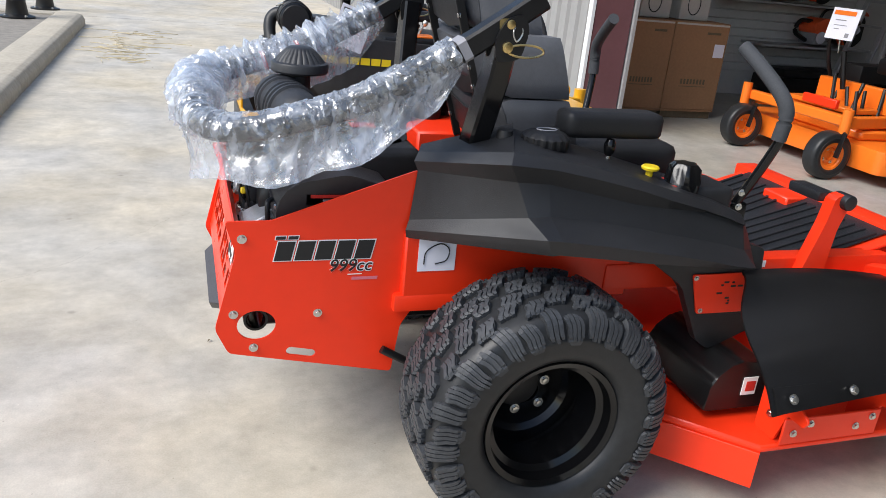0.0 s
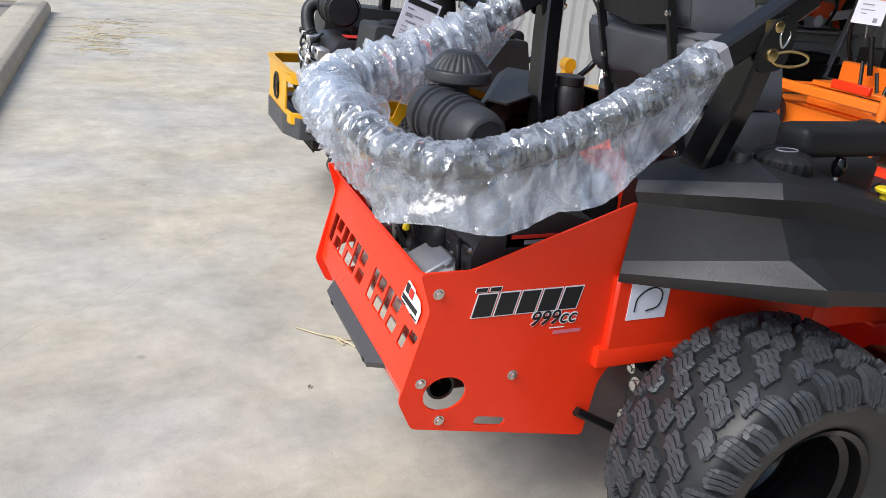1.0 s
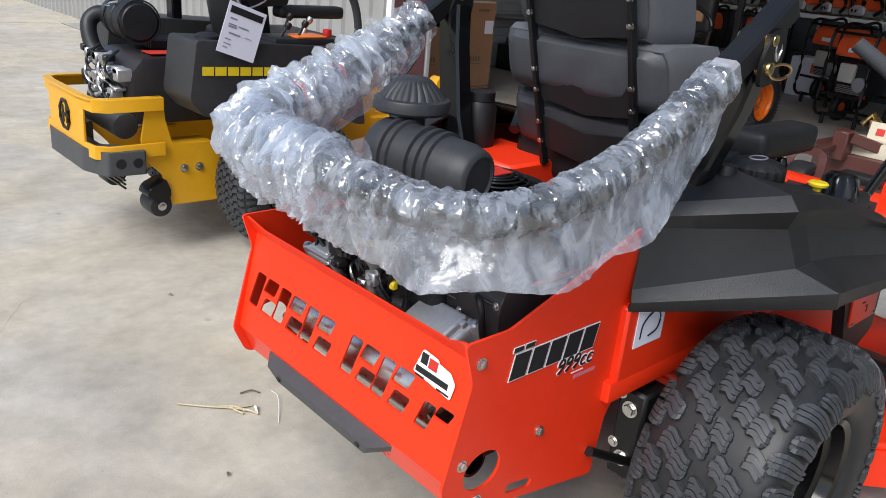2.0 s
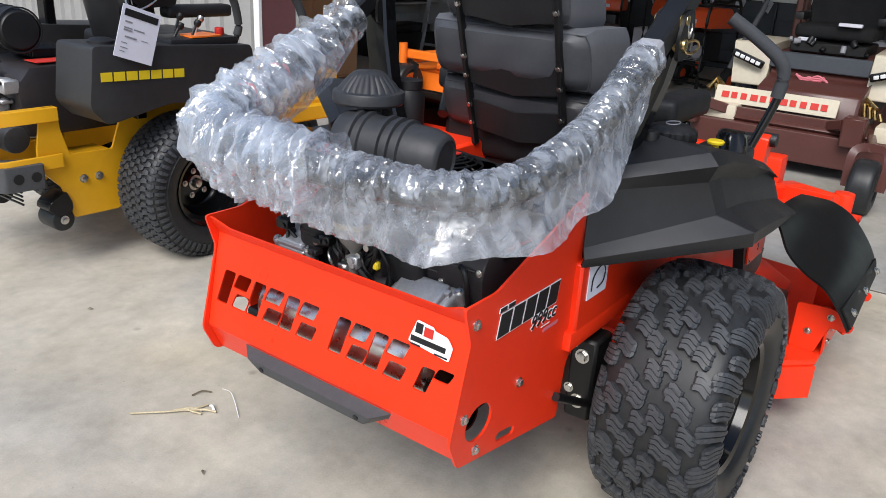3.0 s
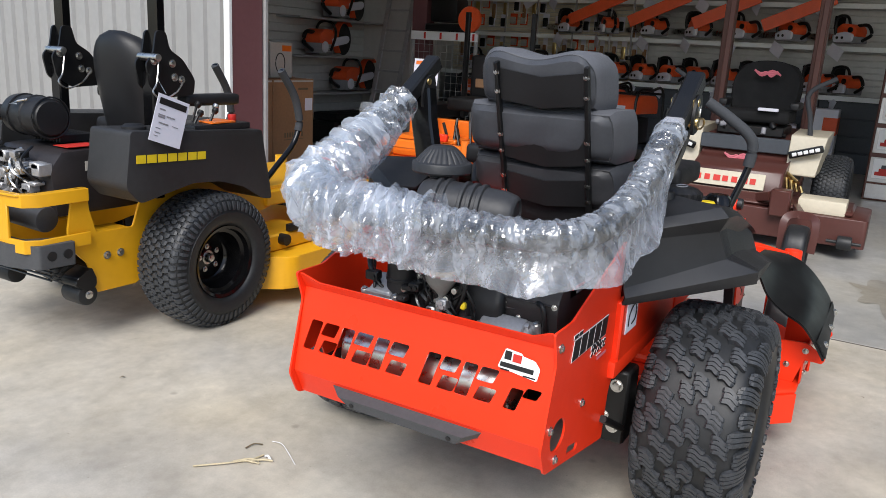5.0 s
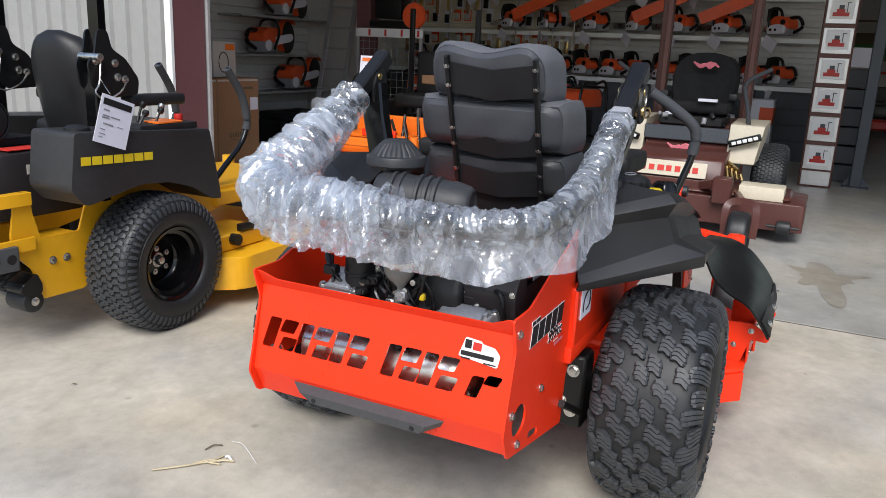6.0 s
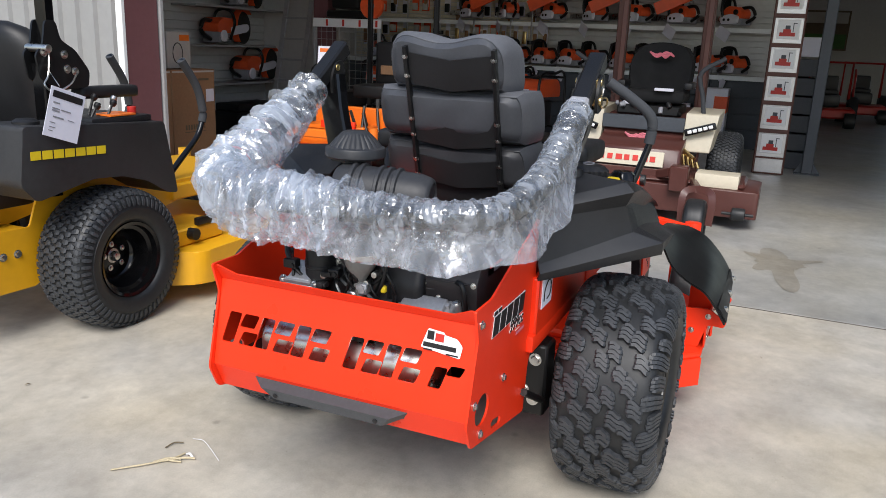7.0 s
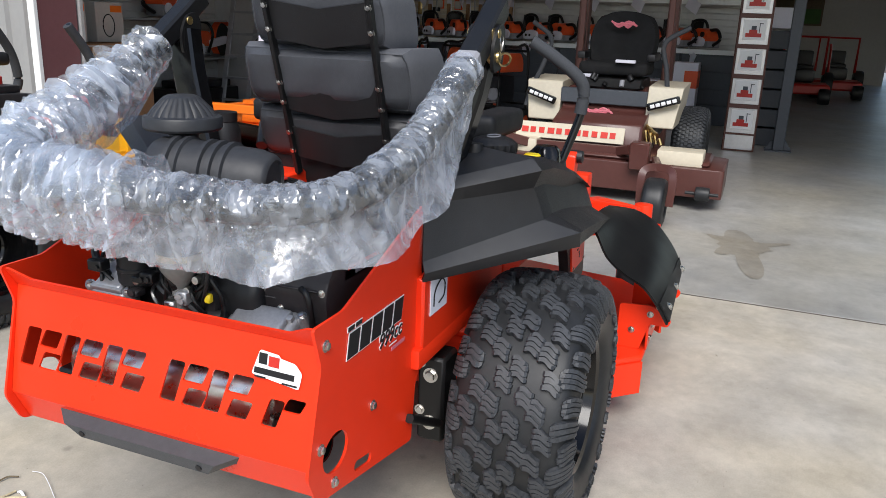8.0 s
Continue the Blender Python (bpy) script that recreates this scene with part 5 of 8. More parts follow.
# steering levers with foam grips
for sd in (-1, 1):
    bm = B()
    sweep(bm, smooth_path([(1.345, sd * 0.455, 0.775), (1.372, sd * 0.480, 0.86), (1.398, sd * 0.512, 0.975), (1.400, sd * 0.518, 1.03)], 5), 0.013, 12)
    box(bm, 1.325, 1.385, sd * 0.455 - 0.02, sd * 0.455 + 0.02, 0.72, 0.80, 0.01, 2)
    lv = part("steering_lever", bm, GLOSSBLACK, mower, "black steering lever")
    for z in (0.79, 0.83):
        bolt(lv, (1.352, sd * 0.478, z), (-0.2, sd, 0), 0.8)
    bm = B()
    sweep(bm, smooth_path([(1.398, sd * 0.512, 0.985), (1.398, sd * 0.518, 1.05), (1.388, sd * 0.500, 1.095), (1.372, sd * 0.430, 1.15), (1.355, sd * 0.352, 1.200)], 6), 0.0195, 16)
    part("foam_grip", bm, GRIP, lv, "grey foam grip")
    bm = B()
    lathe(bm, [(0, -0.03), (0.035, -0.03), (0.042, 0), (0.03, 0.03), (0, 0.035)], (1.35, sd * 0.45, 0.735), (0, 0, 1), 18)
    part("lever_boot", bm, FENDER, mower)

# foot platform with ribbed mats
bm = B()
box(bm, 1.30, 1.66, -0.37, 0.37, 0.475, 0.49, 0.004)
prism(bm, [(1.60, 0.475), (2.13, 0.630), (2.13, 0.642), (1.60, 0.49)], "y", -0.37, 0.42, 0.003)
box(bm, 2.10, 2.20, -0.42, 0.46, 0.50, 0.66, 0.012, 2)
box(bm, 2.00, 2.14, 0.03, 0.16, 0.58, 0.645, 0.006)
part("foot_platform", bm, ORANGE, mower, "red-orange foot platform")


def mat_ribs(name, place, w, h, n, label):
    bm = B()
    box(bm, 0, h, -w / 2, w / 2, 0, 0.006, 0.003)
    bmesh.ops.transform(bm, matrix=place, verts=bm.verts)
    ob = part(name, bm, FENDER, mower, label)
    for k in range(n):
        bm = B()
        y = -w / 2 + w * (k + 0.7) / (n + 0.4)
        s = 1 if y > 0 else -1
        sweep(bm, [(0.04 + 0.02 * (k % 2), y, 0.008), (h - 0.05, y + s * 0.02, 0.008)], 0, rect=(0.011, 0.010))
        bmesh.ops.transform(bm, matrix=place, verts=bm.verts)
        part("rib", bm, FENDER, ob)
    return ob


mat_ribs("foot_mat", Matrix.Translation((1.63, 0.02, 0.502)) @ Matrix.Rotation(-math.atan2(0.155, 0.53), 4, "Y"), 0.70, 0.50, 15, "ribbed black rubber foot mat")
mat_ribs("floor_mat", Matrix.Translation((1.33, -0.0, 0.491)), 0.68, 0.26, 18, "ribbed black rubber floor mat")
bm = B()
prism(bm, rounded([(1.66, 0.55), (1.755, 0.55), (1.762, 0.70), (1.785, 0.775), (1.765, 0.812), (1.725, 0.800), (1.712, 0.72)], 0.01), "y", -0.44, -0.40, 0.004)
part("deck_pedal", bm, ORANGE, mower, "red-orange deck lift pedal")
bm = B()
box(bm, 1.70, 1.76, -0.40, -0.27, 0.775, 0.805, 0.008, 2)
cyl(bm, (1.765, -0.46, 0.788), (1.765, -0.40, 0.788), 0.024, n=16, w=0.006)
part("pedal_pad", bm, FENDER, mower, "black rubber pedal pad")
bm = B()
box(bm, 1.46, 1.56, -0.4095, -0.4075, 0.575, 0.595)
part("rail_label", bm, WHITE, mower)

# broad orange shoulder of the front frame
for sd in (-1, 1):
    bm = B()
    prism(bm, rounded([(1.70, sd * 0.395), (2.12, sd * 0.395), (2.09, sd * 0.63), (1.86, sd * 0.60)], 0.015), "z", 0.490, 0.505, 0.004, 1)
    sweep(bm, [(1.86, sd * 0.60, 0.51), (2.08, sd * 0.625, 0.53), (2.115, sd * 0.40, 0.53)], 0, rect=(0.014, 0.06))
    part("frame_shoulder", bm, ORANGE, mower, "red-orange front frame shoulder")

# front frame with castors
for sd in (-1, 1):
    bm = B()
    sweep(bm, [(1.95, sd * 0.37, 0.54), (2.25, sd * 0.46, 0.51), (2.42, sd * 0.60, 0.45)], 0, rect=(0.07, 0.07))
    cyl(bm, (2.42, sd * 0.62, 0.40), (2.42, sd * 0.62, 0.50), 0.04, n=18, w=0.005)
    part("castor_arm", bm, ORANGE, mower)
    bm = B()
    for e in (-0.075, 0.075):
        box(bm, 2.33, 2.40, sd * 0.62 + e - 0.005, sd * 0.62 + e + 0.005, 0.14, 0.41, 0.004)
    box(bm, 2.33, 2.46, sd * 0.62 - 0.08, sd * 0.62 + 0.08, 0.39, 0.41, 0.004)
    part("castor_fork", bm, ORANGE, mower)
    wheel(mower, (2.36, sd * 0.62, 0.165), 0.13, 0.165, 0.075, None, 0 if sd < 0 else 180, depth=0.05, nuts=0, shoulder=0.02)

# cutting deck
bm = B()
DECK = [(1.10, -0.56), (1.335, -0.795), (1.90, -0.795), (2.12, -0.60), (2.22, 0.0), (2.12, 0.60), (1.80, 0.80), (1.30, 0.80), (1.08, 0.55)]
prism(bm, DECK, "z", 0.212, 0.235, 0.006, 1)
prism(bm, [(1.25 + (x - 1.15) * 0.8, y * 0.75) for x, y in DECK], "z", 0.235, 0.275, 0.02, 2)
dk = part("cutting_deck", bm, ORANGE, mower, "red-orange fabricated cutting deck")
for i, (a, b) in enumerate(zip(DECK, DECK[1:] + DECK[:1])):
    if i != 1:
        bm = B()
        sweep(bm, [(a[0], a[1], 0.160), (b[0], b[1], 0.160)], 0, rect=(0.010, 0.110))
        part("deck_skirt", bm, ORANGE, dk)
bm = B()
prism(bm, rounded([(1.235, 0.262), (1.25, 0.36), (1.32, 0.415), (1.43, 0.40), (1.45, 0.262)], 0.02), "y", -0.66, -0.35, 0.01)
part("belt_cover", bm, BLACK, mower, "black belt cover")
bm = B()
box(bm, 1.350, 1.396, -0.6625, -0.660, 0.308, 0.362)
wl = part("hand_label", bm, WHITE, mower, "white and red warning sticker")
bars("hand_mark", [(0.010, 0.012, 0.03, 0.03)], wl, REDINK, plane((1.350, -0.6630, 0.308), (1, 0, 0), (0, 0, 1)))
bm = B()
for x in (1.385, 1.70):
    prism(bm, rounded([(-0.700, 0.235), (-0.700, 0.385), (-0.800, 0.392), (-0.868, 0.350), (-0.858, 0.325), (-0.800, 0.330), (-0.775, 0.235)], 0.01), "x", x, x + 0.008, 0.001)
box(bm, 1.385, 1.71, -0.800, -0.792, 0.235, 0.315, 0.003)
hb = part("chute_bracket", bm, ORANGE, mower, "red-orange chute hinge bracket")
for x, z in ((1.42, 0.27), (1.47, 0.295), (1.63, 0.27), (1.68, 0.295)):
    bolt(hb, (x, -0.801, z), (0, -1, 0), 0.9)
for y, z in ((-0.80, 0.362), (-0.745, 0.30)):
    bolt(hb, (1.384, y, z), (-1, 0, 0), 0.9)
# rubber discharge chute: a stiff sheet curling out and down from under the fender
lead = smooth_path([(1.330, -0.575, 0.645), (1.317, -0.613, 0.630), (1.285, -0.660, 0.565), (1.272, -0.719, 0.522), (1.258, -0.784, 0.493), (1.266, -0.831, 0.436), (1.270, -0.866, 0.380)], 4)
front = smooth_path([(1.84, -0.560, 0.605), (1.86, -0.600, 0.600), (1.885, -0.660, 0.588), (1.890, -0.725, 0.555), (1.850, -0.790, 0.502), (1.785, -0.838, 0.452), (1.720, -0.856, 0.412)], 4)
bm = B()
shell(bm, [[tuple(a.lerp(b, i / 14) + Vector((0, 0, 0.012 * math.sin(math.pi * i / 14)))) for a, b in zip(lead, front)] for i in range(15)], 0.007)
ch = part("discharge_chute", bm, CHUTE, mower, "black moulded rubber discharge chute", 60)
bm = B()
strip_rows = [[a.lerp(b, 0.02 + 0.96 * i / 10) + Vector((0, -0.004, 0.006)) for a, b in zip(lead[-5:], front[-5:])] for i in range(11)]
shell(bm, [[tuple(p) for p in r] for r in strip_rows], 0.005)
part("chute_strip", bm, CHUTE, ch, "black stiffening strip along the chute edge", 60)
for i in (1, 5, 9):
    p = strip_rows[i][2] + Vector((0, -0.006, 0.004))
    bolt(ch, tuple(p), (0, -0.8, 0.6), 1.1)


# ---- clear plastic sleeve on the folded roll bar ----
def tri(x):
    """A zigzag between -1 and 1: straight flanks with sharp creases."""
    return 4 * abs(x - math.floor(x + 0.5)) - 1


CREASES = [(19, 0.16, 0.0130, 0.0), (43, -0.24, 0.0180, 0.3), (83, 0.32, 0.0135, 0.7), (31, 0.85, 0.0050, 0.1)]


def film_layer(seed, s0, s1, n, puff_of, hang_of, crush_of, ka=18, kb=11):
    """Loose polythene tube pulled over the hoop: it lies on the bar above and hangs as a double sheet below, creased in flat shards."""
    P = np.array([tuple(p) for p in smooth_path(HOOP, 60)])
    d = np.r_[0, np.cumsum(np.linalg.norm(np.diff(P, axis=0), axis=1))]
    at = lambda s: Vector([float(np.interp(s, d, P[:, c])) for c in range(3)])
    rnd = random.Random(seed)
    V, F, UV = [], [], []
    k = 2 * kb + ka
    for i in range(n):
        f = i / (n - 1)
        sm = s0 + (s1 - s0) * f
        g = (sm - 0.235) / (float(d[-1]) - 0.45)
        puff, crush = puff_of(g), crush_of(g)
        hang = hang_of(g) * (1.0 + 0.26 * noise.noise((sm * 7, 3.1 + seed, 0)) + (0.05 + 0.16 * (crush - 0.3)) * noise.noise((sm * 19, seed, 2)))
        p = at(sm)
        q = (at(min(sm + 0.03, d[-1])) - at(max(sm - 0.03, 0))).normalized()
        u = Vector((0, 0, 1)).cross(q).normalized()
        v = q.cross(u).normalized()
        for j in range(k):
            # round the tube from one side over the top, then down each sheet to the hem
            if kb <= j < kb + ka:
                a = math.radians(-125 + 250 * (j - kb) / (ka - 1))
                c, sn, low = math.cos(a), math.sin(a), 0.0
            else:
                h = (j + 1) / (kb + 1) if j < kb else (k - j) / (kb + 1)
                low = 1 - h
                sd = -1 if j < kb else 1
                c, sn = math.cos(math.radians(125)), sd * math.sin(math.radians(125)) * (0.10 + 0.90 * h ** 1.2)
            shake = 0.0 if low else 1.0
            # coordinates on the sheet, in metres along and across
            w = (math.atan2(sn, c) * 0.04 + (0.05 * low + 0.09 * low * (1 if sn > 0 else -1)))
            warp = noise.noise((sm * 9, w * 5, seed)) * 0.5
            fold = 0.0
            for fr, sl_, am, ph in CREASES:
                fold += am * (0.5 + 0.5 * tri(fr * (sm + sl_ * w + 0.010 * noise.noise((sm * 14, w * 14, fr))) * 0.55 + ph + warp + seed)) ** 1.7
            big = noise.noise((sm * 8 + 0.6 * c, 4 + sn - low, 1.4 * c + seed))
            r = max(puff + crush * (fold * (1 - 0.6 * low) - 0.008 + 0.012 * big) + shake * (0.0034 - 0.0014 * crush) * (rnd.random() - 0.5), 0.0365)
            pt = p + sn * r * u + c * r * v + Vector((0, 0, -1)) * low * hang
            pt += u * low * float(np.interp(g, [0, 0.05, 0.12, 0.30, 0.40, 1.0], [0.01, 0.03, 0.050, 0.035, 0.012, 0.010]))
            pt += u * low * (0.6 * crush * (fold - 0.012) + 0.020 * noise.noise((sm * 11, low * 1.5, 7 + seed)))
            pt += q * shake * (0.006 - 0.003 * crush) * (rnd.random() - 0.5)
            V.append(tuple(pt))
            UV.append((sm * 5, abs(2 * j / k - 1) * 1.4))
    for i in range(n - 1):
        for j in range(k):
            a, b, c, e = i * k + j, i * k + (j + 1) % k, (i + 1) * k + (j + 1) % k, (i + 1) * k + j
            F += [(a, b, c), (a, c, e)] if (i * 7 + j * 3) % 5 < 2 else [(a, b, e), (b, c, e)]
    # the wrap round the tube and the slack hanging under it
    out = []
    for name, keep in (("tube_wrap", True), ("loose_hem", False)):
        sub = [f for f in F if all(kb - 1 <= v % k <= kb + ka for v in f) == keep]
        used = sorted({v for f in sub for v in f})
        idx = {v: i for i, v in enumerate(used)}
        me = bpy.data.meshes.new(name)
        me.from_pydata([V[v] for v in used], [], [tuple(idx[v] for v in f) for f in sub])
        me.materials.append(FILM)
        uv = me.uv_layers.new(name="sleeve")
        for lp in me.loops:
            uv.data[lp.index].uv = UV[used[lp.vertex_index]]
        for pl in me.polygons:
            pl.use_smooth = True
        me.set_sharp_from_angle(angle=radians(23 if keep else 60))
        out.append((name, me))
    return out


def along(xs, ys):
    return lambda g: float(np.interp(g, xs, ys))


sl = thing("plastic_sleeve", (0, MY, 0), "clear crinkled plastic sleeve hanging on the folded roll bar", "packaging")
LAYERS = film_layer(0, 0.235, 2.090, 440, along([0, 0.06, 0.25, 0.45, 0.55, 0.75, 0.9, 1.0], [0.040, 0.037, 0.037, 0.040, 0.046, 0.050, 0.046, 0.046]),
                    along([0, 0.03, 0.10, 0.25, 0.40, 0.48, 0.56, 0.66, 0.76, 0.86, 0.95, 1.0], [0.035, 0.085, 0.105, 0.108, 0.104, 0.092, 0.075, 0.072, 0.080, 0.110, 0.115, 0.050]),
                    along([0, 0.30, 0.45, 0.56, 0.85, 1.0], [0.12, 0.16, 0.40, 0.95, 0.95, 0.60]))
# gathered second thickness over the bunched half
LAYERS += film_layer(5, 1.10, 1.96, 200, along([0, 1], [0.053, 0.053]), along([0, 0.45, 0.6, 0.8, 1.0], [0.04, 0.05, 0.085, 0.075, 0.06]), along([0, 1], [0.95, 0.95]))
for name, me in LAYERS:
    shared(name, me, sl, None, "loose clear plastic hanging in folds" if name == "loose_hem" else "")


# ---- other machines and the shop's stock ----
def base_of(ob):
    v = Vector((0, 0, 0))
    while ob is not None:
        v += ob.location
        ob = ob.parent
    return v


def wpart(name, bm, material, parent, label="", angle=38):
    """A part whose mesh is given in the shop's own coordinates."""
    bmesh.ops.translate(bm, verts=bm.verts, vec=-base_of(parent))
    return part(name, bm, material, parent, label, angle)


def wbolt(parent, at, axis, s=1.0):
    return bolt(parent, tuple(Vector(at) - base_of(parent)), axis, s)


def wbars(name, rows, parent, material, m, label=""):
    return bars(name, rows, parent, material, Matrix.Translation(-base_of(parent)) @ m, label)


# -- yellow mower --
HY = 4.42
yel = thing("zero_turn_mower", (0.9, HY, 0), "yellow zero-turn mower with black body panels and a price tag", "mower")
HSEC = Section(tread_profile(0.285, 0.312, 0.055, 0.165))
TURF = turf_tread(HSEC, 0.312, 58, 8, 0.125)
for sd in (-1, 1):
    wheel(yel, (1.00 - 0.9, sd * 0.462, 0.312), 0.285, 0.312, 0.165, TURF, 0 if sd < 0 else 180, depth=0.135, shoulder=0.055, hub=True)
for sd in (-1, 1):
    yo = HY + sd * 0.560
    yi = HY + sd * 0.31
    bm = B()
    prof = rounded([(0.525, 0.943), (1.265, 0.911), (1.315, 0.66), (1.335, 0.565), (1.27, 0.575), (1.14, 0.650), (1.00, 0.690), (0.84, 0.700), (0.56, 0.646), (0.495, 0.715)], 0.02)
    lo, hi = (yo, yi) if sd < 0 else (yi, yo)
    prism(bm, prof, "y", min(yo, yi), max(yo, yi), 0.02, 2)
    pod = wpart("side_pod", bm, POD, yel, "matt black moulded side pod", 28)
    if sd < 0:
        # maker's mark as slanted yellow blocks
        mk = plane((0.545, yo - 0.0025, 0.812), (1, 0, -0.03), (0.10, 0, 1))
        for k in range(7):
            wbars("maker_mark", [(0.053 * k, 0.0, 0.046, 0.034)], pod, KNOB, mk, "yellow slanted block of the maker's mark")
    bm = B()
    lathe(bm, [(0, 0.03), (0.035, 0.03), (0.05, 0.02), (0.05, 0), (0, 0)], (0.62, HY + sd * 0.46, 0.93), (0, 0, 1), 24)
    wpart("fuel_cap", bm, ENGINE, yel)
    bm = B()
    sweep(bm, smooth_path([(1.56, HY + sd * 0.28, 0.57), (1.68, HY + sd * 0.275, 0.66), (1.82, HY + sd * 0.27, 0.77), (1.875, HY + sd * 0.265, 0.89), (1.84, HY + sd * 0.26, 1.03), (1.74, HY + sd * 0.25, 1.17)], 6), 0.016, 12)
    lv = wpart("steering_lever", bm, GLOSSBLACK, yel, "black steering lever")
    bm = B()
    sweep(bm, smooth_path([(1.862, HY + sd * 0.267, 0.84), (1.875, HY + sd * 0.265, 0.90), (1.84, HY + sd * 0.26, 1.03), (1.74, HY + sd * 0.25, 1.17)], 6), 0.022, 14)
    wpart("foam_grip", bm, GRIP, lv, "grey foam grip")
    # frame side and roller
    bm = B()
    prism(bm, rounded([(0.43, 0.688), (0.497, 0.688), (0.500, 0.60), (0.527, 0.487), (0.717, 0.482), (0.80, 0.70), (1.55, 0.70), (1.60, 0.45), (0.80, 0.30), (0.725, 0.220), (0.517, 0.222), (0.480, 0.36), (0.40, 0.445), (0.40, 0.52)], 0.012), "y", HY + sd * 0.299 - 0.006, HY + sd * 0.299 + 0.006, 0.002)
    box(bm, 0.53, 0.74, min(HY + sd * 0.12, HY + sd * 0.29), max(HY + sd * 0.12, HY + sd * 0.29), 0.455, 0.47, 0.004)
    fr = wpart("frame_side", bm, YELLOW, yel, "yellow steel frame side")
    for x in (0.575, 0.643):
        wbolt(fr, (x, HY + sd * 0.305, 0.380), (0, sd, 0), 1.5)
    bm = B()
    prism(bm, rounded([(0.42, 0.310), (0.49, 0.345), (0.512, 0.285), (0.50, 0.25), (0.455, 0.24), (0.405, 0.28)], 0.012), "y", HY + sd * 0.27 - 0.05, HY + sd * 0.27 + 0.05, 0.004)
    bk = wpart("roller_bracket", bm, BLACK, yel, "black roller bracket")
    wbolt(bk, (0.466, HY + sd * 0.321, 0.228), (0, sd, 0), 1.5)
    bm = B()
    cyl(bm, (0.466, HY + sd * 0.255 - 0.062, 0.226), (0.466, HY + sd * 0.255 + 0.062, 0.226), 0.048, n=24, w=0.012)
    wpart("roller", bm, SIDEWALL, yel, "black anti-scalp roller")
# rear guard: pressed plate with a solid middle and open corners
bm = B()
line = [(0.49, HY - 0.318), (0.27, HY - 0.318), (0.225, HY - 0.285), (0.215, HY - 0.20), (0.215, HY + 0.20), (0.225, HY + 0.285), (0.27, HY + 0.318), (0.49, HY + 0.318)]
for z0, z1 in ((0.635, 0.688), (0.448, 0.503)):
    sweep(bm, [(x, y, (z0 + z1) / 2) for x, y in line], 0, rect=(0.012, z1 - z0))
sweep(bm, [(x, y + (0.018 if y < HY else -0.018), 0.684) for x, y in line], 0, rect=(0.036, 0.008))
box(bm, 0.209, 0.221, HY - 0.205, HY + 0.205, 0.49, 0.65, 0.003)
gd = wpart("rear_guard", bm, YELLOW, yel, "yellow pierced rear guard")
bm = B()
sweep(bm, [(0.206, HY + 0.058 * math.cos(a), 0.575 + 0.062 * math.sin(a)) for a in [math.pi / 4 * (k + 0.5) for k in range(9)]], 0.007, 6)
wpart("maker_badge", bm, INK, gd, "eight-sided black badge outline")
bm = B()
for e in (-0.022, 0.022):
    box(bm, 0.204, 0.208, HY + e - 0.007, HY + e + 0.007, 0.54, 0.61)
box(bm, 0.204, 0.208, HY - 0.02, HY + 0.02, 0.568, 0.580)
wpart("badge_mark", bm, INK, gd)
bm = B()
prism(bm, rounded([(0.40, HY - 0.352), (0.250, HY - 0.335), (0.200, HY - 0.20), (0.200, HY + 0.20), (0.250, HY + 0.335), (0.40, HY + 0.352), (0.40, HY + 0.25), (0.28, HY + 0.18), (0.28, HY - 0.18), (0.40, HY - 0.25)], 0.012), "z", 0.385, 0.482, 0.008, 2)
bp = wpart("bumper", bm, STEP, yel, "charcoal steel rear bumper")
# tow holes as black discs: the shade inside them is plain colour
for hx, hy in ((0.300, 0.3425), (0.365, 0.3495)):
    bm = B()
    cyl(bm, (hx, HY - hy - 0.001, 0.435), (hx, HY - hy + 0.012, 0.435), 0.020, n=16)
    wpart("tow_hole_shade", bm, INK, bp)
for k in range(5):
    bm = B()
    cyl(bm, (0.34, HY - 0.26, 0.375 - 0.017 * k), (0.34, HY + 0.26, 0.370 - 0.017 * k), 0.005, n=8)
    wpart("bar", bm, GLOSSBLACK, yel)
# engine
bm = B()
prism(bm, [(0.42, 0.55), (0.40, 0.76), (0.46, 0.83), (0.80, 0.84), (0.84, 0.55)], "y", HY - 0.21, HY + 0.21, 0.03, 2)
en = wpart("engine", bm, COWL, yel, "black engine with bare metal parts")
bm = B()
lathe(bm, [(0, 0), (0.07, 0), (0.082, 0.015), (0.085, 0.10), (0.09, 0.104), (0.09, 0.12), (0.085, 0.124), (0.085, 0.25), (0.07, 0.28), (0, 0.28)], (0.50, HY - 0.10, 0.955), (0.05, 1, 0), 36)
wpart("air_cleaner", bm, ENGINE, en, "ribbed black air cleaner")
bm = B()
sweep(bm, smooth_path([(0.50, HY + 0.19, 0.95), (0.44, HY + 0.22, 0.955), (0.40, HY + 0.22, 0.91), (0.40, HY + 0.18, 0.82), (0.43, HY + 0.12, 0.76)], 6), 0.034, 16)
wpart("intake_hose", bm, SIDEWALL, en, "fat black rubber hose")
rr = random.Random(12)
for k in range(56):
    bm = B()
    y, z = HY - 0.21 + 0.40 * rr.random(), 0.54 + 0.27 * rr.random()
    if k % 3:
        box(bm, 0.355, 0.40 + 0.02 * rr.random(), y, y + 0.02 + 0.04 * rr.random(), z, z + 0.015 + 0.04 * rr.random(), 0.004)
    else:
        cyl(bm, (0.35, y, z), (0.40, y + 0.01, z + 0.01), 0.010 + 0.012 * rr.random(), n=14, w=0.003)
    wpart("fitting", bm, (ALLOY, STEEL, ALLOY, BLACK)[k % 4], en, "bare metal engine fitting")
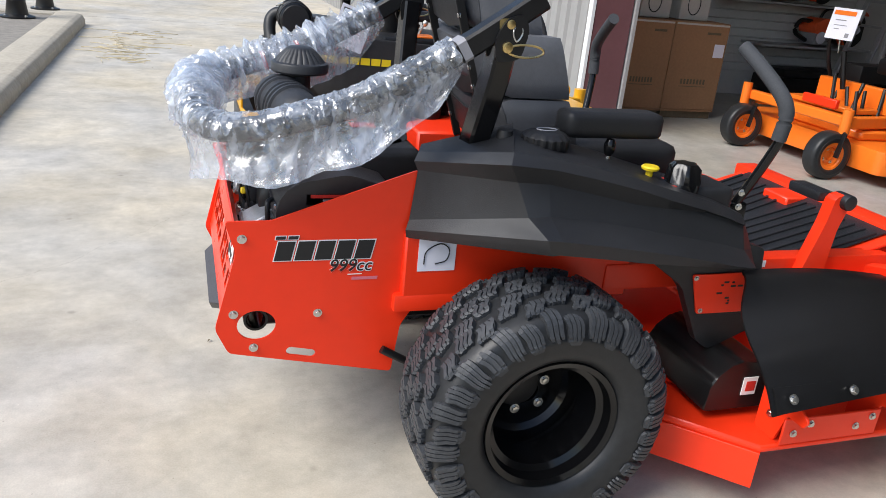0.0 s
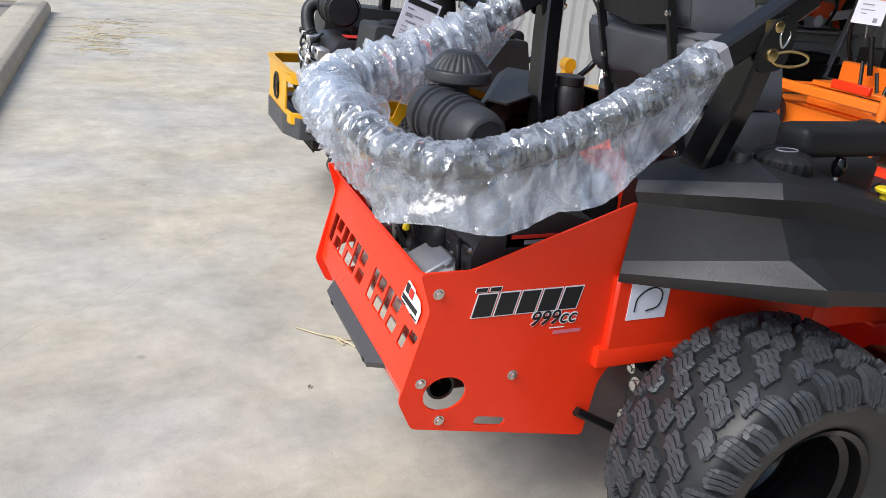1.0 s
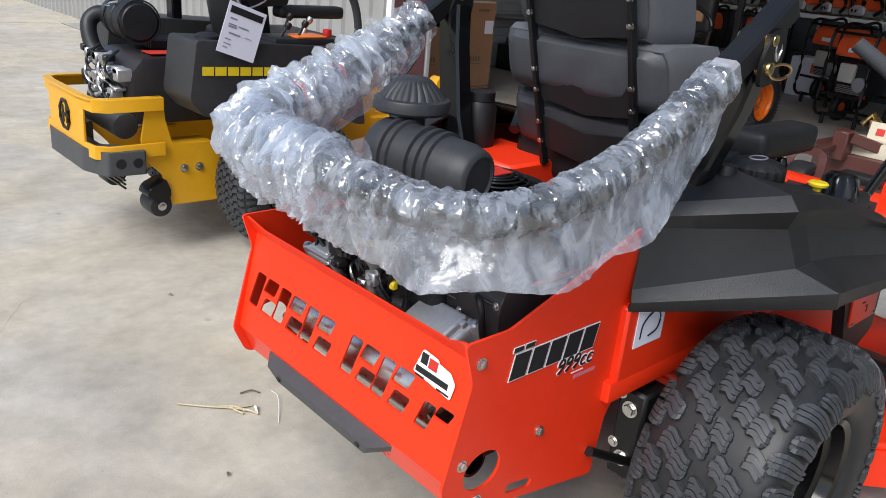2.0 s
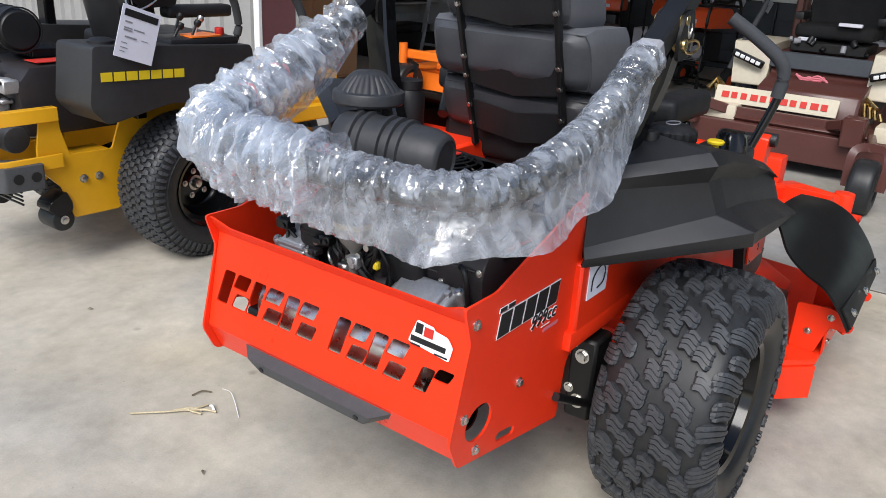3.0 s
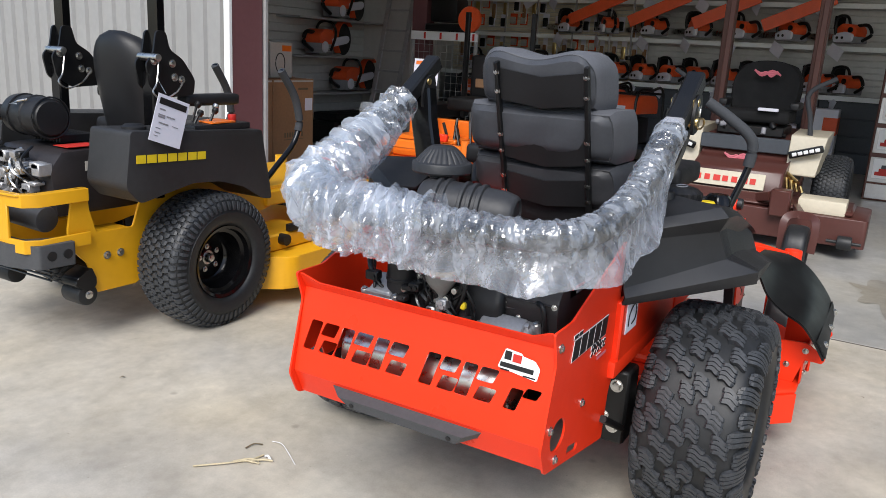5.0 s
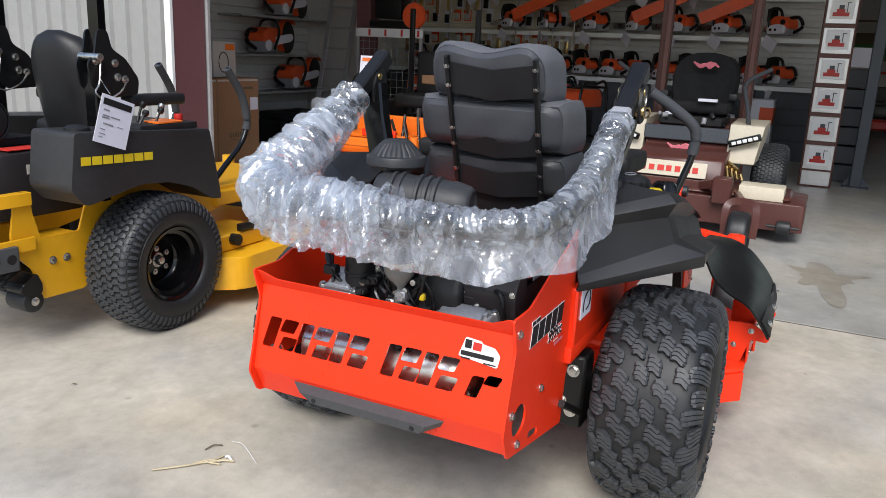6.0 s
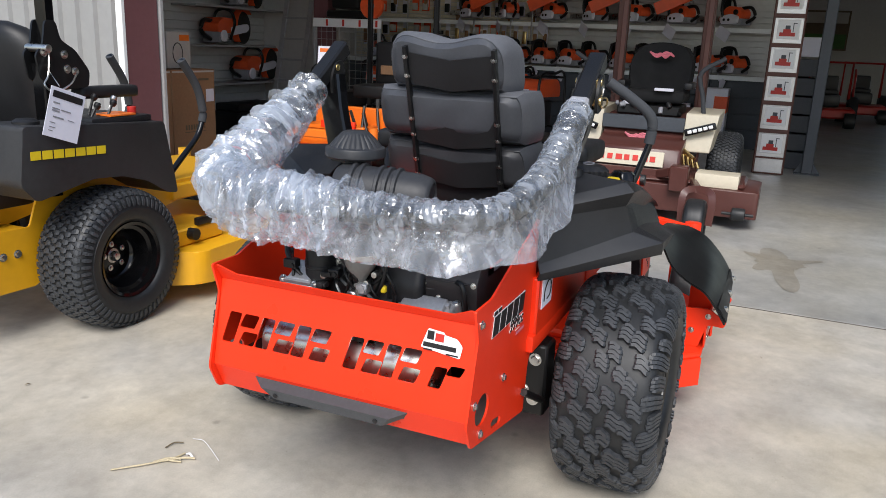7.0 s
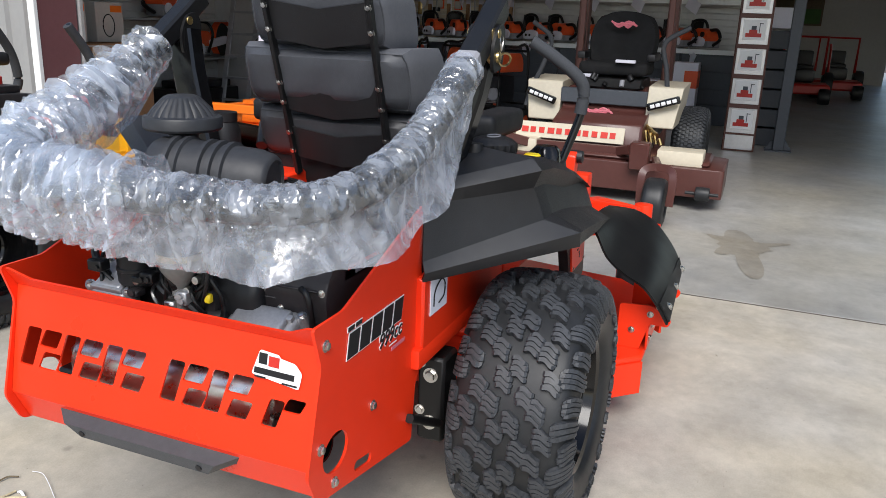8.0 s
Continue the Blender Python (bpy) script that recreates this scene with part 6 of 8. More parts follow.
for k in range(7):
    bm = B()
    y, z = HY - 0.18 + 0.26 * rr.random(), 0.57 + 0.16 * rr.random()
    sweep(bm, smooth_path([(0.39, y, z), (0.345, y + 0.03, z + 0.04), (0.35, y + 0.07, z + 0.09), (0.41, y + 0.08, z + 0.14)], 5), 0.006, 6)
    wpart("hose", bm, STEEL if k % 3 == 0 else BLACK, en)
for z in (0.012, 0.11, 0.2):
    bm = B()
    sweep(bm, [(0.50 + 0.0875 * math.cos(a) + 0.05 * z, HY - 0.10 + z, 0.955 + 0.0875 * math.sin(a)) for a in [math.pi / 12 * q for q in range(25)]], 0.004, 6)
    wpart("band", bm, ENGINE, en)
bm = B()
sweep(bm, [(0.445, HY - 0.02, 1.03), (0.425, HY + 0.02, 1.02), (0.415, HY + 0.06, 1.005), (0.425, HY + 0.02, 1.01)], 0.004, 6)
wpart("clip", bm, STEEL, en, "plated spring clip")
bm = B()
cyl(bm, (0.38, HY - 0.20, 0.55), (0.36, HY + 0.12, 0.57), 0.055, n=24, w=0.01)
wpart("muffler", bm, STEP, en, "dull grey muffler behind the guard")
bm = B()
box(bm, 0.56, 0.66, HY - 0.2135, HY - 0.212, 0.74, 0.78)
wpart("engine_label", bm, CARDPALE, en)
bm = B()
box(bm, 0.50, 0.66, HY - 0.19, HY - 0.09, 0.8395, 0.842)
wpart("engine_stripe", bm, REDINK, en)
bm = B()
for k in range(9):
    box(bm, 0.56, 0.74, HY - 0.05 + 0.022 * k, HY - 0.038 + 0.022 * k, 0.84, 0.875, 0.003)
wpart("cooling_slats", bm, ENGINE, en)
# seat, arms, roll bar
seat2 = new("seat")
seat2.parent = yel
tagged(seat2, "tall black seat with armrests")
bm = B()
loops = []
for j in range(19):
    v = j / 18
    z = 0.86 + 0.470 * v
    q = max(0.0, (z - 1.08) / 0.252)
    half = 0.225 * (1 - q ** 2.4) ** (1 / 2.4) * (0.93 + 0.07 * math.sin(v * 3))
    dep = 0.060 * (1 - q ** 4) ** 0.5 + 0.004
    ring = []
    for i in range(32):
        a = 2 * math.pi * i / 32
        cx, cy = math.cos(a), math.sin(a)
        sx, sy = math.copysign(abs(cx) ** 0.7, cx), math.copysign(abs(cy) ** 0.7, cy)
        ring.append(bm.verts.new((0.985 - 0.085 * v + dep * sx + 0.05 * abs(sy) ** 3 * half / 0.225, HY + half * sy, z)))
    loops.append(ring)
for a, b in zip(loops, loops[1:]):
    for i in range(32):
        bm.faces.new((a[i], a[(i + 1) % 32], b[(i + 1) % 32], b[i]))
bm.faces.new(loops[0][::-1])
bm.faces.new(loops[-1])
wpart("backrest", bm, ENGINE, seat2, "black moulded seat back", 50)
bm = B()
box(bm, 0.94, 1.42, HY - 0.25, HY + 0.25, 0.80, 0.92, 0.04, 3)
wpart("seat_cushion", bm, VINYLDARK, seat2, "", 50)
for sd in (-1, 1):
    bm = B()
    box(bm, 1.02, 1.36, HY + sd * 0.29 - 0.04, HY + sd * 0.29 + 0.04, 1.005, 1.06, 0.022, 3)
    wpart("armrest", bm, VINYLDARK, seat2, "", 50)
    yy = HY - 0.30 if sd < 0 else HY + 0.36
    bm = B()
    sweep(bm, [(0.85, yy, 0.60), (0.85, yy, 1.16)], 0, rect=(0.05, 0.07), up=(0, 1, 0))
    sweep(bm, [(0.885, yy, 1.22), (0.885, yy, 1.95)], 0, rect=(0.05, 0.06), up=(0, 1, 0))
    wpart("roll_bar_post", bm, GLOSSBLACK, yel, "black roll bar post")
    for e in (0.036, -0.036):
        bm = B()
        prism(bm, rounded([(0.81, 1.10), (0.89, 1.05), (1.05, 1.06), (1.06, 1.13), (0.99, 1.22), (0.92, 1.26), (0.90, 1.34), (0.85, 1.34), (0.83, 1.24), (0.79, 1.20)], 0.02), "y", yy + e - 0.005, yy + e + 0.005)
        hg = wpart("hinge_cheek", bm, BLACK, yel, "black roll bar hinge plate")
    for x, z in ((0.83, 1.21), (0.93, 1.20), (0.94, 1.14), (0.98, 1.13)):
        wbolt(hg, (x, yy - 0.042, z), (0, -1, 0), 1.5)
    bm = B()
    cyl(bm, (0.83, yy - 0.075, 1.225), (0.83, yy + 0.05, 1.225), 0.017, n=18, w=0.004)
    wpart("hinge_pin", bm, STEEL, yel)
    bm = B()
    sweep(bm, smooth_path([(0.85, yy - 0.05, 1.21), (0.82, yy - 0.07, 1.12), (0.79, yy - 0.08, 1.08), (0.83, yy - 0.09, 1.05), (0.91, yy - 0.09, 1.08), (0.97, yy - 0.07, 1.13)], 6), 0.004, 6)
    wpart("lanyard", bm, STEEL, yel)
bm = B()
sweep(bm, [(0.885, HY - 0.30, 1.93), (0.885, HY + 0.36, 1.93)], 0, rect=(0.06, 0.05))
wpart("roll_bar_top", bm, GLOSSBLACK, yel)
bm = B()
box(bm, 0.88, 1.22, HY - 0.53, HY - 0.33, 0.915, 0.945, 0.008, 2)
wpart("console", bm, FENDER, yel)
for k, (x, y, m_) in enumerate(((0.95, -0.45, BLACK), (1.02, -0.47, BLACK), (1.08, -0.41, STEEL), (1.0, -0.38, BLACK))):
    bm = B()
    cyl(bm, (x, HY + y, 0.94), (x + 0.03, HY + y, 0.985 + 0.01 * k), 0.006, n=8)
    lathe(bm, [(0, 0.03), (0.012, 0.028), (0.016, 0.014), (0.01, 0), (0, 0)], (x + 0.03, HY + y, 0.975 + 0.01 * k), (0.5, 0, 1), 14)
    wpart("control_knob", bm, m_, yel)
bm = B()
cyl(bm, (1.19, HY - 0.44, 0.94), (1.19, HY - 0.44, 0.975), 0.020, n=16, w=0.004)
wpart("blade_switch", bm, REDPAINT, yel, "red blade switch")
bm = B()
prism(bm, rounded([(0.98, HY - 0.53), (1.14, HY - 0.52), (1.15, HY - 0.38), (1.0, HY - 0.42)], 0.01), "z", 0.947, 0.953)
wpart("console_label", bm, SCAG, yel, "orange control label")
# deck and front
bm = B()
prism(bm, rounded([(1.22, HY - 0.45), (1.38, HY - 0.66), (2.0, HY - 0.66), (2.30, HY - 0.38), (2.35, HY), (2.30, HY + 0.38), (2.0, HY + 0.66), (1.38, HY + 0.66), (1.22, HY + 0.45)], 0.05), "z", 0.10, 0.27, 0.01, 2)
box(bm, 1.30, 1.70, HY - 0.52, HY - 0.25, 0.27, 0.36, 0.01)
wpart("cutting_deck", bm, YELLOW, yel, "yellow cutting deck")
bm = B()
box(bm, 1.50, 1.62, HY - 0.53, HY - 0.50, 0.36, 0.40, 0.008, 2)
cyl(bm, (1.45, HY - 0.56, 0.33), (1.45, HY - 0.48, 0.33), 0.03, n=10)
wpart("deck_knob", bm, BLACK, yel)
bm = B()
prism(bm, rounded([(1.50, 0.50), (2.30, 0.52), (2.30, 0.56), (1.50, 0.56)], 0.01), "y", HY - 0.30, HY + 0.30, 0.004)
for sd in (-1, 1):
    sweep(bm, [(1.55, HY + sd * 0.30, 0.50), (2.25, HY + sd * 0.32, 0.50), (2.55, HY + sd * 0.48, 0.46)], 0, rect=(0.06, 0.08))
    cyl(bm, (2.55, HY + sd * 0.48, 0.38), (2.55, HY + sd * 0.48, 0.56), 0.04, n=16)
    box(bm, 1.98, 2.04, HY + sd * 0.29 - 0.03, HY + sd * 0.29 + 0.03, 0.55, 0.68, 0.012, 2)
    cyl(bm, (2.01, HY + sd * 0.29 - 0.035, 0.68), (2.01, HY + sd * 0.29 + 0.035, 0.68), 0.04, n=16)
wpart("front_frame", bm, YELLOW, yel, "yellow front frame")
for sd in (-1, 1):
    wheel(yel, (2.50 - 0.9, sd * 0.48, 0.16), 0.13, 0.16, 0.075, None, 0 if sd < 0 else 180, depth=0.05, nuts=0, shoulder=0.02)
# price tag, hanging by a wire
tag = thing("price_tag", (0.72, 3.845, 1.09), "white paper price tag hung from the roll bar hinge", "tag")
bm = B()
tm = plane((0.655, 3.842, 1.095), (0.165, 0, -0.055), (0.045, 0, 0.19))
prism(bm, [(0, 0), (0.165, 0), (0.165, -0.195), (0, -0.195)], "z", 0, 0.002)
bmesh.ops.transform(bm, matrix=tm, verts=bm.verts)
wpart("sheet", bm, PAPER, tag)
tm2 = plane((0.655, 3.8395, 1.095), (0.165, 0, -0.055), (0.045, 0, 0.19))
wbars("heading", [(0.012, -0.040, 0.142, 0.026)], tag, INK, tm2, "black heading bar")
wbars("print", [(0.02, -0.063, 0.03, 0.006), (0.02, -0.085, 0.035, 0.005), (0.062, -0.085, 0.045, 0.005), (0.02, -0.094, 0.035, 0.006), (0.03, -0.118, 0.05, 0.006), (0.10, -0.115, 0.03, 0.002), (0.02, -0.14, 0.025, 0.003), (0.02, -0.158, 0.03, 0.003), (0.02, -0.172, 0.02, 0.003)], tag, GREYINK, tm2, "rows of small grey print")
bm = B()
sweep(bm, smooth_path([(0.69, 3.84, 1.09), (0.74, 3.93, 1.12), (0.80, 4.02, 1.14), (0.86, 4.08, 1.16)], 5), 0.002, 6)
wpart("wire", bm, STEEL, tag)

# -- brown front-deck mower --
gm = thing("front_deck_mower", (5.3, 2.22, 0), "brown and cream front-deck mower with a black cloth seat", "mower")
bm = B()
prism(bm, rounded([(4.74, 1.31), (4.74, 3.12), (5.05, 3.30), (5.45, 3.30), (5.55, 2.9), (5.55, 1.6), (5.4, 1.31)], 0.03), "z", 0.09, 0.30, 0.01, 2)
box(bm, 4.80, 5.35, 1.42, 3.15, 0.30, 0.34, 0.02)
wpart("cutting_deck", bm, MAROON, gm, "brown steel cutting deck")
for y0, y1 in ((1.47, 1.80), (2.72, 3.05)):
    bm = B()
    box(bm, 4.80, 5.05, y0, y1, 0.30, 0.405, 0.012, 2)
    wpart("deck_cover", bm, CREAM, gm, "cream deck cover")
bm = B()
sweep(bm, [(4.72, 1.98, 0.40), (4.85, 2.1, 0.36), (4.85, 2.75, 0.36), (4.72, 2.95, 0.42)], 0, rect=(0.05, 0.07))
box(bm, 4.66, 4.80, 1.84, 1.98, 0.26, 0.46, 0.01)
box(bm, 4.66, 4.80, 2.95, 3.05, 0.26, 0.46, 0.01)
wpart("lift_arm", bm, MAROON, gm)
bm = B()
m = plane((4.93, 2.93, 0.40), (0, -1, 0), (0.25, 0, 1))
box(bm, 0, 0.86, 0, 0.125, -0.01, 0.0, 0.003)
bmesh.ops.transform(bm, matrix=m, verts=bm.verts)
sg = wpart("name_board", bm, CREAM, gm, "cream board with red blocks of the maker's name")
m = plane((4.926, 2.93, 0.40), (0, -1, 0), (0.25, 0, 1))
for k in range(11):
    wbars("name_block", [(0.050 + 0.070 * k, 0.038, 0.044 + 0.010 * (k % 3 == 0), 0.046)], sg, REDINK, m)
bm = B()
prism(bm, [(4.98, 0.30), (5.02, 0.55), (5.35, 0.60), (5.45, 0.78), (6.5, 0.80), (6.6, 0.35), (5.4, 0.28)], "y", 1.95, 2.66, 0.02)
wpart("body", bm, MAROON, gm, "brown painted body")
rr = random.Random(2)
for mx, my, mz, ms_ in ((5.292, 2.345, 0.60, 1.0), (5.865, 2.30, 1.285, 0.95)):
    bm = B()
    for k in range(4):
        sweep(bm, smooth_path([(mx, my + ms_ * (0.12 - 0.02 * k), mz + ms_ * (0.03 - 0.012 * k)), (mx, my + ms_ * (0.05 - 0.01 * k), mz + ms_ * (0.012 * k - 0.02)), (mx, my - ms_ * 0.03, mz + ms_ * (0.03 - 0.018 * k)), (mx, my - ms_ * (0.11 - 0.01 * k), mz + ms_ * (0.012 * k - 0.01))], 4), 0.009, 6)
    wpart("maker_mark", bm, PINKINK, gm, "pink scribbled maker's mark")
for y0, y1, s in ((1.71, 1.98, -1), (2.68, 2.98, 1)):
    bm = B()
    prism(bm, rounded([(5.30, 0.50), (5.38, 0.82), (5.95, 0.84), (6.1, 0.50)], 0.02), "y", y0, y1, 0.015)
    for v in bm.verts:
        v.co.y += (0.045 if s < 0 else -0.045) * (0.82 - v.co.z) / 0.32 * (abs(v.co.y - (y0 if s < 0 else y1)) < 0.02)
    wpart("side_tank", bm, CREAM, gm, "cream side tank")
    bm = B()
    m = Matrix.Translation((5.28, (y0 + y1) / 2, 0.70)) @ Matrix.Rotation(radians(18 * s), 4, "X")
    box(bm, -0.02, 0.02, -0.13, 0.13, -0.03, 0.03, 0.015, 2, m)
    lt = wpart("headlight", bm, GLOSSBLACK, gm, "black bar headlight")
    bm = B()
    for k in range(5):
        box(bm, -0.026, -0.018, -0.105 + 0.043 * k, -0.07 + 0.043 * k, -0.014, 0.014, 0.004, 1, m)
    wpart("lens", bm, WHITE, lt)
    wheel(gm, (6.0 - 5.3, (1.66 if s < 0 else 2.86) - 2.22, 0.315), 0.285, 0.312, 0.165, TURF, 0 if s < 0 else 180, depth=0.1, shoulder=0.05)
    bm = B()
    yl = 1.86 if s < 0 else 2.92
    sweep(bm, smooth_path([(5.35, yl + s * 0.06, 0.60), (5.42, yl + s * 0.02, 0.78), (5.55, yl - s * 0.02, 0.95), (5.60, yl - s * 0.06, 1.15), (5.66, yl + s * 0.12, 1.28)], 6), 0.02, 12)
    wpart("steering_lever", bm, GRIP, gm, "black steering lever")
    bm = B()
    sweep(bm, [(5.15, yl, 0.46), (5.25, yl + 0.1, 0.52), (5.2, yl + 0.15, 0.45)], 0.025, 10)
    for k in range(4):
        cyl(bm, (5.10 + 0.03 * k, yl - 0.05 + 0.04 * k, 0.40), (5.10 + 0.03 * k, yl - 0.03 + 0.04 * k, 0.45 + 0.015 * k), 0.014, n=8)
    wpart("hydraulic_fittings", bm, BRASS, gm, "brassy hydraulic fittings")
# castors
for y in (1.70, 2.95):
    wheel(gm, (4.05 - 5.3, y - 2.22, 0.165), 0.15, 0.165, 0.07, None, 0, depth=0.05, nuts=0, shoulder=0.03)
    bm = B()
    pts = [(4.05, y - 0.095, 0.15), (4.07, y - 0.10, 0.33), (4.10, y - 0.06, 0.385), (4.10, y + 0.06, 0.385), (4.07, y + 0.10, 0.33), (4.05, y + 0.095, 0.15)]
    sweep(bm, smooth_path(pts, 4), 0, rect=(0.05, 0.012), up=(1, 0, 0))
    sweep(bm, [(4.10, y, 0.385), (4.75, y + 0.1, 0.34)], 0, rect=(0.05, 0.04))
    wpart("castor_fork", bm, MAROON, gm, "brown castor fork")
bm = B()
cyl(bm, (4.68, 1.39, 0.135), (4.68, 1.49, 0.135), 0.05, n=18, w=0.015)
cyl(bm, (4.68, 1.33, 0.135), (4.68, 1.56, 0.135), 0.012, n=10)
wpart("anti_scalp_roller", bm, SIDEWALL, gm, "black roller ball")
# seat
gs = new("seat")
gs.parent = gm
tagged(gs, "black cloth seat with red piping")
bm = B()
rows, n = [], 16
for j in range(13):
    v = j / 12
    half = 0.292 * (0.92 + 0.22 * v - 0.36 * v ** 4)
    rows.append([(5.98 + 0.10 * v - 0.05 * abs(-1 + 2 * i / n) ** 2, 2.31 + half * (-1 + 2 * i / n), 0.92 + 0.46 * v - 0.03 * abs(-1 + 2 * i / n) ** 4 * v) for i in range(n + 1)])
shell(bm, rows, 0.09)
wpart("backrest", bm, CLOTH, gs, "black cloth backrest", 50)
for s in (-1, 1):
    bm = B()
    sweep(bm, [(rows[j][8 + s * 5][0] - 0.004, rows[j][8 + s * 5][1], rows[j][8 + s * 5][2]) for j in range(13)], 0.004, 6)
    wpart("piping", bm, REDINK, gs, "red piping")
    bm = B()
    box(bm, 5.62, 5.98, 2.31 + s * 0.29 - 0.035, 2.31 + s * 0.29 + 0.035, 1.0, 1.06, 0.02, 2)
    wpart("armrest", bm, VINYLDARK, gs)
bm = B()
box(bm, 5.50, 6.0, 2.03, 2.59, 0.88, 0.985, 0.045, 4)
wpart("seat_cushion", bm, CLOTH, gs, "black cloth seat cushion", 50)
bm = B()
box(bm, 5.42, 5.95, 2.05, 2.58, 0.78, 0.86, 0.01)
wpart("seat_base", bm, BLACK, gs)
bm = B()
box(bm, 5.33, 5.40, 1.98, 2.68, 0.655, 0.775, 0.008)
wpart("foot_plate", bm, POSTGREY, gm, "dull blue-grey plate under the seat")
for k in range(9):
    bm = B()
    y, z = 2.02 + 0.56 * rr.random(), 0.79 + 0.07 * rr.random()
    cyl(bm, (5.40, y, z), (5.42, y + 0.10 * (rr.random() - 0.5), z + 0.05 * rr.random()), 0.012 + 0.012 * rr.random(), n=10, w=0.003)
    wpart("seat_spring", bm, BLACK if k % 3 else GREYINK, gm)
bm = B()
box(bm, 5.45, 5.50, 2.12, 2.28, 0.985, 1.01, 0.004)
wpart("paper", bm, PAPER, gs, "white paper on the seat")
bm = B()
box(bm, 5.44, 5.50, 2.42, 2.54, 0.86, 0.885, 0.004)
wpart("paper", bm, PAPER, gs, "white paper on the seat")
for y in (1.95, 2.72):
    bm = B()
    sweep(bm, [(6.15, y, 0.80), (6.15, y, 2.05)], 0, rect=(0.06, 0.05), up=(0, 1, 0))
    wpart("roll_bar_post", bm, BROWNPOST, gm, "brown roll bar post")

# -- bright orange mower inside the shop --
sc = thing("zero_turn_mower", (5.3, 5.15, 0), "bright orange zero-turn mower parked inside the shop", "mower")
bm = B()
prism(bm, rounded([(4.82, 4.35), (4.82, 5.95), (5.1, 6.05), (5.6, 6.0), (5.6, 4.3), (5.1, 4.25)], 0.05), "z", 0.10, 0.28, 0.01, 2)
box(bm, 4.95, 5.5, 4.7, 5.6, 0.28, 0.36, 0.02)
wpart("cutting_deck", bm, SCAG, sc, "orange cutting deck")
bm = B()
sweep(bm, [(4.72, 4.60, 0.44), (4.72, 5.78, 0.44)], 0, rect=(0.08, 0.08))
for y in (4.60, 5.76):
    cyl(bm, (4.66, y, 0.36), (4.66, y, 0.54), 0.04, n=16)
    sweep(bm, [(4.72, y + (0.1 if y < 5 else -0.1), 0.42), (5.8, y + (0.25 if y < 5 else -0.25), 0.42)], 0, rect=(0.07, 0.09))
box(bm, 4.92, 5.30, 4.85, 5.55, 0.46, 0.50, 0.006)
box(bm, 5.26, 5.34, 4.80, 5.60, 0.46, 0.66, 0.01)
fr = wpart("front_frame", bm, SCAG, sc, "orange front frame")
bm = B()
box(bm, 4.80, 4.84, 4.88, 5.25, 0.49, 0.56, 0.006)
wpart("foot_bar", bm, ORANGE, sc)
for y in (4.64, 5.66):
    wheel(sc, (4.60 - 5.3, y - 5.15, 0.185), 0.14, 0.185, 0.10, None, 0, depth=0.045, nuts=4, rim_mat=SCAG, shoulder=0.03)
    bm = B()
    sweep(bm, [(4.60, y - 0.09, 0.185), (4.63, y - 0.09, 0.36), (4.66, y, 0.375)], 0, rect=(0.045, 0.014), up=(1, 0, 0))
    wpart("castor_fork", bm, BLACK, sc)
for y in (4.55, 5.75):
    wheel(sc, (6.32 - 5.3, y - 5.15 + (-0.10 if y < 5 else 0.10), 0.312), 0.26, 0.312, 0.17, TURF, 0 if y < 5 else 180, depth=0.08, shoulder=0.05, rim_mat=SCAG)
    bm = B()
    box(bm, 5.7, 6.5, y - 0.17 if y > 5 else y - 0.1, y + 0.1 if y > 5 else y + 0.17, 0.60, 0.76, 0.03, 2)
    wpart("side_tank", bm, ENGINE, sc)
    bm = B()
    sweep(bm, smooth_path([(5.55, y, 0.6), (5.45, y, 0.8), (5.42, y - 0.02, 1.0), (5.5, y + (0.2 if y < 5 else -0.2), 1.12)], 5), 0.018, 10)
    wpart("steering_lever", bm, BLACK, sc, "black steering lever")
    bm = B()
    sweep(bm, [(6.3, y + (0.2 if y < 5 else -0.2), 0.6), (6.3, y + (0.2 if y < 5 else -0.2), 1.75)], 0, rect=(0.05, 0.05), up=(0, 1, 0))
    wpart("roll_bar_post", bm, BLACK, sc)
bm = B()
box(bm, 5.65, 6.15, 4.90, 5.40, 0.72, 0.86, 0.04, 3)
box(bm, 6.10, 6.22, 4.92, 5.38, 0.84, 1.30, 0.05, 3)
wpart("seat", bm, VINYLDARK, sc, "black padded seat", 50)
bm = B()
box(bm, 6.08, 6.11, 5.0, 5.3, 0.95, 1.05, 0.01)
wpart("seat_trim", bm, CARD, sc, "tan seat trim")
rr = random.Random(31)
for k in range(8):
    bm = B()
    x, y = 4.95 + 0.4 * rr.random(), 4.75 + 0.7 * rr.random()
    cyl(bm, (x, y, 0.45), (x + 0.1 * rr.random(), y + 0.1 * rr.random(), 0.62 + 0.1 * rr.random()), 0.015, n=8)
    wpart("linkage", bm, BLACK, sc)
bm = B()
cyl(bm, (5.17, 5.22, 0.60), (5.13, 5.27, 0.90), 0.022, n=12)
wpart("pedal_lever", bm, BLACK, sc, "black pedal lever")
st = thing("price_tag", (5.15, 5.30, 0.86), "white price card with an orange heading", "tag")
bm = B()
tm = plane((5.10, 5.46, 1.235), (0.05, -0.29, 0.0), (0.04, 0.0, 0.24))
prism(bm, [(0, 0), (0.26, 0), (0.26, -0.25), (0, -0.25)], "z", 0, 0.002)
bmesh.ops.transform(bm, matrix=tm, verts=bm.verts)
wpart("card", bm, PAPER, st)
tm = plane((5.096, 5.46, 1.235), (0.05, -0.29, 0.0), (0.04, 0.0, 0.24))
wbars("heading", [(0.02, -0.055, 0.20, 0.035)], st, SCAG, tm)
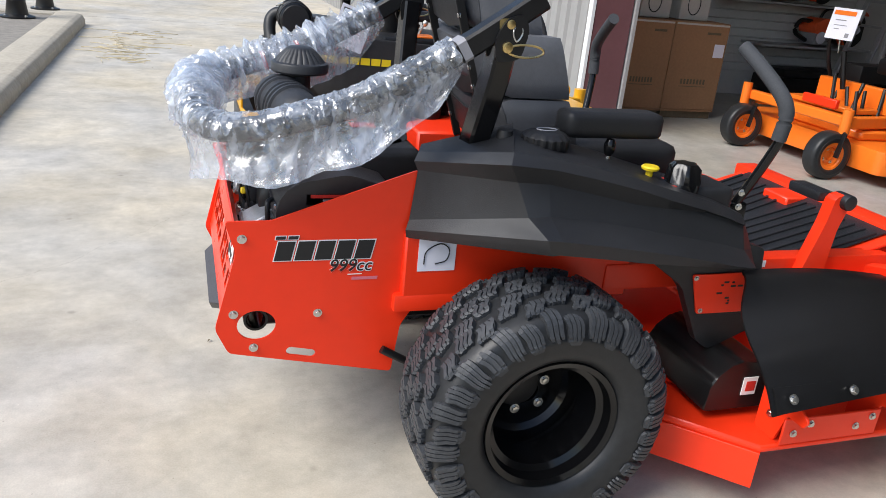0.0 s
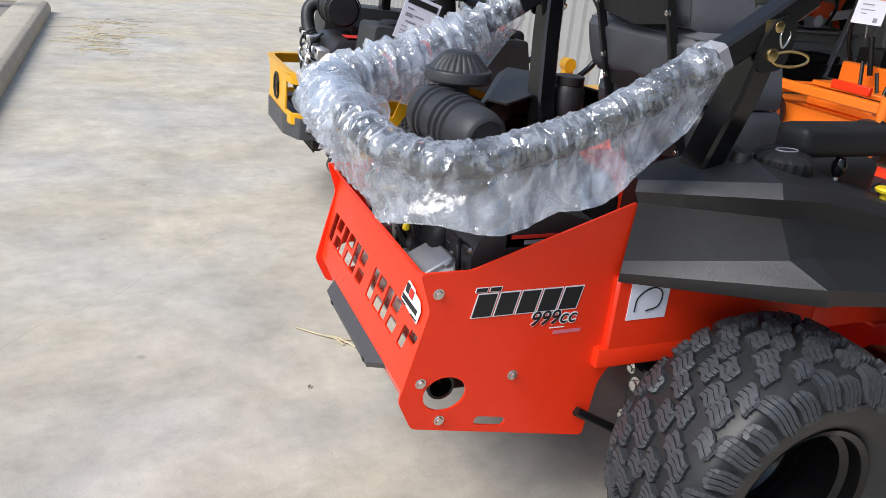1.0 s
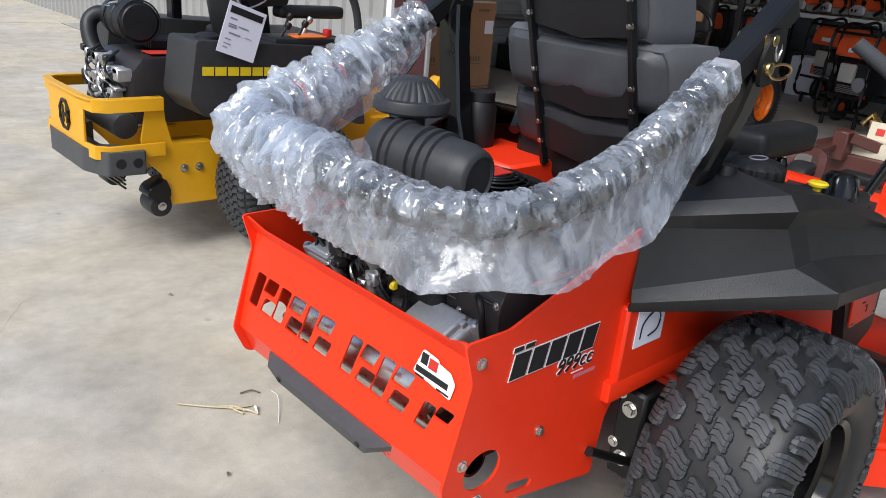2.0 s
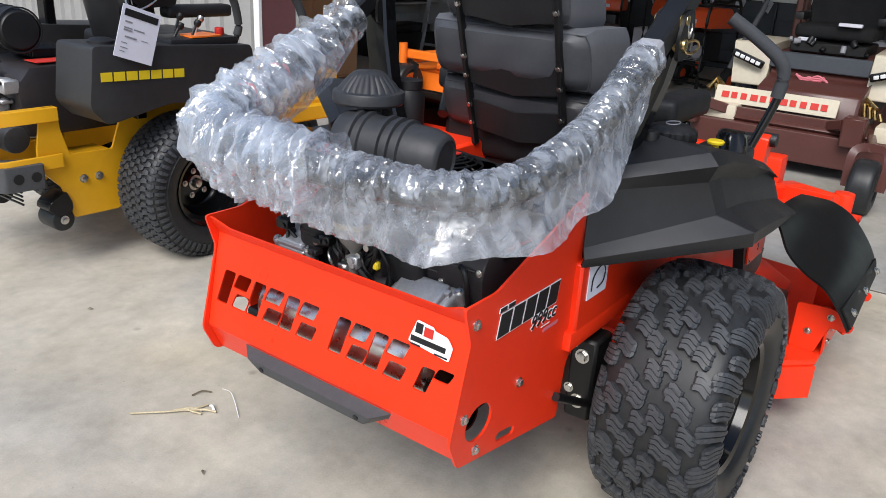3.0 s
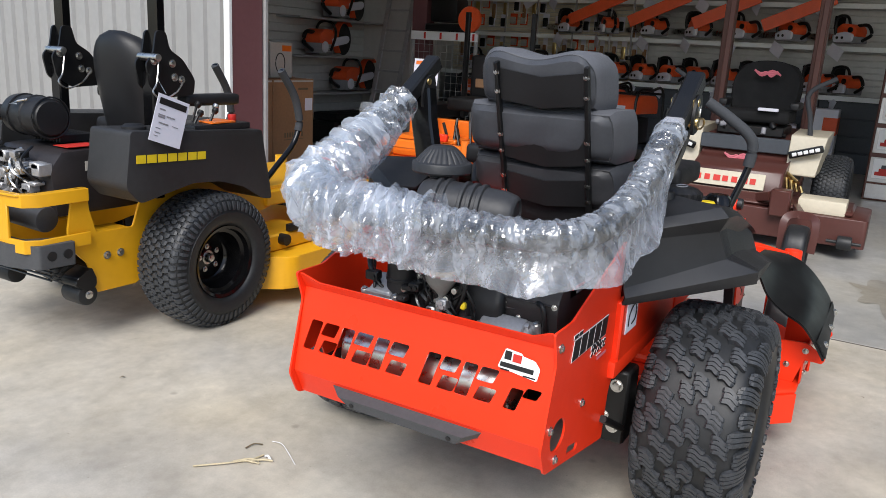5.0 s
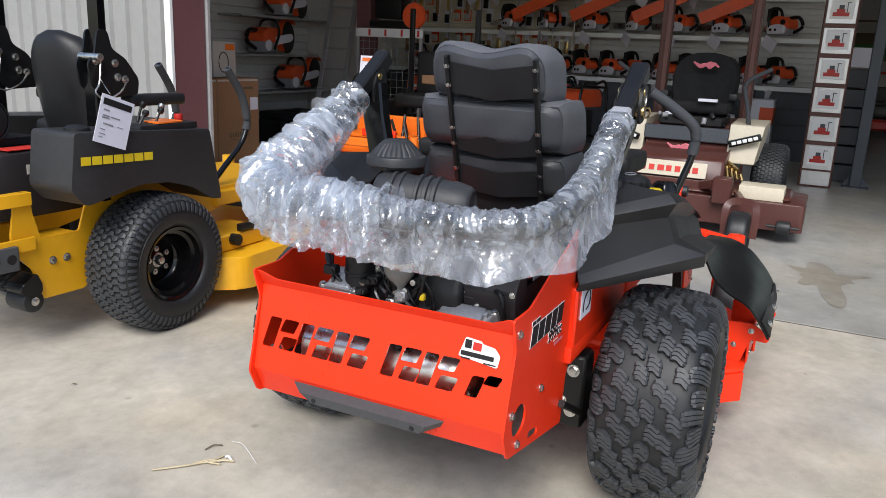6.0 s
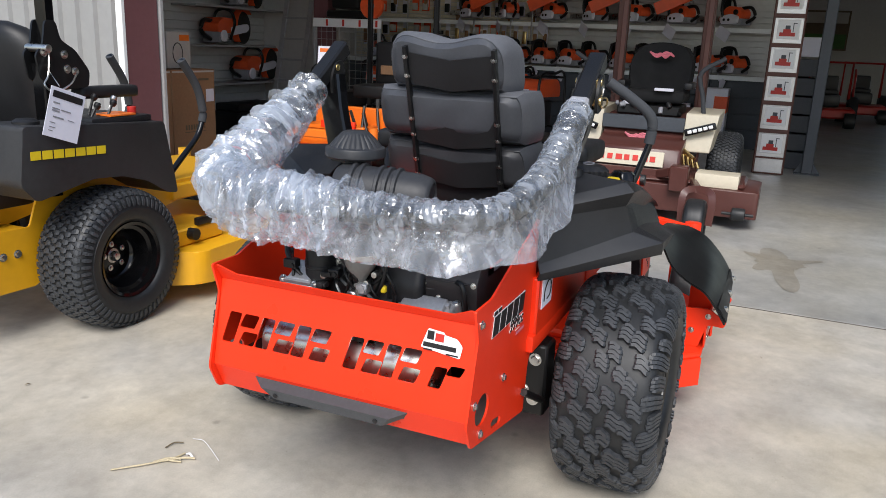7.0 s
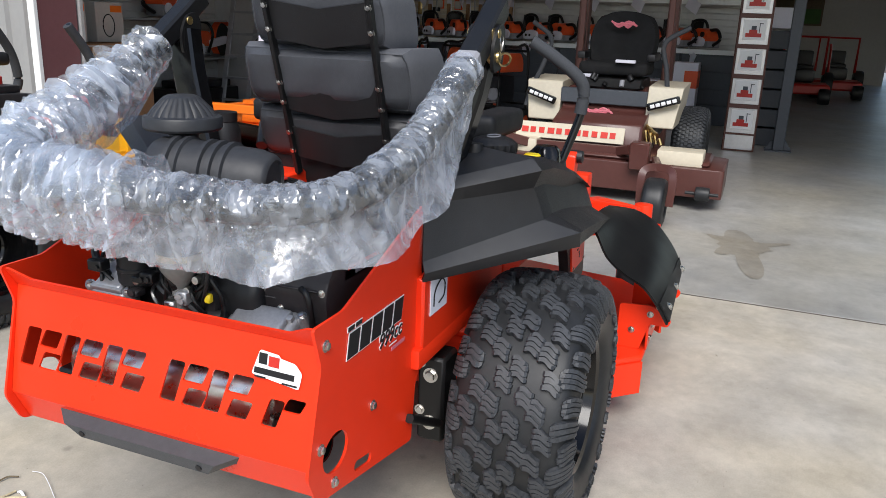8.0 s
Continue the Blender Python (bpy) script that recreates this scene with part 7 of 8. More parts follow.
wbars("print", [(0.05, -0.10, 0.10, 0.008), (0.05, -0.14, 0.12, 0.006), (0.06, -0.17, 0.05, 0.006), (0.18, -0.23, 0.035, 0.035)], st, GREYINK, tm)
bm = B()
cyl(bm, (5.12, 5.32, 0.88), (5.11, 5.33, 1.0), 0.006, n=8)
wpart("stick", bm, STEEL, st)

# -- stock along the left-hand wall --
def carton(at, size, material, label, marks=True, group="cartons"):
    t = thing("carton", at, label, "box", group)
    bm = B()
    box(bm, 0, size[0], 0, size[1], 0, size[2], 0.006)
    b = part("box", bm, material, t)
    if marks:
        bm = B()
        box(bm, size[0] * 0.02, size[0] * 0.98, -0.0015, 0.0, size[2] * 0.965, size[2] * 0.985)
        part("seam", bm, INK if False else CARDPALE, t)
        for row in [(size[0] * 0.6, size[2] * 0.87, size[0] * 0.25, 0.022), (size[0] * 0.25, size[2] * 0.27, size[0] * 0.5, 0.006)] + [(size[0] * (0.27 + 0.06 * k), size[2] * 0.30, size[0] * 0.035, 0.05) for k in range(8)]:
            bars("print", [row], t, LEAF, plane((0, -0.0012, 0), (1, 0, 0), (0, 0, 1)), "dark carton print")
    return t


for x, w in ((3.93, 0.555), (4.49, 0.635)):
    carton((x, 6.76, 0.09), (w, 0.62, 0.86), CARD, "tall brown cardboard carton on a pallet")
    p = thing("pallet", (x, 6.76, 0), "low wooden pallet under a carton", "pallet", "pallets")
    for k in range(3):
        bm = B()
        box(bm, 0.02, w - 0.02, 0.02 + 0.26 * k, 0.10 + 0.26 * k, 0.0, 0.07, 0.003)
        part("runner", bm, LEAF, p)
    bm = B()
    box(bm, 0.0, w, 0, 0.62, 0.07, 0.088, 0.002)
    part("deck_board", bm, CARD, p)
t = thing("label", (4.98, 6.757, 0.62), "white paper label on the carton", "label")
bm = B()
box(bm, 0, 0.12, -0.002, 0, 0, 0.13)
part("paper", bm, PAPER, t)
for x in (4.15, 4.60):
    t = carton((x, 6.90, 0.955), (0.34, 0.30, 0.36), CARDPALE, "pale printed carton with an orange flash", False)
    bm = B()
    box(bm, 0.18, 0.32, -0.002, 0, 0.27, 0.33)
    part("flash", bm, SCAG, t)
    bm = B()
    sweep(bm, [(0.15 + 0.07 * math.cos(a), -0.002, 0.15 + 0.10 * math.sin(a)) for a in [2 * math.pi * k / 20 for k in range(21)]], 0.005, 6)
    part("picture", bm, INK, t)


def saw(label, s=1.0):
    """A chainsaw on its stand foot, guide bar to the front: body, covers, handle, bar, chain."""
    t = thing("chainsaw", (0, 0, -50), label, "chainsaw", "chainsaws on display")
    bm = B()
    prism(bm, rounded([(-0.17, 0.07), (-0.18, 0.15), (-0.12, 0.21), (0.03, 0.225), (0.10, 0.17), (0.11, 0.08)], 0.03), "x", -0.085, 0.09, 0.022, 2)
    part("body", bm, SAWORANGE, t)
    bm = B()
    prism(bm, rounded([(-0.20, 0.0), (-0.20, 0.075), (0.12, 0.08), (0.13, 0.02), (0.10, 0.0)], 0.02), "x", -0.09, 0.09, 0.012, 2)
    part("crankcase", bm, GREYINK, t, "grey crankcase")
    bm = B()
    prism(bm, rounded([(-0.15, 0.015), (-0.16, 0.10), (-0.06, 0.13), (0.06, 0.11), (0.11, 0.07), (0.09, 0.01)], 0.03), "x", -0.125, -0.088, 0.012, 2)
    cc = part("clutch_cover", bm, PAPER, t, "white clutch cover")
    for y, z in ((-0.03, 0.06), (0.04, 0.06)):
        bm = B()
        cyl(bm, (-0.132, y, z), (-0.124, y, z), 0.016, n=12)
        part("cover_nut", bm, INK, cc)
    bm = B()
    cyl(bm, (-0.108, -0.10, 0.15), (-0.085, -0.10, 0.15), 0.032, n=16, w=0.006)
    part("cap", bm, BLACK, t)
    bm = B()
    sweep(bm, smooth_path([(-0.09, 0.07, 0.03), (-0.13, 0.08, 0.18), (-0.09, 0.09, 0.30), (0.07, 0.09, 0.30), (0.12, 0.08, 0.15), (0.10, 0.07, 0.03)], 6), 0.017, 10)
    part("handle", bm, BLACK, t, "black wrap handle")
    bm = B()
    sweep(bm, smooth_path([(0.0, -0.12, 0.20), (0.0, -0.25, 0.20), (0.0, -0.31, 0.10), (0.0, -0.20, 0.03)], 6), 0.020, 10)
    part("rear_handle", bm, BLACK, t, "black rear handle")
    bm = B()
    box(bm, -0.10, 0.08, 0.125, 0.142, 0.16, 0.31, 0.008)
    part("hand_guard", bm, BLACK, t)
    bm = B()
    prism(bm, rounded([(0.08, 0.035), (0.08, 0.10), (0.46, 0.10), (0.52, 0.07), (0.46, 0.04)], 0.02), "x", -0.082, -0.076)
    part("guide_bar", bm, STEEL, t, "bare steel guide bar")
    bm = B()
    box(bm, -0.150, -0.146, -0.14, 0.06, -0.17, -0.03, 0.001, 1, pose(0, 0, 0, 28, 0, 0))
    part("hang_card", bm, PAPER, t, "white hang card")
    return t


SAW = saw("orange and white chainsaw with a black handle on the rack")
rr = random.Random(77)
for z, n, y0, y1, x in ((1.05, 15, 1.75, 7.9, 10.55), (1.72, 7, 1.75, 6.4, 10.58), (2.28, 6, 1.9, 6.6, 10.58)):
    for k in range(n):
        y = y0 + (y1 - y0) * (k + 0.5) / n + 0.08 * (rr.random() - 0.5)
        copy_thing(SAW, pose(x, y, z, 0, 0, -58 + 26 * rr.random()) @ Matrix.Scale(1.15, 4))
SAW.matrix_basis = pose(10.58, 6.9, 2.28, 0, 0, 170)
# display wall: slats, shelves, added dark units
for k in range(26):
    bm = B()
    box(bm, 10.975, 10.995, 1.3, 4.84, 0.75 + 0.085 * k, 0.825 + 0.085 * k, 0.004)
    structure("slat", bm, SLAT, "grey slat of the display wall")
for k in range(34):
    bm = B()
    box(bm, 10.972, 10.992, 4.86, 8.4, 0.99 + 0.066 * k, 1.044 + 0.066 * k, 0.004)
    structure("slat", bm, PEGSLAT, "cream slat of the tool wall")
for z, d in ((1.02, 0.55), (1.68, 0.30), (2.24, 0.30)):
    t = thing("shelf", (10.97 - d, 1.4, z), "grey steel display shelf along the wall", "shelf", "display shelves")
    bm = B()
    box(bm, 0, d, 0, 6.9, -0.03, 0, 0.004)
    part("board", bm, SHELF, t)
    bm = B()
    box(bm, -0.012, 0, 0, 6.9, -0.06, 0.005, 0.002)
    part("price_rail", bm, TRIMWHITE, t)
# invented drawer units, standing in for the darkness under the lowest shelf
for k in range(8):
    t = thing("drawer_unit", (10.45, 1.4 + 0.86 * k, 0), "made-up dark grey unit filling the dark zone below the saws", "cabinet", "drawer units")
    bm = B()
    box(bm, 0.02, 0.5, 0, 0.85, 0, 0.96, 0.004)
    part("body", bm, POSTGREY, t)
    for j in range(4):
        bm = B()
        box(bm, 0, 0.018, 0.02, 0.83, 0.06 + 0.225 * j, 0.265 + 0.225 * j, 0.004)
        part("drawer", bm, POSTGREY, t)
# orange banner arms and brown posts before the rack
for k in range(4):
    y = 2.3 + 0.95 * k
    t = thing("saw_banner", (10.3, y, 1.95), "slanted orange display arm above the saws", "sign", "banners")
    bm = B()
    box(bm, 0, 0.03, -0.1, 0.85, 0, 0.17, 0.004, 1, pose(0, 0, 0.22, -24, 0, 0))
    part("board", bm, SAWORANGE, t)
    bm = B()
    box(bm, 0.03, 0.5, 0.34, 0.38, 0.05, 0.10)
    part("bracket", bm, SHELF, t)
for y in (2.08, 3.0):
    bm = B()
    box(bm, 7.45, 7.57, y - 0.055, y + 0.055, 0, 4.2, 0.006)
    structure("post", bm, BROWNPOST, "brown steel post in the shop")
bm = B()
box(bm, 7.4, 7.6, 6.78, 7.0, 0, 4.2, 0.006)
structure("post", bm, PURPLE, "dark maroon steel column")

# grey steel post and the picture stand
bm = B()
box(bm, 8.37, 8.49, 0.82, 0.94, 0, 4.2, 0.008)
box(bm, 8.30, 8.56, 0.74, 1.02, 0, 0.012, 0.002)
prism(bm, [(0.94, 0.012), (1.02, 0.012), (0.94, 0.13)], "x", 8.42, 8.44)
prism(bm, [(0.82, 0.012), (0.74, 0.012), (0.82, 0.13)], "x", 8.42, 8.44)
structure("post", bm, POSTGREY, "grey steel roof post on a base plate")
ps = thing("picture_stand", (8.08, 1.30, 0), "tall dark stand faced with square machine pictures", "display stand")
bm = B()
box(bm, 0, 0.14, -0.17, 0.17, 0, 2.55, 0.01)
part("pillar", bm, BROWNPOST, ps)
for k in range(8):
    z = 0.20 + 0.315 * k
    bm = B()
    box(bm, -0.012, 0, -0.150, 0.145, z, z + 0.27, 0.003)
    pn = part("panel", bm, ALUTREAD, ps, "bright tread-plate panel")
    bm = B()
    box(bm, -0.016, -0.012, -0.115, 0.110, z + 0.045, z + 0.255, 0.002)
    part("picture", bm, WHITE, pn, "white card with a small machine picture")
    bm = B()
    box(bm, -0.020, -0.016, -0.075, 0.085, z + 0.075, z + 0.115, 0.006)
    box(bm, -0.020, -0.016, -0.03, 0.05, z + 0.11, z + 0.15, 0.006)
    part("machine_shape", bm, REDPAINT, pn)
    bm = B()
    box(bm, -0.0205, -0.0165, -0.055, -0.047, z + 0.12, z + 0.22)
    box(bm, -0.0205, -0.0165, -0.085, -0.047, z + 0.21, z + 0.218)
    box(bm, -0.0205, -0.0165, -0.02, 0.03, z + 0.15, z + 0.19, 0.004)
    part("machine_frame", bm, POSTGREY, pn)
bm = B()
box(bm, -0.012, 0, -0.150, 0.145, 0.02, 0.18, 0.003)
part("panel", bm, ALUTREAD, ps, "bright tread-plate panel")
# shelving behind the post
t = thing("drawer_unit", (8.75, 0.85, -0.05), "dark steel rack with white cartons on top", "cabinet")
for k in range(6):
    bm = B()
    box(bm, 0, 0.6, 0, 0.40, 0.05 + 0.22 * k, 0.25 + 0.22 * k, 0.006)
    part("drawer", bm, POSTGREY, t)
bm = B()
box(bm, 0.02, 0.5, 0.02, 0.38, 1.375, 1.60, 0.005)
part("carton", bm, PAPER, t, "white carton")

# pressure washers: orange tank and grey engine in a black tube frame on wheels
def washer():
    t = thing("engine_machine", (0, 0, -50), "engine machine with an orange tank in a black tube frame", "machine", "engine machines")
    bm = B()
    prism(bm, rounded([(-0.24, 0.66), (-0.22, 0.80), (-0.16, 0.86), (0.17, 0.86), (0.23, 0.78), (0.24, 0.66)], 0.03), "y", -0.20, 0.20, 0.025, 2)
    tank = part("tank", bm, SAWORANGE, t, "orange fuel tank")
    bm = B()
    cyl(bm, (0.02, 0, 0.855), (0.02, 0, 0.895), 0.035, n=18, w=0.004)
    part("cap", bm, BLACK, tank)
    bm = B()
    box(bm, -0.2415, -0.2395, -0.07, 0.07, 0.705, 0.745, 0.001)
    part("mark", bm, PAPER, tank)
    bm = B()
    box(bm, -0.16, 0.17, -0.15, 0.17, 0.32, 0.62, 0.04, 2)
    eng = part("engine", bm, ENGINE, t, "dark engine block")
    bm = B()
    box(bm, -0.20, -0.15, -0.02, 0.15, 0.42, 0.60, 0.02, 2)
    part("air_box", bm, CARDPALE, eng, "pale air box")
    bm = B()
    cyl(bm, (-0.20, -0.09, 0.42), (-0.15, -0.09, 0.42), 0.07, n=22, w=0.01)
    part("starter", bm, GREYINK, eng)
    for k in range(5):
        bm = B()
        box(bm, -0.19, -0.15, -0.13, 0.14, 0.325 + 0.016 * k, 0.331 + 0.016 * k)
        part("fin", bm, ALLOY, eng)
    for y in (-0.23, 0.23):
        bm = B()
        sweep(bm, smooth_path([(0.28, y, 0.10), (-0.26, y, 0.10), (-0.29, y, 0.40), (-0.27, y, 0.88), (0.0, y, 0.92), (0.27, y, 0.88), (0.28, y, 0.10)], 5), 0.016, 8)
        part("side_tube", bm, BLACK, t)
    for x, z in ((-0.27, 0.88), (0.27, 0.88), (-0.26, 0.30), (0.28, 0.30), (-0.2, 0.10), (0.2, 0.10)):
        bm = B()
        cyl(bm, (x, -0.23, z), (x, 0.23, z), 0.014, n=10)
        part("cross_tube", bm, BLACK, t)
    for y in (-0.29, 0.29):
        bm = B()
        lathe(bm, [(0.06, -0.03), (0.12, -0.035), (0.135, -0.02), (0.135, 0.02), (0.12, 0.035), (0.06, 0.03)], (0.16, y, 0.135), (0, 1, 0), 24, True)
        wh = part("wheel", bm, SIDEWALL, t)
        bm = B()
        cyl(bm, (0.16, y - 0.02, 0.135), (0.16, y + 0.02, 0.135), 0.065, n=20, w=0.006)
        part("hub", bm, SAWORANGE, wh, "orange wheel hub")
    bm = B()
    for y in (-0.18, 0.18):
        cyl(bm, (-0.22, y, 0.0), (-0.22, y, 0.10), 0.02, n=10)
    part("foot", bm, BLACK, t)
    return t


WASH = washer()
for x, y, a in ((9.35, 4.95, -20), (9.5, 6.0, 12), (9.3, 6.9, -8)):
    copy_thing(WASH, pose(x, y, 0, 0, 0, a) @ Matrix.Scale(1.08, 4))
WASH.matrix_basis = pose(8.0, 4.12, 0, 0, 0, -15) @ Matrix.Scale(1.08, 4)
for x, y, w, h, a in ((10.0, 2.15, 0.42, 0.86, 0), (9.95, 2.66, 0.46, 0.62, 6), (9.9, 3.3, 0.50, 0.45, -5), (9.9, 5.45, 0.45, 0.5, 4)):
    t = thing("carton", (x, y, 0), "white carton with an orange band on the shop floor", "carton", "white cartons")
    bm = B()
    box(bm, -0.2, 0.2, -w / 2, w / 2, 0, h, 0.006, 1, pose(0, 0, 0, 0, 0, a))
    c = part("box", bm, PAPER, t)
    bm = B()
    box(bm, -0.2025, 0.2025, -w / 2 - 0.0025, -w * 0.1, h * 0.62, h * 0.88, 0.001, 1, pose(0, 0, 0, 0, 0, a))
    part("band", bm, SAWORANGE, c, "orange printed band")

# left wall shelves with cut-off saws
def cutoff():
    t = thing("cut_off_saw", (0, 0, -60), "orange and grey cut-off saw on a shelf", "power saw", "cut-off saws")
    bm = B()
    prism(bm, rounded([(-0.22, 0.12), (-0.23, 0.20), (-0.12, 0.26), (0.04, 0.25), (0.08, 0.16), (0.05, 0.11)], 0.03), "y", -0.10, 0.09, 0.02, 2)
    part("top_cover", bm, SAWORANGE, t)
    bm = B()
    box(bm, -0.20, 0.05, -0.095, 0.085, 0.02, 0.125, 0.015, 2)
    ck = part("crankcase", bm, GREYINK, t, "grey crankcase")
    for k in range(4):
        bm = B()
        box(bm, -0.08, 0.04, -0.104, -0.094, 0.035 + 0.022 * k, 0.046 + 0.022 * k, 0.002)
        part("fin", bm, ALLOY, ck)
    bm = B()
    cyl(bm, (-0.13, -0.118, 0.085), (-0.13, -0.095, 0.085), 0.055, n=24, w=0.01)
    part("starter_cover", bm, PAPER, t, "white round starter cover")
    bm = B()
    prism(bm, rounded([(0.02, 0.09), (0.02, 0.17), (0.34, 0.21), (0.38, 0.17), (0.33, 0.13)], 0.02), "y", -0.115, -0.085, 0.008)
    part("belt_guard", bm, PAPER, t, "pale belt guard")
    bm = B()
    cyl(bm, (0.34, -0.062, 0.17), (0.34, -0.056, 0.17), 0.160, n=40)
    part("disc", bm, BLACK, t, "black cutting disc")
    bm = B()
    lathe(bm, [(0.178, 0.0), (0.186, 0.0), (0.186, 0.07), (0.05, 0.07), (0.05, 0.064), (0.178, 0.064)], (0.34, -0.095, 0.17), (0, 1, 0), 32, True)
    bmesh.ops.bisect_plane(bm, geom=list(bm.verts) + list(bm.edges) + list(bm.faces), plane_co=(0.34, 0, 0.17), plane_no=(0.75, 0, -0.65), clear_outer=True)
    part("guard", bm, SAWORANGE, t)
    bm = B()
    sweep(bm, smooth_path([(-0.02, -0.11, 0.05), (0.06, -0.12, 0.22), (0.06, -0.06, 0.33), (0.06, 0.08, 0.31), (0.0, 0.10, 0.08)], 6), 0.014, 8)
    part("front_handle", bm, BLACK, t)
    bm = B()
    sweep(bm, smooth_path([(-0.18, 0, 0.22), (-0.32, 0, 0.22), (-0.36, 0, 0.12), (-0.2, 0, 0.05)], 5), 0.020, 8)
    part("rear_handle", bm, BLACK, t)
    return t


CUT = cutoff()
for z, x0, x1 in ((1.66, 6.35, 8.25), (1.17, 6.0, 8.0), (0.68, 6.6, 8.2), (2.15, 6.3, 8.2)):
    t = thing("shelf", (x0, 8.02, z), "thin steel wall shelf", "shelf", "wall shelves")
    bm = B()
    box(bm, 0, x1 - x0, 0, 0.40, -0.025, 0, 0.004)
    part("board", bm, SHELF, t)
    copy_thing(CUT, pose(x0 + 1.05, 8.22, z, 0, 0, 4 + 5 * z) @ Matrix.Scale(1.35, 4))
CUT.matrix_basis = pose(8.0, 8.2, 2.15, 0, 0, 6)
for x, z in ((6.75, 0.26),):
    t = thing("tool_case", (x, 7.75, 0.0), "black plastic tool case low on the floor", "case")
    bm = B()
    box(bm, 0, 1.1, 0, 0.5, 0, 0.32, 0.03, 2)
    part("shell", bm, BLACK, t)
    bm = B()
    box(bm, 0.1, 1.0, 0.05, 0.45, 0.32, 0.42, 0.03, 2)
    part("lid", bm, ENGINE, t)
for x in (5.2, 5.75):
    t = thing("ear_defenders", (x, 8.39, 1.15), "black ear defenders hung on the wall", "ear defenders", "ear defenders")
    bm = B()
    sweep(bm, smooth_path([(-0.08, 0, 0), (-0.09, 0, 0.14), (0, 0, 0.20), (0.09, 0, 0.14), (0.08, 0, 0)], 5), 0.012, 8)
    part("band", bm, BLACK, t)
    for s in (-1, 1):
        bm = B()
        cyl(bm, (s * 0.085, -0.03, -0.02), (s * 0.085, 0.03, -0.02), 0.05, n=16, w=0.01)
        part("cup", bm, ENGINE, t)
for k in range(30):
    bm = B()
    box(bm, 3.6, 8.28, 8.425, 8.445, 0.3 + 0.105 * k, 0.395 + 0.105 * k, 0.004)
    structure("slat", bm, SLAT, "grey slat of the wall board")

# ladder leaning on the short return wall
ld = thing("ladder", (7.9, 7.55, 0), "aluminium step ladder leaning on the wall", "ladder")
for y in (-0.20, 0.20):
    bm = B()
    sweep(bm, [(-0.45, y, 0.0), (0.28, y, 2.9)], 0, rect=(0.03, 0.07), up=(0, 1, 0))
    part("stile", bm, ALLOY, ld)
for k in range(10):
    f = (k + 0.6) / 10.4
    bm = B()
    sweep(bm, [(-0.45 + 0.73 * f, -0.20, 2.9 * f), (-0.45 + 0.73 * f, 0.20, 2.9 * f)], 0, rect=(0.05, 0.03))
    part("rung", bm, ALLOY, ld)
# wire grid bin with price strip
wb = thing("wire_rack", (7.35, 6.0, 0), "wire grid display rack with a price strip", "rack")
bm = B()
for k in range(12):
    cyl(bm, (0, 0.085 * k, 0.3), (0, 0.085 * k, 1.45), 0.0028, n=6)
for k in range(12):
    cyl(bm, (0, 0, 0.35 + 0.095 * k), (0, 0.94, 0.35 + 0.095 * k), 0.0028, n=6)
part("grid", bm, SHELF, wb)
bm = B()
box(bm, -0.015, 0.0, -0.03, 0.97, 1.45, 1.56, 0.004)
part("price_strip", bm, WHITE, wb, "white price strip with red marks")
for k in range(4):
    bm = B()
    box(bm, -0.018, -0.015, 0.02 + 0.24 * k, 0.05 + 0.24 * k, 1.465, 1.545)
    part("mark", bm, REDINK, wb)
for y in (0, 0.94):
    bm = B()
    box(bm, -0.02, 0.02, y - 0.02, y + 0.02, 0, 1.45, 0.003)
    part("leg", bm, SHELF, wb)
# pressure washer with an orange wheel on the rack top
pw = thing("pressure_washer", (7.45, 6.55, 1.56), "black engine unit with an orange wheel", "machine")
bm = B()
box(bm, -0.1, 0.2, -0.25, 0.15, 0.12, 0.42, 0.04, 2)
box(bm, -0.15, 0.25, -0.35, 0.2, 0.0, 0.10, 0.02)
part("engine", bm, BLACK, pw)
bm = B()
lathe(bm, [(0.05, 0), (0.15, 0), (0.16, 0.02), (0.16, 0.05), (0.05, 0.05)], (-0.15, -0.45, 0.16), (1, 0, 0), 28, True)
part("wheel", bm, SAWORANGE, pw, "orange wheel")


def trimmer():
    t = thing("string_trimmer", (0, 0, -70), "string trimmer hanging upright on the rack", "trimmer", "trimmers on the rack")
    bm = B()
    cyl(bm, (0, 0, 0), (0, 0, 1.45), 0.014, n=10)
    part("shaft", bm, SHELF, t)
    bm = B()
    box(bm, -0.07, 0.07, -0.07, 0.07, 1.35, 1.58, 0.03, 2)
    part("motor", bm, BLACK, t)
    bm = B()
    box(bm, -0.05, 0.05, -0.05, 0.05, 0.9, 1.0, 0.02)
    sweep(bm, [(0, -0.12, 0.95), (-0.1, -0.1, 1.0), (-0.1, 0.1, 1.0), (0, 0.12, 0.95)], 0.014, 8)
    part("handle", bm, BLACK, t)
    bm = B()
    cyl(bm, (0, 0, -0.06), (0, 0, 0.0), 0.06, n=14)
    part("head", bm, BLACK, t)
    return t


TRIM = trimmer()
rr = random.Random(9)
for k in range(5):
    copy_thing(TRIM, pose(10.62 + 0.1 * rr.random(), 5.4 + 0.62 * k, 1.35 + 0.25 * rr.random(), 6 * (rr.random() - 0.5), 0, 90 * rr.random()))
TRIM.matrix_basis = pose(10.65, 5.05, 1.4, 0, 0, 20)
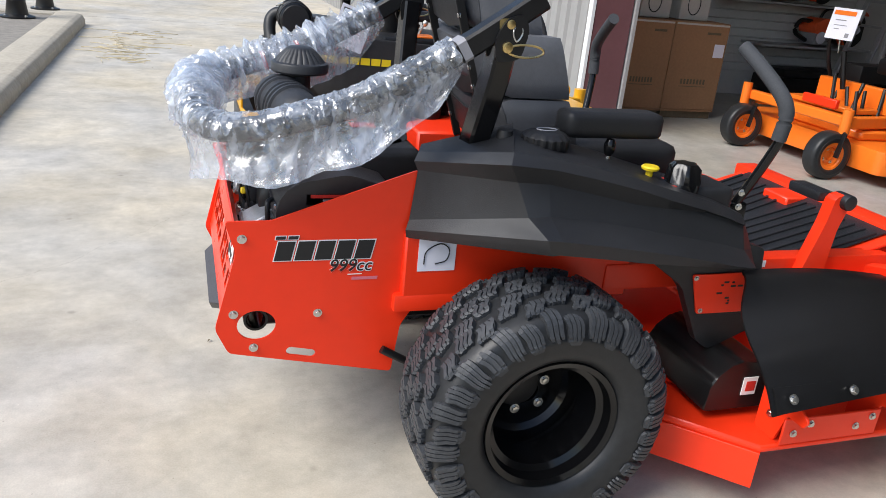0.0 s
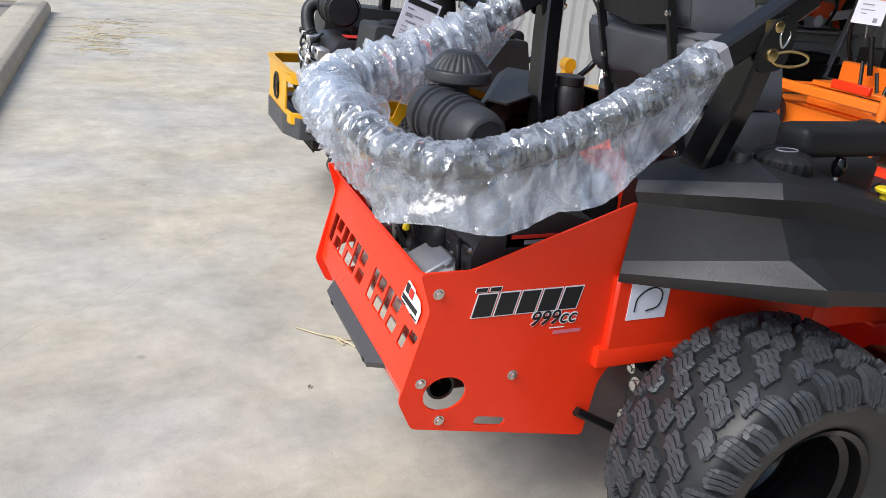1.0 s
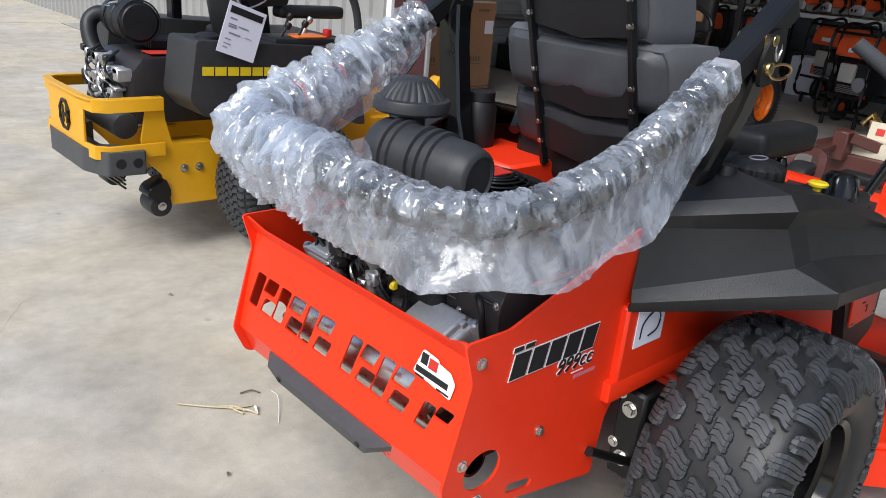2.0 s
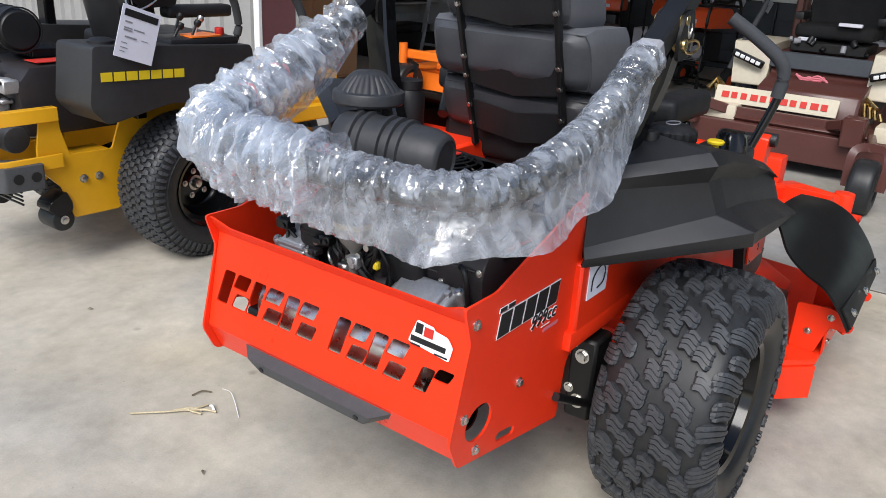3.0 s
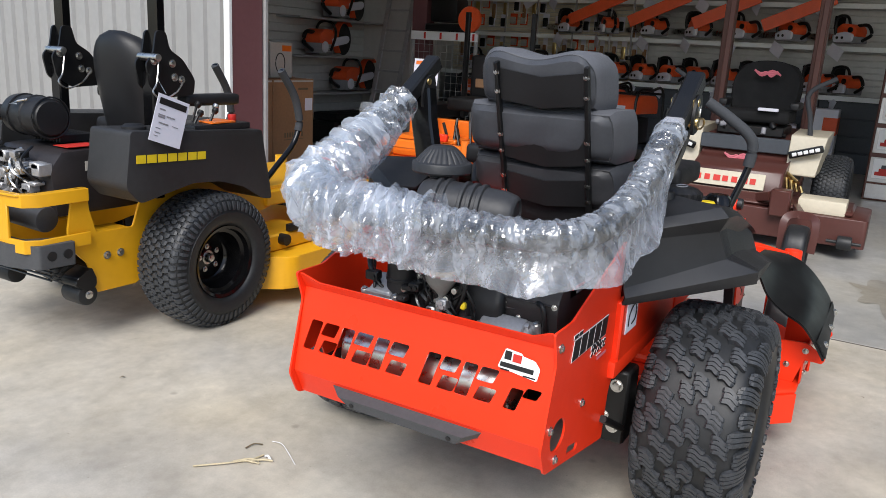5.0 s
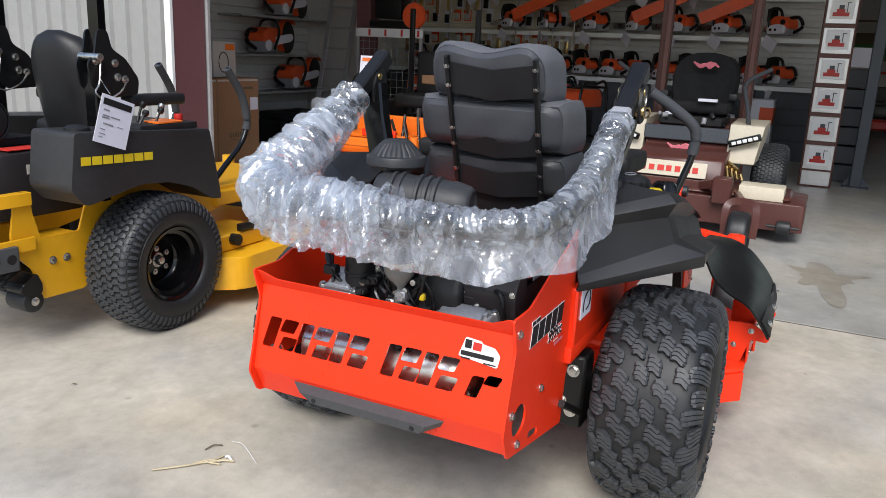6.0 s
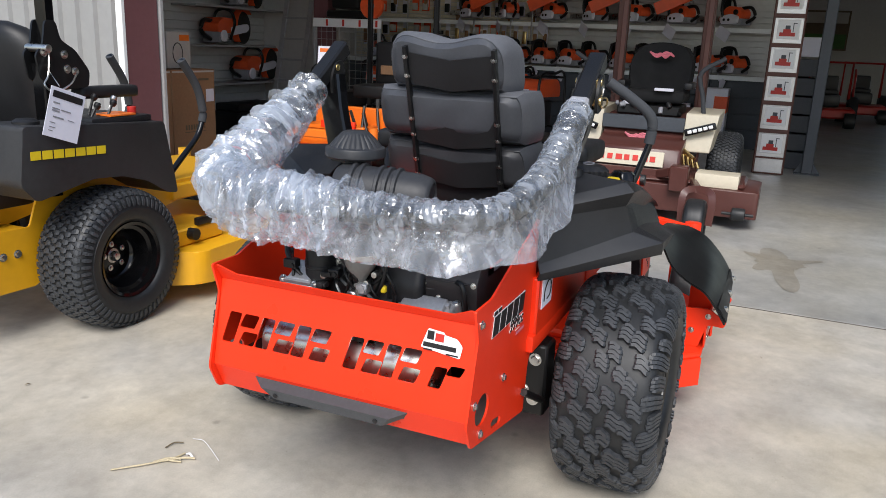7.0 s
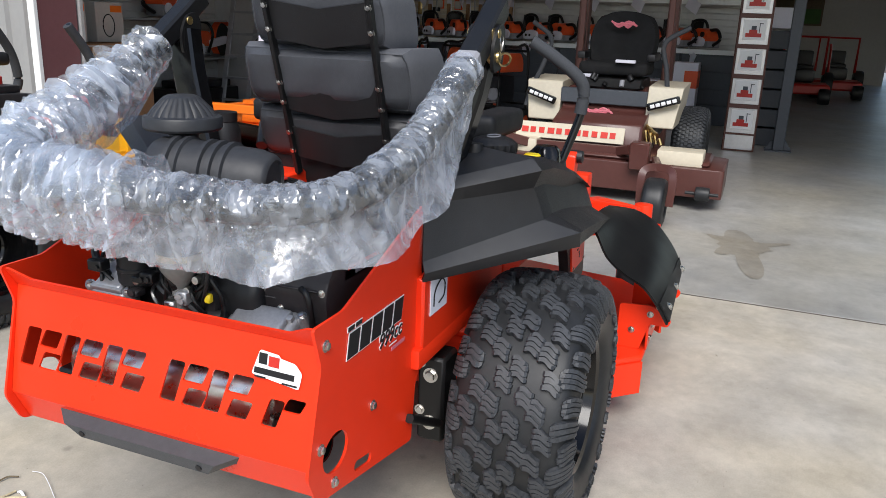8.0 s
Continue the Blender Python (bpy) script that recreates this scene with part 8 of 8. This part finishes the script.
# hang packs on the peg hooks of the display wall
def hang_pack(w, h, fill, label):
    t = thing("hang_pack", (0, 0, -80), label, "hang pack", "hang packs")
    bm = B()
    box(bm, -0.004, 0.0, -w / 2, w / 2, -h, 0, 0.001)
    part("card", bm, PAPER if fill is not CARDPALE else SAWORANGE, t)
    bm = B()
    box(bm, -0.045, -0.004, -w * 0.36, w * 0.36, -h * 0.92, -h * 0.30, 0.014, 2)
    part("blister", bm, fill, t)
    bm = B()
    cyl(bm, (0.02, 0, 0.012), (-0.07, 0, 0.016), 0.004, n=8)
    part("hook", bm, STEEL, t)
    return t


PACKS = [hang_pack(0.10, 0.20, BLACK, "white hang pack with a black tool"), hang_pack(0.08, 0.28, BRASS, "white hang pack with a brassy fitting"),
         hang_pack(0.12, 0.16, CARDPALE, "orange hang pack with a pale box"), hang_pack(0.07, 0.34, CARD, "long white hang pack with a tan handle")]
rp = random.Random(55)
for z, lo, hi in ((1.34, 6.5, 8.2), (1.62, 4.9, 8.2), (1.98, 4.9, 8.2), (2.24, 6.7, 8.2), (2.62, 3.6, 8.2), (2.95, 4.9, 8.2)):
    y = lo
    while y < hi:
        copy_thing(PACKS[rp.randrange(4)], pose(10.955, y, z + 0.05 * rp.random(), 0, 0, 8 * (rp.random() - 0.5)) @ Matrix.Scale(1.15, 4))
        y += 0.15 + 0.08 * rp.random()
for k, t in enumerate(PACKS):
    t.matrix_basis = pose(10.955, 5.0 + 0.3 * k, 3.3, 0, 0, 0)

# red machines at the back, poster, far doorway stock
for k, (x, y) in enumerate(((16.3, 0.40), (18.2, -0.35), (19.4, 0.9))):
    r = thing("ride_on_mower", (x, y, 0), "red mower parked at the back of the showroom", "mower", "mowers at the back")
    bm = B()
    box(bm, -0.5, 0.5, -0.5, 0.5, 0.16, 0.36, 0.04)
    part("deck", bm, REDPAINT if k < 2 else YELLOW, r)
    bm = B()
    box(bm, 0.0, 0.6, -0.22, 0.22, 0.36, 0.62, 0.06, 2)
    part("body", bm, BLACK, r)
    bm = B()
    box(bm, 0.15, 0.50, -0.18, 0.18, 0.60, 0.70, 0.04, 2)
    box(bm, 0.45, 0.55, -0.17, 0.17, 0.65, 0.98, 0.05, 2)
    part("seat", bm, VINYLDARK, r)
    bm = B()
    sweep(bm, [(0.6, -0.4, 0.5), (0.6, -0.4, 1.25), (0.6, 0.4, 1.25), (0.6, 0.4, 0.5)], 0.03, 8)
    part("roll_bar", bm, REDPAINT, r)
    bm = B()
    sweep(bm, [(-0.4, 0.2, 0.36), (-0.2, 0.2, 1.0), (0.0, 0.2, 1.1)], 0.025, 8)
    part("lever", bm, REDPAINT, r)
    for wx, wy, wr in ((0.7, -0.5, 0.28), (0.7, 0.5, 0.28), (-0.7, -0.4, 0.15), (-0.7, 0.4, 0.15)):
        bm = B()
        lathe(bm, [(wr * 0.5, -0.09), (wr * 0.92, -0.10), (wr, -0.06), (wr, 0.06), (wr * 0.92, 0.10), (wr * 0.5, 0.09)], (wx, wy, wr), (0, 1, 0), 28, True)
        part("wheel", bm, SIDEWALL, r)
pt = thing("poster", (23.98, 0.0, 1.55), "green landscape poster on the far wall", "poster")
bm = B()
box(bm, -0.02, 0, -0.2, 1.7, 0, 1.1)
part("sheet", bm, LEAF, pt)
bm = B()
box(bm, -0.026, -0.02, -0.15, 1.65, 0.05, 0.45)
part("lawn", bm, mat("poster_green", (0.05, 0.14, 0.03), 0.6, var=0.3, scale=6), pt)
bm = B()
box(bm, -0.026, -0.02, -0.15, 1.65, 0.75, 1.05)
part("sky", bm, CARDPALE, pt)

# -- leaf litter on the apron --
def twig(name, pts, r, material, label):
    bm = B()
    sweep(bm, smooth_path(pts, 5), r, 6)
    ob = part(name, bm, material, None, label)
    return tagged(ob, label, "debris")


twig("twig", [(0.02, 2.98, 0.006), (0.10, 2.90, 0.008), (0.16, 2.86, 0.007), (0.20, 2.85, 0.006)], 0.0030, STRAW, "dry straw twig lying on the concrete")
twig("twig", [(0.13, 2.88, 0.006), (0.17, 2.83, 0.010), (0.19, 2.80, 0.006)], 0.0035, STRAW, "broken straw twig on the concrete")
twig("twig", [(0.115, 2.90, 0.006), (0.150, 2.862, 0.012), (0.165, 2.835, 0.006)], 0.003, STRAW, "frayed straw twig on the concrete")
twig("twig", [(0.150, 2.885, 0.005), (0.140, 2.855, 0.010), (0.155, 2.825, 0.005)], 0.003, STRAW, "frayed straw twig on the concrete")
twig("plastic_strip", [(0.287, 2.892, 0.004), (0.280, 2.845, 0.014), (0.258, 2.798, 0.010), (0.216, 2.728, 0.004)], 0.0011, WHITE, "thin curled clear plastic strip on the concrete")
twig("plastic_scrap", [(0.201, 2.842, 0.004), (0.196, 2.826, 0.012), (0.191, 2.809, 0.004)], 0.004, WHITE, "small crumpled white plastic scrap on the concrete")
twig("twig", [(0.20, 2.93, 0.005), (0.235, 2.925, 0.007), (0.25, 2.90, 0.006)], 0.0022, LEAF, "curled brown stalk on the concrete")
bm = B()
for k in range(70):
    a = rr.random() * 3.1
    x, y = -0.62 + 0.5 * (rr.random() - 0.5), 8.6 + 2.6 * rr.random()
    L = 0.15 + 0.3 * rr.random()
    z = 0.005 + 0.012 * rr.random()
    sweep(bm, [(x, y, z), (x + L * 0.5 * math.cos(a), y + L * 0.5 * math.sin(a) * 0.4, z + 0.006), (x + L * math.cos(a), y + L * math.sin(a) * 0.4, z)], 0.004, 4)
ob = part("straw_litter", bm, STRAW, None, "loose dry straw swept against the kerb")
tagged(ob, "", "debris", "", "stuff")
bm = B()
for k in range(26):
    x, y = -3.0 + 5.2 * rr.random(), 0.8 + 9 * rr.random()
    a, L = rr.random() * 6.3, 0.006 + 0.012 * rr.random()
    c, s = math.cos(a), math.sin(a)
    v = [bm.verts.new((x + L * c, y + L * s, 0.004)), bm.verts.new((x - 0.35 * L * s, y + 0.35 * L * c, 0.010)), bm.verts.new((x - L * c, y - L * s, 0.004)), bm.verts.new((x + 0.35 * L * s, y - 0.35 * L * c, 0.009))]
    bm.faces.new(v)
ob = part("dead_leaves", bm, LEAF, None, "small dead leaves and chips on the concrete")
tagged(ob, "", "debris", "", "stuff")
